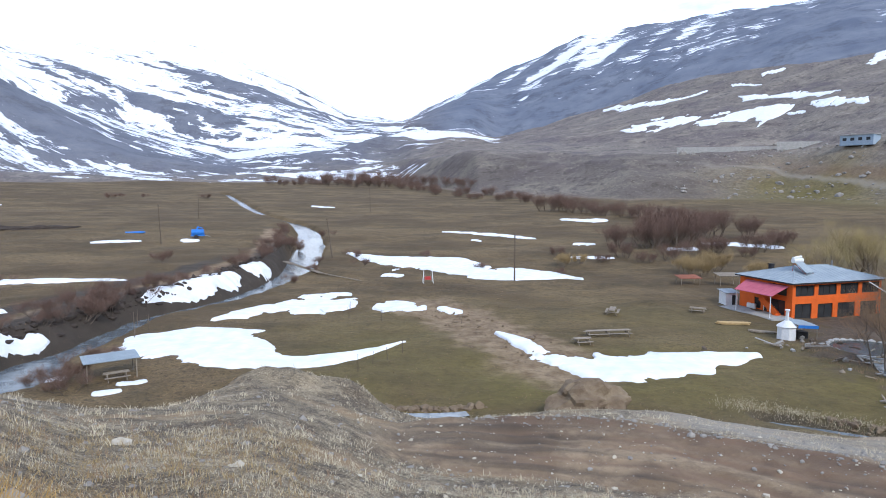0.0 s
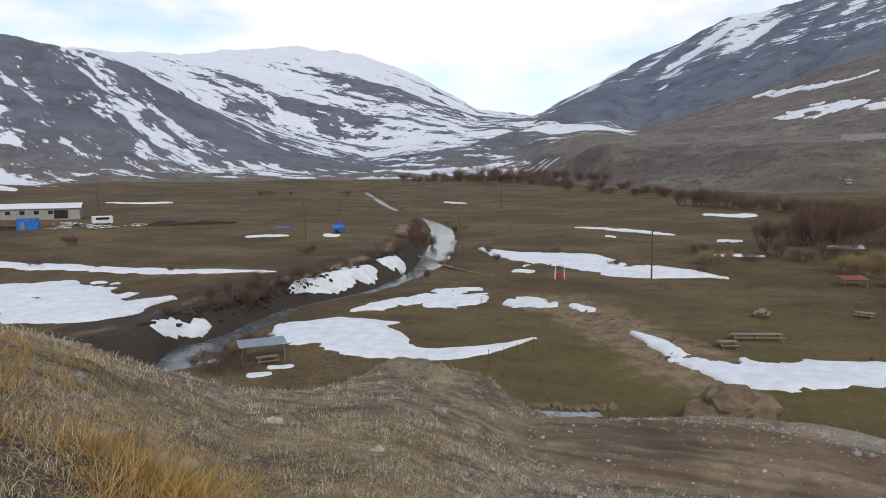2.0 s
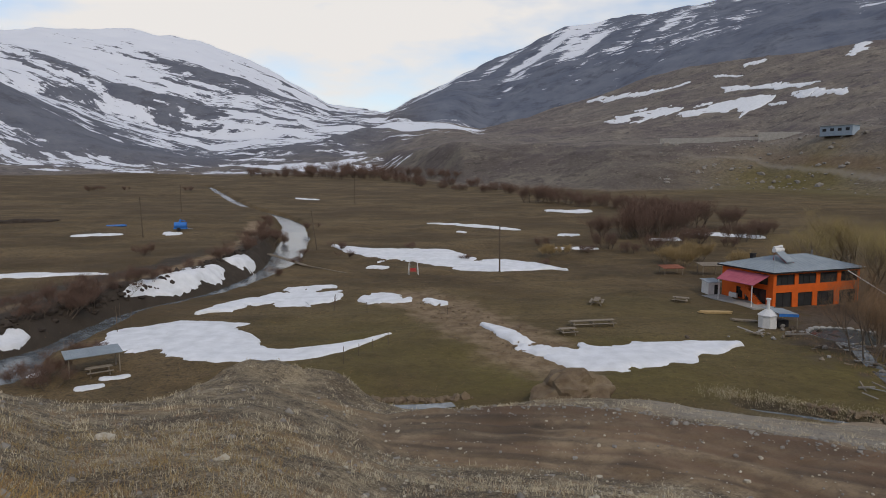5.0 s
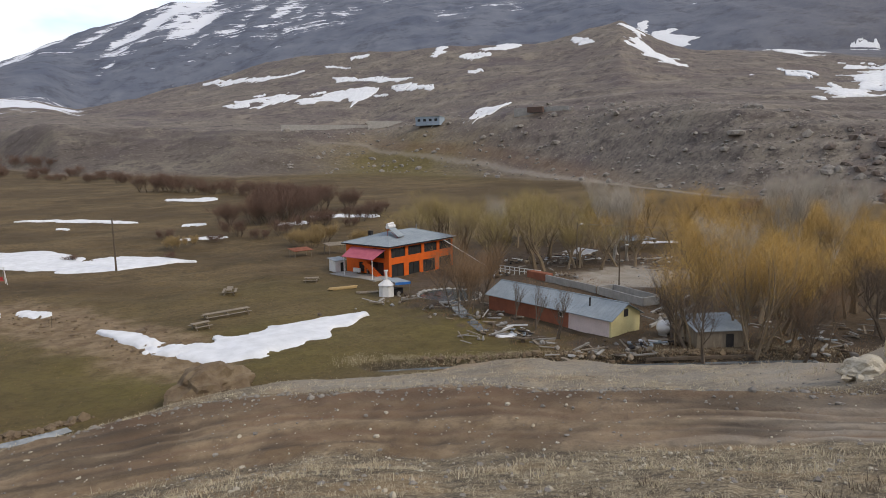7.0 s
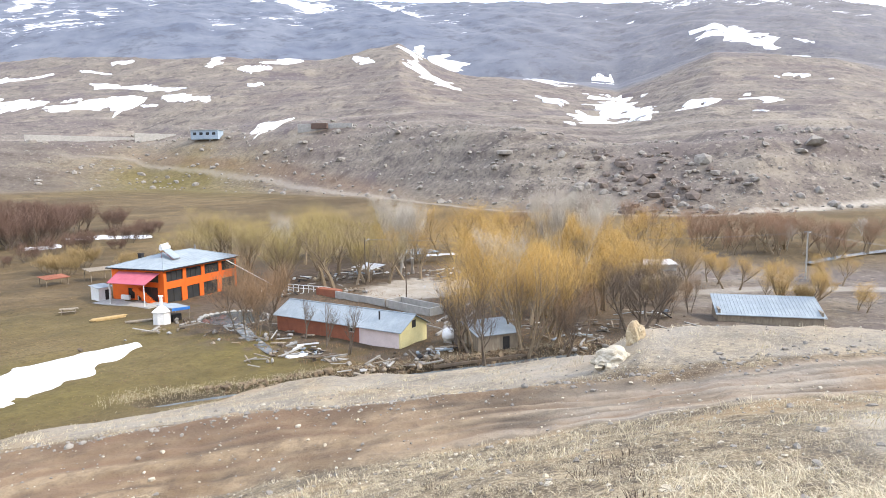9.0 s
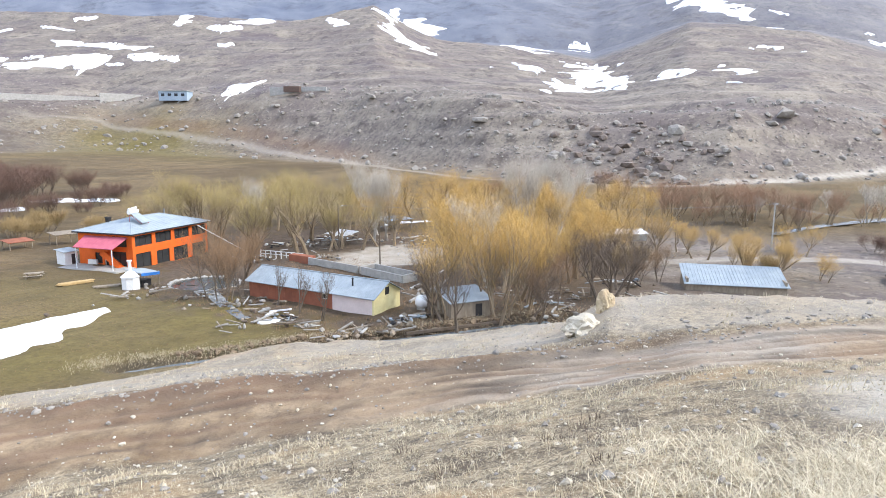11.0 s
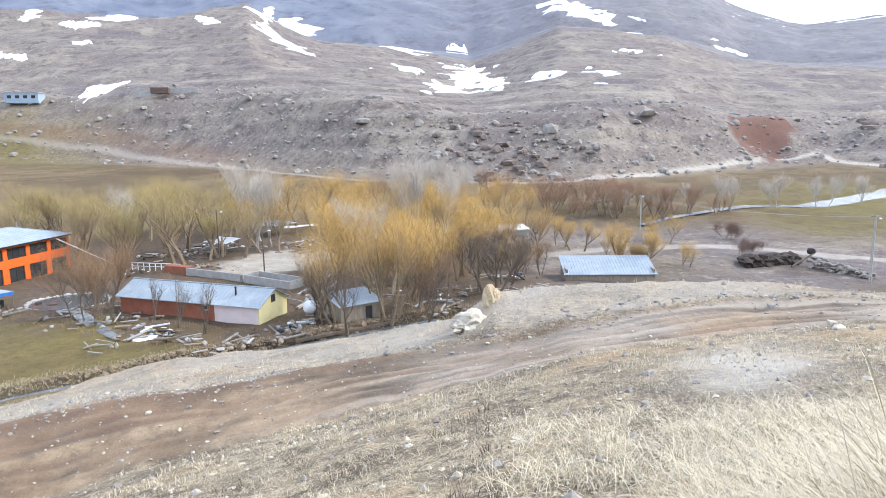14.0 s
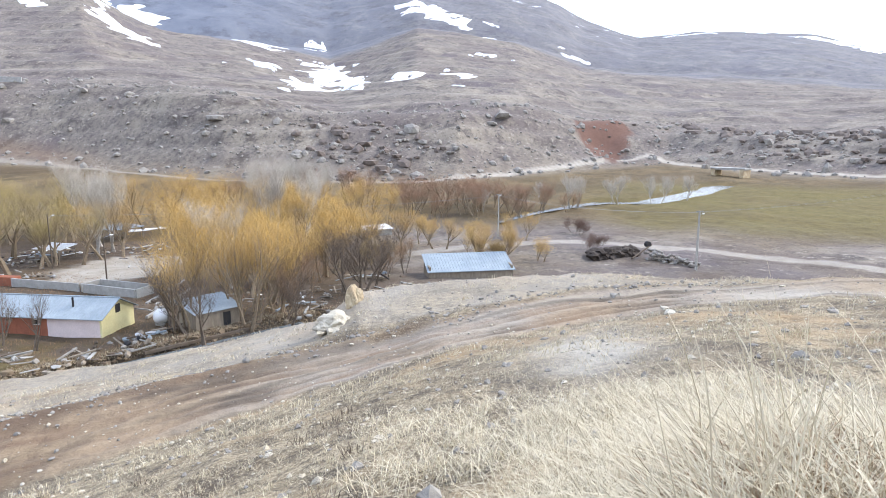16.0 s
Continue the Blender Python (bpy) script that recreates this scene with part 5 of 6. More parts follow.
plant(brown, [(45.0, 63.6, 9.8), (47.6, 64.2, 10.2), (44.2, 60.5, 8.8), (49.4, 67.0, 9.4), (83.1, 23.0, 5.2), (79.6, 24.9, 4.7), (61.2, 28.0, 7.6)], 8, 3)
plant(grey, [(88.8, 73.6, 15.0), (84.6, 73.4, 13.5), (142.6, 69.3, 13.6), (141.9, 61.5, 13.3), (69.6, 40.7, 11.0), (148, 72, 13), (137, 74, 12), (150, 62, 12), (92, 78, 14), (100, 52, 14), (104, 48, 13.5), (74, 92, 13)], 14, 4)
plant(dark, [(68.9, 26.7, 10.2), (71.2, 25.1, 9.6), (74.2, 24.5, 8.0), (52.5, 33.9, 7.1), (58.3, 29.2, 7.8), (53.5, 38.5, 7.5)], 9, 5)
plant(rust, [(159.1, 41.1, 6.8), (158.0, 34.4, 8.3), (143.7, 25.5, 10.6), (142.4, 21.0, 8.6), (149.3, 16.7, 8.6), (156.1, 11.1, 7.2), (147.3, 34.9, 6.3), (147.1, 13.3, 6.3), (141.8, 38.9, 7.4),
             (154.6, 29.9, 8.7), (165, 48, 7), (135, 60, 8), (152, 24, 8), (150, 40, 7), (162, 22, 7), (155, 3, 5), (150, 52, 8), (140, 30, 6), (70, 34.5, 5), (73, 36.5, 5.4), (82, 43, 6), (170, 60, 8), (176, 76, 8), (160, 70, 8), (168, 86, 8), (146, 84, 7)], 8, 6)
plant(bare, [(166.4, -10.0, 8.8), (171.4, -19.3, 6.2), (176.8, -26.6, 8.0), (148.1, 22.5, 6.6), (176.7, 10.5, 4.6), (164, 3, 8)], 8, 7)
plant(thick, [(36.0, 164.3, 7.6), (37.5, 149.4, 6.6), (31.9, 158.4, 5.2), (52.6, 161.3, 9.6), (58.2, 173.7, 11.0), (60.6, 167.6, 11.5), (69.5, 177.0, 11.0), (78.2, 182.7, 10.0), (76.0, 154.3, 5.7),
              (82.5, 158.4, 5.0), (42.0, 147.0, 5.0), (58.8, 147.5, 6.0), (64.9, 151.3, 6.4), (51.0, 142.2, 4.6), (66, 190, 10), (84, 176, 8), (56, 166, 10.5), (65, 171, 11), (47, 168, 7.5),
              (28, 152, 3.6), (45, 140, 3.4), (70, 146, 3.6), (88, 166, 5), (36, 143, 3.2)], 8, 8, sink=0.7)
plant(thick, [(-15.1, 439.3, 6.2), (-3.2, 397.7, 7.0), (8.7, 380.2, 6.0), (24.3, 318.8, 5.6), (31.8, 296.1, 7.8), (37.8, 282.5, 9.2), (44.1, 274.6, 10.0), (52.4, 273.7, 9.5), (57.7, 264.5, 8.4),
              (62.1, 253.7, 8.3), (69.6, 256.3, 7.7), (17.9, 361.5, 6.3), (32.0, 340.7, 6.3), (70.8, 244.8, 7.6), (78, 240, 8), (86, 232, 8), (92, 220, 7)][3:] +
      [(-15.1, 439.3, 6.2), (-3.2, 397.7, 7.0), (8.7, 380.2, 6.0)], 8, 9, sink=1.5)
plant(thick, [(-127.0, 506.1, 12), (-114.2, 508.8, 11), (-102.4, 517.4, 11), (-85.7, 500.2, 11), (-69.5, 479.6, 11), (-59.4, 501.6, 11.5), (-44.4, 483.6, 11.0), (-30.6, 468.1, 9.0),
              (-19.6, 453.1, 8.4), (-113.0, 535.3, 12), (-82.2, 519.6, 12), (-52.9, 503.3, 12), (-5, 425, 8), (-140, 520, 10), (-38, 505, 11), (-95, 535, 14), (-66, 530, 14), (-30, 520, 13), (-12, 500, 13), (4, 470, 11), (16, 440, 10), (12, 410, 8), (28, 390, 8),
              (40, 360, 8), (44, 330, 8), (54, 300, 8), (-22, 485, 10), (-75, 545, 14), (-48, 540, 14)], 8, 10, sink=2.0)
plant(shrub, [(-39.5, 123.0, 3.4), (-55.9, 126.5, 2.6), (-38.9, 153.6, 4.3), (-39.0, 166.8, 3.6), (-171.8, 329.5, 3.5), (-171.4, 340.4, 3.0), (-158.3, 338.2, 3.0), (-33.6, 55.0, 2.6), (-35.0, 57.6, 2.2),
              (-46.4, 79.7, 2.8), (-46.3, 83.1, 3.2), (-46.3, 87.5, 3.0), (-39.3, 145.0, 3.2), (-125.4, 338.2, 3.0), (-47.5, 74, 2.2), (-45, 93, 2.6), (-43, 104, 2.4), (-115, 128, 2.6),
              (-21, 150, 2.6), (-100, 101.5, 2), (-39, 160, 3.6), (-72, 103.5, 1.6), (122.9, 0.2, 4.0), (108, -2, 3), (-49, 70, 2.4), (-49.5, 77, 2.8), (-48.6, 81, 2.6), (-48.2, 85, 3.0), (-47.4, 90, 3.2), (-45.6, 97, 3.0), (-44.4, 100, 2.6), (-41.6, 112, 2.4),
              (-40.2, 126, 2.6), (-38.6, 131, 3.0), (-38.4, 137, 2.8), (-41, 150, 2.8), (-41.6, 158, 3.2), (-42.6, 170, 3.0), (-46, 184, 2.8), (-36.8, 63.5, 2.0), (-39.5, 60.5, 2.2), (-35.6, 67, 1.6),
              (-28.2, 118, 1.8), (-26.8, 130, 2.0), (-29, 146, 2.4), (-34, 186, 2.4), (-4, 150, 2.2), (8, 136, 1.6), (-18, 139, 2.0), (24, 128, 1.8)], 3, 11)
plant(reed, [(49.8, 123.3, 4.6), (49.1, 127.3, 4.0), (55.5, 130.3, 4.5), (26.2, 137.8, 3.6), (30, 140, 3), (60, 120, 4), (-45.5, 98, 2), (65, 112, 5), (98, 12, 3.5), (86, 28, 4)], 4, 12)

# ---- poles, wires and small things ----


def wooden_pole(x, y, h, lean, label):
    t = thing("wooden_pole", x, y, 0, label, "pole", "wooden poles", lift=-0.3)
    bm = B()
    rod(bm, (0, 0, 0), (math.sin(radians(lean)) * h, 0, h), 0.16, 0.11, 8)
    part("shaft", bm, POLE, t)
    bm = B()
    rod(bm, (math.sin(radians(lean)) * h - 0.25, 0, h - 0.25), (math.sin(radians(lean)) * h + 0.25, 0, h - 0.25), 0.05, seg=5)
    part("crossbar", bm, POLE, t)


for x, y, h, a in ((-68.5, 154.0, 10.0, -2), (-25.8, 147.6, 9.6, -7), (13.6, 120.0, 9.3, 0), (-31.4, 274.7, 11.0, 0), (-83.6, 217.9, 9.5, 0), (-189.5, 177.9, 14, 0), (-176.8, 209.6, 13, 0)):
    wooden_pole(x, y, h, a, "dark leaning wooden pole on the meadow" if a == -7 else "dark wooden pole standing in the meadow")


def street_lamp(x, y, h, turn, wood=False):
    t = thing("street_lamp", x, y, turn, "dark post with a white lamp head in the yard" if wood else "pale concrete lattice post with a small white lamp head", "lamp post", "lamp posts", lift=-0.3)
    if wood:
        bm = B()
        rod(bm, (0, 0, 0), (0, 0, h), 0.1, 0.07, 8)
        part("post", bm, POLE, t)
    else:
        for s in (-1, 1):
            bm = B()
            rod(bm, (s * 0.2, 0, 0), (s * 0.1, 0, h), 0.1, 0.07, 4)
            part("post_leg", bm, CONCRETE, t)
        bm = B()
        for k in range(9):
            z = 0.6 + k * (h - 0.9) / 8
            box(bm, (0.36 - 0.16 * z / h, 0.12, 0.14), (0, 0, z))
        part("rungs", bm, CONCRETE, t)
        bm = B()
        box(bm, (0.12, 1.1, 0.1), (0, 0, h - 0.12))
        part("crossbar", bm, METAL, t)
    bm = B()
    rod(bm, (0, 0, h - 0.6), (-0.75, 0, h - 0.35), 0.03, seg=5)
    part("arm", bm, METAL, t)
    bm = B()
    lump(bm, (0.3, 0.14, 0.1), (-0.95, 0, h - 0.3), 2, 1, 0.0)
    part("lamp_head", bm, WHITE, t, "white lamp head")


street_lamp(118.1, 14.7, 8.2, 170)
street_lamp(92.5, -16.2, 8.6, 20)
street_lamp(68.3, 58.0, 6.8, 140, True)
street_lamp(74.5, 72.0, 8.0, 180, True)


def wires():
    a, b, c, d = Vector((118.1, 14.7, 8.0)), Vector((92.5, -16.2, 8.4)), Vector((74.5, 72.0, 7.8)), Vector((150, -75, 10))
    t = new("power_lines")
    tagged(t, "thin slack power lines strung between posts", "wire")
    for p, q in ((a, b), (c, a), (b, d)):
        for off in (-0.5, 0.5):
            vs, fs = [], []
            last = None
            for k in range(19):
                s = k / 18
                m = p.lerp(q, s) + Vector((0, off, -2.2 * 4 * s * (1 - s) * 0.4))
                if last is not None:
                    tube(vs, fs, last, m, 0.014, 0.014, 3)
                last = m
            mesh_object("wire", vs, fs, METAL, t)


wires()


def sapling_posts():
    for i, (x, y, h) in enumerate(((-8.2, 60.0, 1.9), (-7.1, 62.8, 1.5), (-5.8, 65.0, 1.5), (-4.4, 67.7, 1.6), (-13.0, 86.5, 2.2), (-8.2, 83.9, 1.7), (-13.6, 92.0, 1.8), (2.5, 84, 1.4), (-36.5, 74, 3.4), (-40, 82, 3.2), (-37.2, 79, 2.2))):
        t = thing("fence_post", x, y, 0, "thin rusty post standing in the grass", "post", "thin posts", lift=-0.2)
        bm = B()
        rod(bm, (0, 0, 0), (0.08 * math.sin(i * 2.1), 0.05, h), 0.045, 0.03, 5)
        rod(bm, (0, 0, h * 0.5), (0.35 * math.cos(i), 0.2, h * 0.8), 0.02, 0.01, 4)
        part("stake", bm, POLE, t)


sapling_posts()


def footbridge():
    t = thing("plank_footbridge", -30.5, 135, 0, "narrow timber footbridge of long planks over the river", "bridge")
    g = t.matrix_world.translation
    a, b = Vector((-35.5, 141.5, 1.6)), Vector((-24.5, 126.5, 1.0))
    e = (b - a).normalized()
    s = Vector((e.y, -e.x, 0)) * 0.3
    for o in (-1, 0, 1):
        bm = B()
        rod(bm, a + s * o - g, b + s * o - g, 0.14, seg=4)
        part("plank", bm, TIMBER, t)
    bm = B()
    rod(bm, b - g, Vector((-15.5, 118, 0.7)) - g, 0.1, seg=6)
    part("log_rail", bm, TIMBER, t)


footbridge()


def swing():
    t = thing("garden_swing", -2.8, 117.4, 10, "white and red metal garden swing frame", "swing")
    for s in (-1, 1):
        bm = B()
        rod(bm, (s * 0.9, -0.7, -0.1), (s * 0.75, 0, 2.6), 0.05), rod(bm, (s * 0.9, 0.7, -0.1), (s * 0.75, 0, 2.6), 0.05)
        part("side_frame", bm, WHITE, t)
    bm = B()
    rod(bm, (-0.85, 0, 2.6), (0.85, 0, 2.6), 0.05)
    part("top_bar", bm, WHITE, t)
    bm = B()
    box(bm, (1.2, 0.5, 0.08), (0, 0, 0.6)), box(bm, (1.2, 0.06, 0.5), (0, 0.25, 0.9))
    part("seat", bm, REDP, t, "red bench seat")
    bm = B()
    for s in (-1, 1):
        rod(bm, (s * 0.55, 0, 0.6), (s * 0.55, 0, 2.6), 0.02, seg=4)
    part("chains", bm, METAL, t)


swing()


def blue_trailer():
    t = thing("water_trailer", -63.4, 164.2, 15, "blue tank trailer parked on the meadow", "trailer")
    bm = B()
    rod(bm, (-1.5, 0, 1.5), (1.5, 0, 1.5), 0.85, seg=14)
    box(bm, (3.4, 1.5, 0.3), (0, 0, 0.75), edge=0.03)
    part("tank", bm, BLUE, t, "bright blue tank")
    bm = B()
    rod(bm, (-0.2, 0, 2.3), (0.1, 0, 3.1), 0.3, 0.18, 8), rod(bm, (0, 0, 2.9), (1.2, 0, 2.6), 0.12, seg=6)
    part("filler", bm, BLUE, t)
    for s in (-1, 1):
        bm = B()
        rod(bm, (-0.4, s * 0.95, 0.5), (-0.4, s * 0.7, 0.5), 0.5, seg=14)
        part("wheel", bm, DARK, t, "black rubber wheel")
    bm = B()
    rod(bm, (1.6, 0.5, 0.7), (3.0, 0, 0.5), 0.07), rod(bm, (1.6, -0.5, 0.7), (3.0, 0, 0.5), 0.07)
    part("drawbar", bm, METAL, t)
    u = thing("plastic_sheet", -83.0, 171.5, 0, "crumpled blue plastic sheet on the meadow", "sheet")
    bm = B()
    lump(bm, (2.6, 1.0, 0.3), (0, 0, 0.1), 5, 2, 0.4)
    part("sheet", bm, BLUE, u)


blue_trailer()


def boulder(x, y, size, seed, mat, label, n=5, name="boulder"):
    t = thing(name, x, y, 0, label, "rock", lift=-0.1)
    rnd = random.Random(seed)
    bm = B()
    lump(bm, size, (0, 0, size[2] * 0.35), seed, 4, 0.22)
    for k in range(n):
        a = rnd.uniform(0, 6.28)
        lump(bm, (size[0] * rnd.uniform(0.2, 0.45), size[1] * rnd.uniform(0.2, 0.5), size[2] * rnd.uniform(0.2, 0.5)), (math.cos(a) * size[0] * 0.8, math.sin(a) * size[1] * 0.8, size[2] * 0.15), seed + k, 2, 0.3)
    part("rock", bm, mat, t, soft=False)


boulder(11.5, 49.6, (3.1, 1.9, 1.9), 3, RUSTY, "large brown boulder with lichen at the lawn edge")
boulder(22.9, 8.9, (0.85, 0.7, 0.5), 7, PALE, "pale limestone outcrop beside the track")
boulder(24.6, 8.7, (0.36, 0.34, 0.62), 8, TAN, "yellowish upright rock beside the track", 2)
for k, (x, y, s) in enumerate(((11.6, 0.9, 0.14), (9.2, 0.75, 0.11), (11.4, 2.8, 0.10), (14.6, 0.4, 0.14), (8.0, 3.2, 0.1), (-3.1, 9.2, 0.14), (-1.4, 7.0, 0.1), (-6.2, 11.8, 0.2))):
    boulder(x, y, (s, s * 0.9, s * 0.8), 20 + k, STONE if k < 5 else PALE, "single stone lying on the grassy slope", 0, "stone")


def ruin():
    t = thing("stone_wall_ruin", 98.2, -12.5, 0, "tumbled dry stone wall of an old pen", "stone wall")
    rnd = random.Random(5)
    for k in range(120):
        s = rnd.random()
        x, y = (3.6 - 7.0 * s, 1.8 - 6.2 * s)
        bm = B()
        lump(bm, (rnd.uniform(0.25, 0.5), rnd.uniform(0.2, 0.4), rnd.uniform(0.15, 0.28)), (x + rnd.gauss(0, 0.5), y + rnd.gauss(0, 0.5), rnd.uniform(0, 1.5) * (1 - 0.5 * s)), k, 1, 0.3, rnd.uniform(0, 180))
        part("stone", bm, STONE, t)
    u = thing("manure_heap", 102.5, -5.5, 0, "dark heap of manure beside the ruined pen", "heap", lift=-0.2)
    bm = B()
    for k in range(7):
        lump(bm, (2.0, 1.6, 1.0), (-3.0 * 0.25 * (k - 3) * 0.8, 0.9 * (k - 3), 0.5), k + 3, 3, 0.35)
    part("heap", bm, SOIL, u)
    w = thing("leaning_log", 100.8, -9.6, 0, "old log with a round drum resting on the wall", "log")
    bm = B()
    rod(bm, (-2, 1.5, 0.2), (1.6, -1.6, 1.9), 0.14)
    part("log", bm, POLE, w)
    bm = B()
    rod(bm, (1.0, -1.2, 2.0), (1.5, -0.8, 2.0), 0.45, seg=10)
    part("drum", bm, DARK, w)


ruin()

# the low barn behind the brow
b = thing("metal_roof_barn", 84.5, 14.5, -67, "low barn with a shiny corrugated metal roof", "barn")
bm = B()
slab(bm, [(-6, -2.6, 1.0), (6, -2.6, 1.0), (6, 2.6, 2.6), (-6, 2.6, 2.6)], 0.08)
part("roof", bm, ROOF, b, "pale corrugated roof")
for k in range(30):
    bm = B()
    rod(bm, (-6 + 0.41 * k, -2.6, 1.01), (-6 + 0.41 * k, 2.6, 2.61), 0.03, seg=4)
    part("roof_rib", bm, ROOF, b)
bm = B()
box(bm, (11.4, 0.25, 2.2), (0, -2.2, -0.15)), box(bm, (11.4, 0.25, 3.4), (0, 2.3, 0.7)), box(bm, (0.25, 4.4, 2.6), (-5.6, 0, 0.3)), box(bm, (0.25, 4.4, 2.6), (5.6, 0, 0.3))
part("wall", bm, TIMBER, b)
small_hut(55.6, 35.6, -30, 4.6, 3.6, 1.7, TIMBER, ROOF, "small hut with a grey metal roof under willows", "willow_hut", 0.7)
small_hut(112.5, 38.5, -50, 8.5, 3.2, 1.3, CONCRETE, WHITE, "low greenhouse with a pale sheet roof", "greenhouse", 0.4, False)


def white_tank():
    t = thing("gas_tank", 54.2, 40.0, 20, "white round-ended gas tank on short legs", "tank")
    bm = B()
    lump(bm, (1.1, 0.75, 0.75), (0, 0, 0.85), 3, 3, 0.0)
    part("vessel", bm, WHITE, t, soft=True)
    for x in (-0.5, 0.5):
        bm = B()
        box(bm, (0.15, 0.9, 0.5), (x, 0, 0.15))
        part("leg", bm, CONCRETE, t)
    bm = B()
    rod(bm, (0, 0, 1.55), (0, 0, 1.8), 0.12, seg=8)
    part("valve", bm, METAL, t)
    d = thing("satellite_dish", 56.6, 39.2, 60, "white satellite dish on a short mast", "dish")
    bm = B()
    rod(bm, (0, 0, -0.1), (0, 0, 1.7), 0.04)
    part("mast", bm, METAL, d)
    bm = B()
    bmesh.ops.create_cone(bm, cap_ends=True, segments=18, radius1=0.55, radius2=0.2, depth=0.14, matrix=pose(0, -0.15, 1.8, 70, 0, 0))
    part("reflector", bm, WHITE, d)


white_tank()


def scrap(x, y, n, spread, seed, label, mats, big=1.0):
    """A heap of loose boards, slabs and rubble: pieces nobody could tell apart."""
    rnd = random.Random(seed)
    t = thing("scrap_heap", x, y, rnd.uniform(0, 360), label, "scrap", "scrap heaps")
    for mi, mat in enumerate(mats):
        for k in range(n // len(mats)):
            bm = B()
            px, py = rnd.gauss(0, spread), rnd.gauss(0, spread * 0.5)
            if rnd.random() < 0.5:
                box(bm, (rnd.uniform(0.8, 2.6) * big, rnd.uniform(0.1, 0.3), rnd.uniform(0.05, 0.15)), (px, py, rnd.uniform(0.0, 0.5)), (rnd.uniform(-12, 12), rnd.uniform(-14, 14), rnd.uniform(0, 180)))
            else:
                lump(bm, (rnd.uniform(0.15, 0.5) * big, rnd.uniform(0.15, 0.4) * big, rnd.uniform(0.1, 0.3)), (px, py, rnd.uniform(0, 0.25)), k, 1, 0.3)
            part("piece", bm, mat, t)


for i, (x, y, n, s) in enumerate(((47.6, 38.4, 26, 1.6), (44.6, 40.6, 24, 1.8), (42.2, 46, 22, 1.8), (41.0, 52, 24, 2.2), (43.5, 58, 24, 2.2), (44.6, 65, 20, 1.8), (41, 71, 24, 2.6), (60, 44.2, 22, 2.0), (64, 40, 24, 2.4),
                                   (70.5, 30, 26, 2.2), (73.5, 21.5, 26, 2.2), (78, 80, 30, 4), (90, 72, 30, 5), (70, 70, 20, 3), (62, 27.5, 22, 2.2), (86, 64, 26, 4))):
    scrap(x, y, n, s, 200 + i, "untidy heap of boards, slabs and stones", [TIMBER, CONCRETE, POLE, STONE])


for i, (x, y, n, s) in enumerate(((66, 80, 30, 3.0), (75, 84, 30, 3.5), (86, 80, 30, 4), (94, 66, 28, 4), (60, 37, 24, 1.8), (66, 32, 26, 2.2), (51, 38.2, 22, 1.6), (43.5, 50, 22, 1.6), (80, 27, 24, 2.2))):
    scrap(x, y, n, s, 400 + i, "dark clutter of boards, sheets and pipes under the trees", [POLE, DARK, TIMBER, WHITE, ROOF])


def long_beams():
    for k, (x0, y0, x1, y1) in enumerate(((55.6, 42.8, 66.5, 45.5), (57.5, 42.0, 69.0, 46.5), (60.5, 46.5, 72, 49.5), (47, 36.6, 61, 28.2), (68, 25, 77, 20.2), (69, 24, 76, 19.2), (67.5, 24.4, 76.5, 18.0))):
        t = thing("timber_beam", (x0 + x1) / 2, (y0 + y1) / 2, math.degrees(math.atan2(y1 - y0, x1 - x0)), "long squared timber beam lying on the ground", "beam", "long beams", lift=0.0)
        bm = B()
        L = math.hypot(x1 - x0, y1 - y0)
        box(bm, (L, 0.28, 0.3), (0, 0, 0.1), (0, 0, 0), 0.02)
        part("beam", bm, POLE if k == 3 else TIMBER if k > 2 else CONCRETE, t)


long_beams()


def yard_walls():
    t = thing("low_yard_wall", 65.3, 60, 0, "low whitewashed yard wall with broken bays", "wall")
    g = t.matrix_world.translation
    for (x0, y0, x1, y1) in ((64.6, 68.6, 63.9, 58.2), (63.9, 57.6, 62.6, 49.5), (66.6, 57.5, 65.4, 49.2), (62.6, 49.4, 65.4, 49.2), (63.9, 57.9, 66.6, 57.5)):
        bm = B()
        L = math.hypot(x1 - x0, y1 - y0)
        box(bm, (L, 0.22, 1.1), ((x0 + x1) / 2 - g.x, (y0 + y1) / 2 - g.y, 0.4), (0, 0, math.degrees(math.atan2(y1 - y0, x1 - x0))), 0.02)
        part("bay", bm, CONCRETE, t)
    f = thing("white_railing", 66.7, 77, 101, "white wooden railing beside the shed", "railing")
    for k in range(9):
        bm = B()
        box(bm, (0.1, 0.1, 1.1), (-4 + k, 0, 0.5))
        part("baluster", bm, WHITE, f)
    bm = B()
    box(bm, (8.4, 0.12, 0.1), (0, 0, 1.1)), box(bm, (8.4, 0.1, 0.08), (0, 0, 0.6))
    part("rail", bm, WHITE, f)
    r = thing("brick_block", 65.2, 70.6, 95, "low red brick block beside the yard wall", "brick wall")
    bm = B()
    box(bm, (4.2, 1.2, 1.3), (0, 0, 0.5), edge=0.03)
    part("bricks", bm, BRICK, r)


yard_walls()

# ---- the farm across the river ----


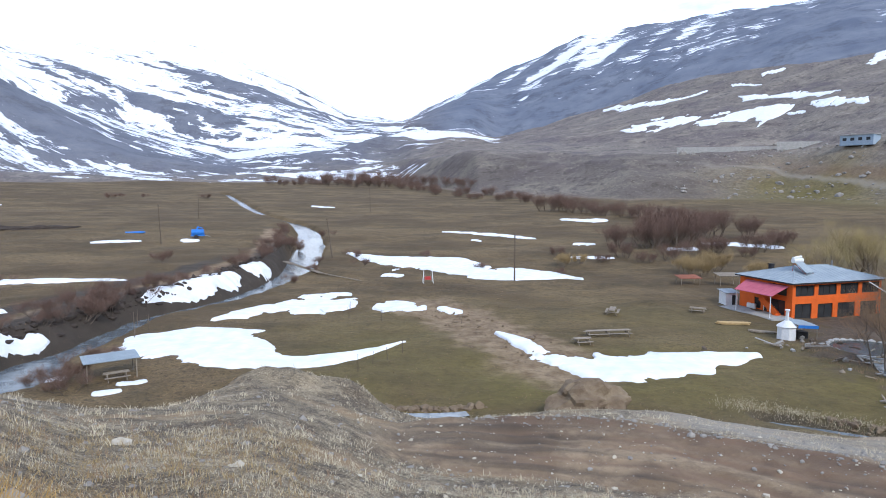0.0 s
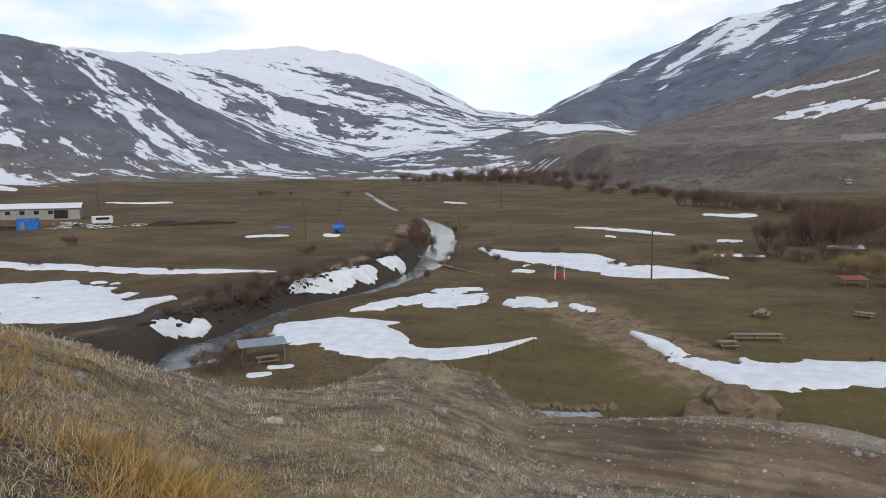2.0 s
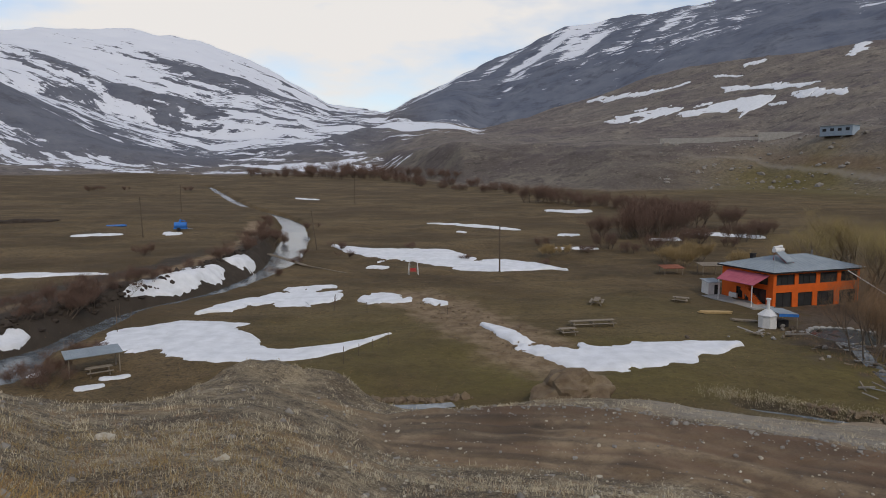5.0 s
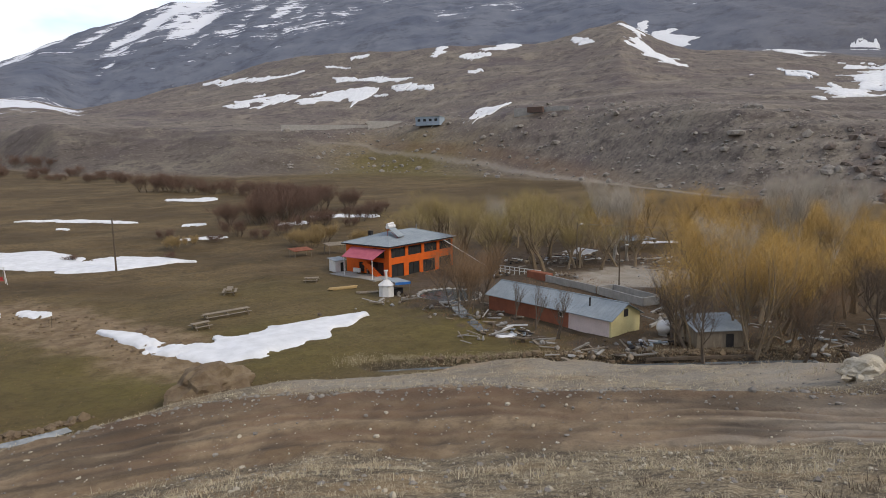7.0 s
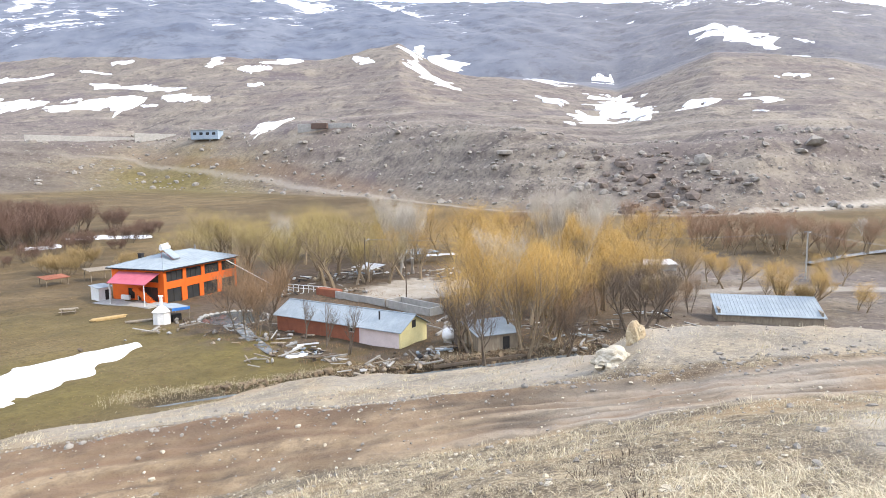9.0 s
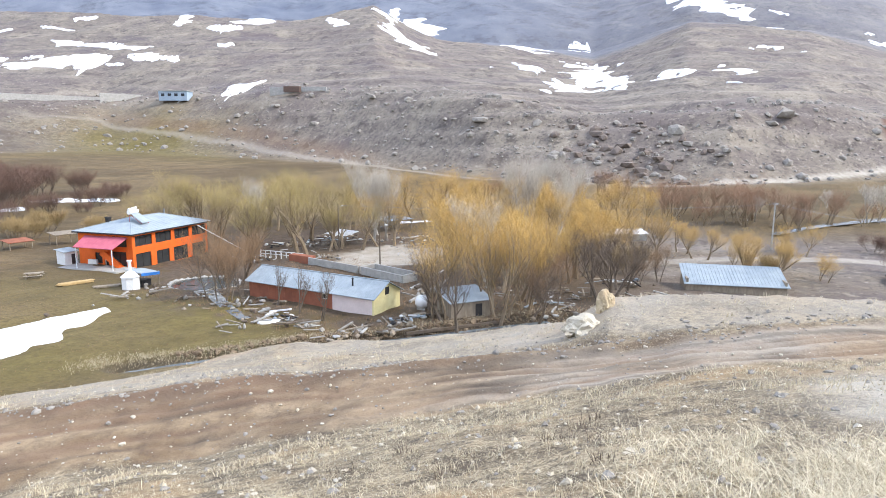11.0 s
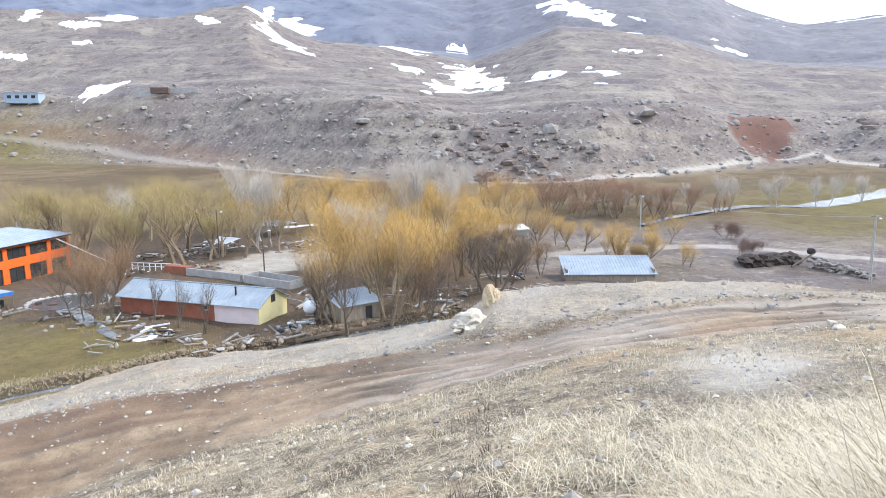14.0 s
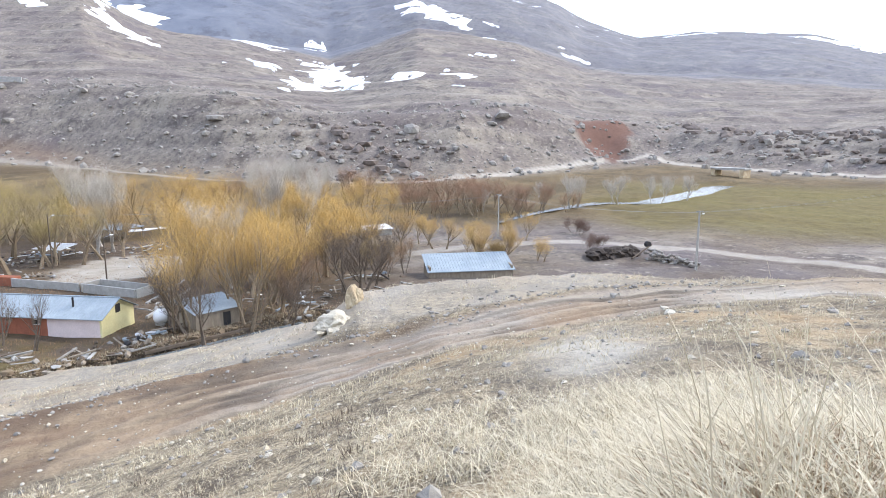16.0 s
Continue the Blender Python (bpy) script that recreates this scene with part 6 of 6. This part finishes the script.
def farm():
    t = thing("farm_barn", -176, 182, 35, "low pale farm barn with a wide grey roof", "barn")
    bm = B()
    box(bm, (24, 9, 4.4), (0, 0, 1.4))
    part("wall", bm, CONCRETE, t)
    bm = B()
    slab(bm, [(-12.6, -5, 3.6), (12.6, -5, 3.6), (12.6, 0, 5.2), (-12.6, 0, 5.2)], 0.15)
    slab(bm, [(-12.6, 5, 3.6), (-12.6, 0, 5.2), (12.6, 0, 5.2), (12.6, 5, 3.6)], 0.15)
    part("roof", bm, WHITE, t)
    for k in range(5):
        bm = B()
        box(bm, (1.4, 0.1, 1.2), (-8.5 + k * 4.0, -4.53, 2.2))
        part("window", bm, GLASS, t)
    # gateway shade painted as a near-black panel on the closed wall
    bm = B()
    box(bm, (4, 0.1, 2.8), (6.5, -4.56, 1.5))
    part("gate", bm, DARK, t, "near-black panel painting the shade inside an open gateway")
    u = thing("blue_cabin", -150, 150.5, 40, "small bright blue sheet cabin", "cabin")
    bm = B()
    box(bm, (5.2, 3.5, 3.4), (0, 0, 1.5), edge=0.05)
    part("wall", bm, BLUE, u)
    bm = B()
    box(bm, (1.0, 0.08, 2.2), (-1.2, -1.79, 1.1))
    part("door", bm, METAL, u)
    v = thing("tarpaulin_heap", -177, 158.5, 30, "heap covered by a blue tarpaulin", "tarpaulin", lift=-0.2)
    bm = B()
    lump(bm, (5.2, 3.0, 2.4), (0, 0, 0.6), 4, 3, 0.2)
    part("tarpaulin", bm, BLUE, v)
    c = thing("camper_van", -139, 166, 45, "white camper van parked by the farm", "van")
    bm = B()
    box(bm, (5.6, 2.3, 2.3), (0, 0, 1.7), edge=0.2)
    part("body", bm, WHITE, c)
    for x in (-1.7, 1.7):
        for s in (-1, 1):
            bm = B()
            rod(bm, (x, s * 1.2, 0.4), (x, s * 0.95, 0.4), 0.4, seg=12)
            part("wheel", bm, DARK, c)
    bm = B()
    box(bm, (3.6, 0.06, 0.7), (0, -1.16, 2.1))
    part("side_window", bm, GLASS, c)
    for i, (x, y) in enumerate(((-143, 155), (-146, 160), (-150, 165), (-137, 161), (-128, 168), (-133, 158))):
        scrap(x, y, 26, 2.2, 300 + i, "untidy farm clutter of boards and sheets", [TIMBER, WHITE, CONCRETE], 1.8)
    for i, (x, y, s) in enumerate(((-165, 147, 2.2), (-158, 146, 2.0), (-120, 170, 2.0), (-110, 176, 1.6))):
        h = thing("earth_heap", x, y, 40, "dark bank of dug earth on the meadow", "earth heap", lift=-0.3)
        bm = B()
        lump(bm, (7, 1.6, s * 0.7), (0, 0, 0.2), i + 31, 3, 0.3)
        part("heap", bm, SOIL, h)


farm()


def bluff_house():
    t = thing("blue_block_house", 228, 352, -58, "flat grey-blue block house on the terrace above the valley", "house")
    bm = B()
    box(bm, (17, 8, 5.5), (0, 0, 2.0))
    part("wall", bm, plain("grey_blue_wall", (0.27, 0.35, 0.43), (0.33, 0.40, 0.47), 0.3), t)
    bm = B()
    box(bm, (18, 9, 0.4), (0, 0, 4.9))
    part("roof", bm, CONCRETE, t)
    for k in range(4):
        bm = B()
        box(bm, (2, 0.1, 1.6), (-6 + k * 4, -4.03, 2.6))
        part("window", bm, GLASS, t)
    for i, (x, y, L, h, a) in enumerate(((190, 421, 70, 3.0, -12), (226, 408, 26, 4.2, -12), (249, 270, 32, 2.6, -62), (236, 372, 10, 3.5, -40))):
        w = thing("retaining_wall", x, y, a, "long pale concrete wall on the terrace", "wall")
        bm = B()
        box(bm, (L, 1.0, h + 2), (0, 0, h / 2 - 1), (0, 0, 0), 0.05)
        part("wall", bm, CONCRETE, w)
    c = thing("cargo_container", 247, 271, -62, "rust-brown container standing by the concrete wall", "container")
    bm = B()
    box(bm, (9, 3, 3.0), (0, -2.5, 2.2), edge=0.05)
    part("body", bm, plain("rust_brown_steel", (0.10, 0.07, 0.06), (0.14, 0.09, 0.07), 1.0, 0.8), c)


bluff_house()


def road_bridge():
    t = thing("road_bridge", 236, -50, 52, "small concrete road bridge over the stream", "bridge")
    bm = B()
    box(bm, (12, 5, 0.7), (0, 0, 2.6), edge=0.04)
    part("deck", bm, CONCRETE, t)
    for s in (-1, 1):
        bm = B()
        box(bm, (1.4, 5, 4), (s * 5, 0, 0.8))
        part("abutment", bm, TAN, t)


road_bridge()
ribbon("water", SIDE[:7], [8, 9, 8, 5, 2.6, 2.2, 1.8], 0.25, WATER, "slow grey side stream through the meadow", "stream")
ribbon("water", BROOK[:6], [1.0, 1.1, 1.2, 1.2, 1.2, 1.0], 0.35, WATER, "narrow brook below the track", "brook")
ribbon("water", [(-4.5, 49.2), (-1.5, 48.6), (2.8, 49.6)], [0.8, 1.6, 0.9], 0.10, WATER, "small pool in the ditch", "pool")
ribbon("water", [(46.5, 66.5), (44.2, 62), (42.2, 57), (40.5, 52)], [1.4, 1.6, 1.3, 1.2], 0.12, WATER, "overflow running from the stone pond", "brook")

# ---- stones, rubble and grass: too many to count ----


def rock_shapes(n, seed):
    out = []
    for k in range(n):
        bm = B()
        lump(bm, (1, 1, 0.7), (0, 0, 0.15), seed + k, 1, 0.35)
        out.append((np.array([v.co[:] for v in bm.verts]), [[v.index for v in f.verts] for f in bm.faces]))
        bm.free()
    return out


SHAPES = rock_shapes(8, 77)


def scatter_rocks(name, xs, ys, sizes, material, label, seed):
    rnd = np.random.RandomState(seed)
    zs = land(xs, ys)
    verts, faces, base = [], [], 0
    for x, y, z, s in zip(xs, ys, zs, sizes):
        v, f = SHAPES[rnd.randint(len(SHAPES))]
        a = rnd.uniform(0, 6.28)
        sc = s * rnd.uniform(0.7, 1.3, 3)
        w = v * sc
        c, q = math.cos(a), math.sin(a)
        verts.append(np.stack([w[:, 0] * c - w[:, 1] * q + x, w[:, 0] * q + w[:, 1] * c + y, w[:, 2] + z], 1))
        faces += [[i + base for i in g] for g in f]
        base += len(v)
    return tagged(mesh_object(name, np.vstack(verts), faces, material), label, "stones", kind="stuff")


rs = np.random.RandomState(21)


def polar(n, a0, a1, d0, d1, power=1.0):
    a = np.radians(rs.uniform(a0, a1, n))
    d = d0 + (d1 - d0) * rs.uniform(0, 1, n) ** power
    return d * np.sin(a), d * np.cos(a)


x, y = polar(2600, -8, 115, 4, 30, 0.8)
scatter_rocks("pebbles", x, y, rs.gamma(1.2, 0.014, 2600) + 0.010, PALE, "loose pale pebbles on the slope and track", 1)
x, y = polar(1800, -60, 115, 3, 30, 0.8)
scatter_rocks("pebbles", x, y, rs.gamma(1.5, 0.018, 1800) + 0.010, STONE, "loose grey stones among the dry grass", 2)
a = np.radians(rs.uniform(2, 105, 900))
d = np.interp(np.degrees(a), [r[0] for r in OUTER], [r[1] for r in OUTER]) + rs.normal(0.8, 0.8, 900)
scatter_rocks("rubble", d * np.sin(a), d * np.cos(a), rs.gamma(1.4, 0.026, 900) + 0.015, STONE, "rubble along the track's outer edge", 3)
k = rs.uniform(0, 1, 260)
scatter_rocks("rubble", np.interp(k, [0, 0.5, 1], [-2, 5, 12]) + rs.normal(0, 2.0, 260), np.interp(k, [0, 0.5, 1], [94, 80, 62]) + rs.normal(0, 2.0, 260), rs.gamma(1.6, 0.06, 260) + 0.05, RUSTY, "clods and stones across the lawn bank", 6)
a = rs.uniform(20, 112, 1500)
f = np.interp(a, [r[0] for r in FOOT], [24.1 / (0.05 - r[1]) for r in FOOT])
d = f * rs.uniform(1.0, 1.34, 1500)
scatter_rocks("scree", d * np.sin(np.radians(a)), d * np.cos(np.radians(a)), rs.gamma(1.6, 0.36, 1500) + 0.2, STONE, "boulders strewn over the bluff", 4)
a = np.concatenate([rs.normal(71, 3.0, 120), rs.normal(107, 4.0, 220)])
f = np.interp(a, [r[0] for r in FOOT], [24.1 / (0.05 - r[1]) for r in FOOT])
d = f * np.concatenate([rs.uniform(1.0, 1.22, 120), rs.uniform(1.1, 1.35, 220)])
scatter_rocks("crag", d * np.sin(np.radians(a)), d * np.cos(np.radians(a)), rs.gamma(2.0, 0.5, 340) + 0.3, plain("dark_basalt", (0.13, 0.108, 0.096), (0.20, 0.16, 0.138), 0.5, 0.95), "dark basalt blocks breaking through the slope", 5)


def blades(name, xs, ys, length, width, material, label, seed, flat=0.5, clump=0):
    rnd = np.random.RandomState(seed)
    n = len(xs)
    zs = land(xs, ys)
    a = rnd.uniform(0, 2 * np.pi, n)
    t = np.abs(rnd.normal(0, flat, n))
    L = length * rnd.uniform(0.5, 1.3, n)
    dx, dy, dz = np.sin(t) * np.cos(a), np.sin(t) * np.sin(a), np.cos(t)
    b = rnd.uniform(0, 2 * np.pi, n)
    wx, wy = np.cos(b) * width, np.sin(b) * width
    p = np.stack([xs, ys, zs - 0.02], 1)
    e = np.stack([dx, dy, dz], 1)
    bend = np.stack([np.cos(a) * 0.25, np.sin(a) * 0.25, -0.12 * np.ones(n)], 1)
    w = np.stack([wx, wy, np.zeros(n)], 1)
    m = p + e * (L * 0.55)[:, None]
    q = p + (e + bend) * L[:, None]
    v = np.stack([p - w, p + w, m + w * 0.8, m - w * 0.8, q], 1).reshape(-1, 3)
    k = np.arange(n) * 5
    quads = np.stack([k, k + 1, k + 2, k + 3], 1).tolist()
    tris = np.stack([k + 3, k + 2, k + 4], 1).tolist()
    return tagged(mesh_object(name, v, quads + tris, material), label, "grass", kind="stuff")


def stalks(name, xs, ys, length, width, material, label, seed, flat=0.5, bow=0.4):
    """Long blades that arch over under their own weight, leaning down the slope."""
    rnd = np.random.RandomState(seed)
    n = len(xs)
    a, t = rnd.uniform(0, 2 * np.pi, n), np.abs(rnd.normal(0, flat, n))
    L = (length * rnd.uniform(0.45, 1.25, n))[:, None]
    p = np.stack([xs, ys, land(xs, ys) - 0.02], 1)
    e = np.stack([np.sin(t) * np.cos(a), np.sin(t) * np.sin(a), np.cos(t)], 1)
    c = bow * rnd.uniform(0.3, 1.2, n)
    fall = np.stack([np.cos(a) * c + 0.12, np.sin(a) * c + 0.08, -0.8 * c], 1)
    b = rnd.uniform(0, 2 * np.pi, n)
    w = np.stack([np.cos(b) * width, np.sin(b) * width, np.zeros(n)], 1)
    rows = []
    for k, wide in ((0.0, 1.0), (0.4, 0.9), (0.75, 0.65)):
        m = p + L * (e * k + fall * k * k)
        rows += [m - w * wide, m + w * wide]
    v = np.stack(rows + [p + L * (e + fall)], 1).reshape(-1, 3)
    k = np.arange(n) * 7
    faces = np.stack([k, k + 1, k + 3, k + 2], 1).tolist() + np.stack([k + 2, k + 3, k + 5, k + 4], 1).tolist() + np.stack([k + 4, k + 5, k + 6], 1).tolist()
    return tagged(mesh_object(name, v, faces, material), label, "grass", kind="stuff")


def tufts(n, per, a0, a1, d0, d1, spread, power, keep_off=True):
    x, y = polar(n, a0, a1, d0, d1, power)
    if keep_off:
        az, d = np.degrees(np.arctan2(x, y)), np.hypot(x, y)
        off = (d - by_bearing(INNER, az)) / np.maximum(by_bearing(OUTER, az) - by_bearing(INNER, az), 0.5)
        road = (off > -0.05) & (off < 1.15) & (az > -6)
        keep = ~road & (fbm(x, y, 2.5, 3, 71) > -0.4)
        x, y = x[keep], y[keep]
    x, y = np.repeat(x, per), np.repeat(y, per)
    return x + rs.normal(0, spread, len(x)), y + rs.normal(0, spread, len(y))


x, y = tufts(8200, 10, -62, 116, 1.9, 17, 0.05, 1.1)
blades("dry_grass", x, y, 0.11, 0.0035, TWIGS["straw"], "short bleached dry grass covering the slope", 1, 0.6)
x, y = tufts(3200, 10, -62, 116, 12, 45, 0.12, 1.0)
blades("dry_grass", x, y, 0.20, 0.008, TWIGS["straw"], "short bleached dry grass covering the slope", 2, 0.6)
x, y = tufts(900, 10, -62, 20, 2.2, 20, 0.07, 1.2)
blades("dry_grass", x, y, 0.16, 0.004, TWIGS["brown"], "dull brown dead stalks among the grass", 3, 0.6)
# the tall bleached grass close to the right, and the amber tussock close to the left
x, y = tufts(200, 26, 104, 121, 2.4, 4.6, 0.10, 1.0, False)
stalks("dead_grass", x, y, 0.30, 0.0040, TWIGS["brown"], "matted brown dead grass under the straw", 14, 0.9, 0.5)
x, y = tufts(330, 26, 90, 122, 2.2, 7.0, 0.11, 0.9, False)
stalks("tall_grass", x, y, 0.50, 0.0026, TWIGS["straw"], "tall bleached grass leaning on the slope", 4, 0.75, 0.8)
x, y = tufts(80, 26, 104, 122, 2.3, 4.6, 0.10, 0.9, False)
stalks("tall_grass", x, y, 0.74, 0.0030, TWIGS["straw"], "tall bleached grass leaning on the slope", 5, 0.55, 0.75)
x, y = tufts(10, 7, 103, 119, 2.6, 4.2, 0.07, 1.0, False)
stalks("seed_stalks", x, y, 1.0, 0.0042, TWIGS["straw"], "few high straw stalks with feathery tops", 15, 0.12, 0.22)
x, y = tufts(210, 22, 74, 106, 5.2, 9.0, 0.16, 1.0, False)
stalks("straw_drift", x, y, 0.26, 0.0042, TWIGS["straw"], "drifts of flattened pale straw on the slope", 16, 0.8, 0.6)
x, y = tufts(40, 34, -42, -30, 4.0, 5.8, 0.09, 1.0, False)
stalks("tall_grass", x, y, 0.50, 0.0034, TWIGS["amber"], "amber tussock of tall dry grass", 6, 0.35, 0.35)
x, y = tufts(60, 26, -62, -42, 5, 12, 0.09, 1.0, False)
stalks("tall_grass", x, y, 0.30, 0.0042, TWIGS["amber"], "amber tussock of tall dry grass", 7, 0.45, 0.35)
x, y = tufts(14, 40, 28, 80, 5, 11, 0.12, 1.0, False)
blades("dead_bush", x, y, 0.22, 0.005, TWIGS["dark"], "dark brown dead plant cushions", 8, 0.9)
x, y = polar(9000, -48, 62, 48, 135, 1.0)
x, y = np.repeat(x, 4) + rs.normal(0, 0.2, 36000), np.repeat(y, 4) + rs.normal(0, 0.2, 36000)
blades("meadow_tufts", x, y, 0.13, 0.02, TWIGS["thick"], "low dead tufts scattered over the brown meadow", 9, 0.8)
x, y = polar(4500, -48, 62, 48, 150, 1.0)
x, y = np.repeat(x, 4) + rs.normal(0, 0.25, 18000), np.repeat(y, 4) + rs.normal(0, 0.25, 18000)
blades("meadow_tufts", x, y, 0.13, 0.02, TWIGS["brown"], "low dead tufts scattered over the brown meadow", 10, 0.8)
x, y = tufts(2600, 9, -64, -12, 2.0, 16, 0.06, 1.0, False)
blades("dry_grass", x, y, 0.13, 0.004, TWIGS["reed"], "tawny dry grass on the near slope", 11, 0.6)
x, y = rs.uniform(40, 72, 2600), rs.uniform(26, 72, 2600)
keep = np.hypot(x, y) > 56
x, y = np.repeat(x[keep], 6), np.repeat(y[keep], 6)
x, y = x + rs.normal(0, 0.25, len(x)), y + rs.normal(0, 0.25, len(y))
blades("yard_weeds", x, y, 0.35, 0.012, TWIGS["brown"], "dead brown weeds round the sheds", 12, 0.5)
k = rs.uniform(0, 1, 700)
x, y = np.interp(k, [0, 0.4, 0.7, 1], [24, 38, 54, 68]), np.interp(k, [0, 0.4, 0.7, 1], [52, 44, 33, 22])
x, y = np.repeat(x, 14) + rs.normal(0, 0.9, 9800), np.repeat(y, 14) + rs.normal(0, 0.9, 9800)
blades("brook_grass", x, y, 0.24, 0.010, TWIGS["straw"], "pale dead grass along the brook", 13, 0.5)
k = rs.uniform(0, 1, 700)
q = [0, 0.2, 0.45, 0.7, 1]
x, y = np.interp(k, q, [30, 37.4, 44.4, 53.4, 67]), np.interp(k, q, [48.4, 43.8, 38.6, 32.6, 22])
scatter_rocks("bank_clods", x + rs.normal(0.3, 0.4, 700), y + rs.normal(0.5, 0.4, 700), rs.gamma(2.0, 0.05, 700) + 0.05, RUSTY, "dark clods of the undercut brook bank", 7)
k = rs.uniform(0, 1, 150)
x, y = np.interp(k, [0, 0.5, 1], [-4.6, -1.2, 3.4]), np.interp(k, [0, 0.5, 1], [50.6, 50.2, 51.0])
scatter_rocks("bank_clods", x + rs.normal(0, 0.2, 150), y + rs.normal(0, 0.25, 150), rs.gamma(2.0, 0.06, 150) + 0.08, RUSTY, "dark clods of the undercut ditch bank", 8)
k = rs.uniform(0, 1, 420)
x, y = np.interp(k, [0, 0.3, 0.6, 1], [-49, -46.5, -42, -38.5]), np.interp(k, [0, 0.3, 0.6, 1], [64, 84, 106, 134])
scatter_rocks("bank_clods", x + rs.normal(0, 0.7, 420), y + rs.normal(0, 0.7, 420), rs.gamma(2.0, 0.10, 420) + 0.08, SOIL, "dark clods of the eroded river bank", 9)
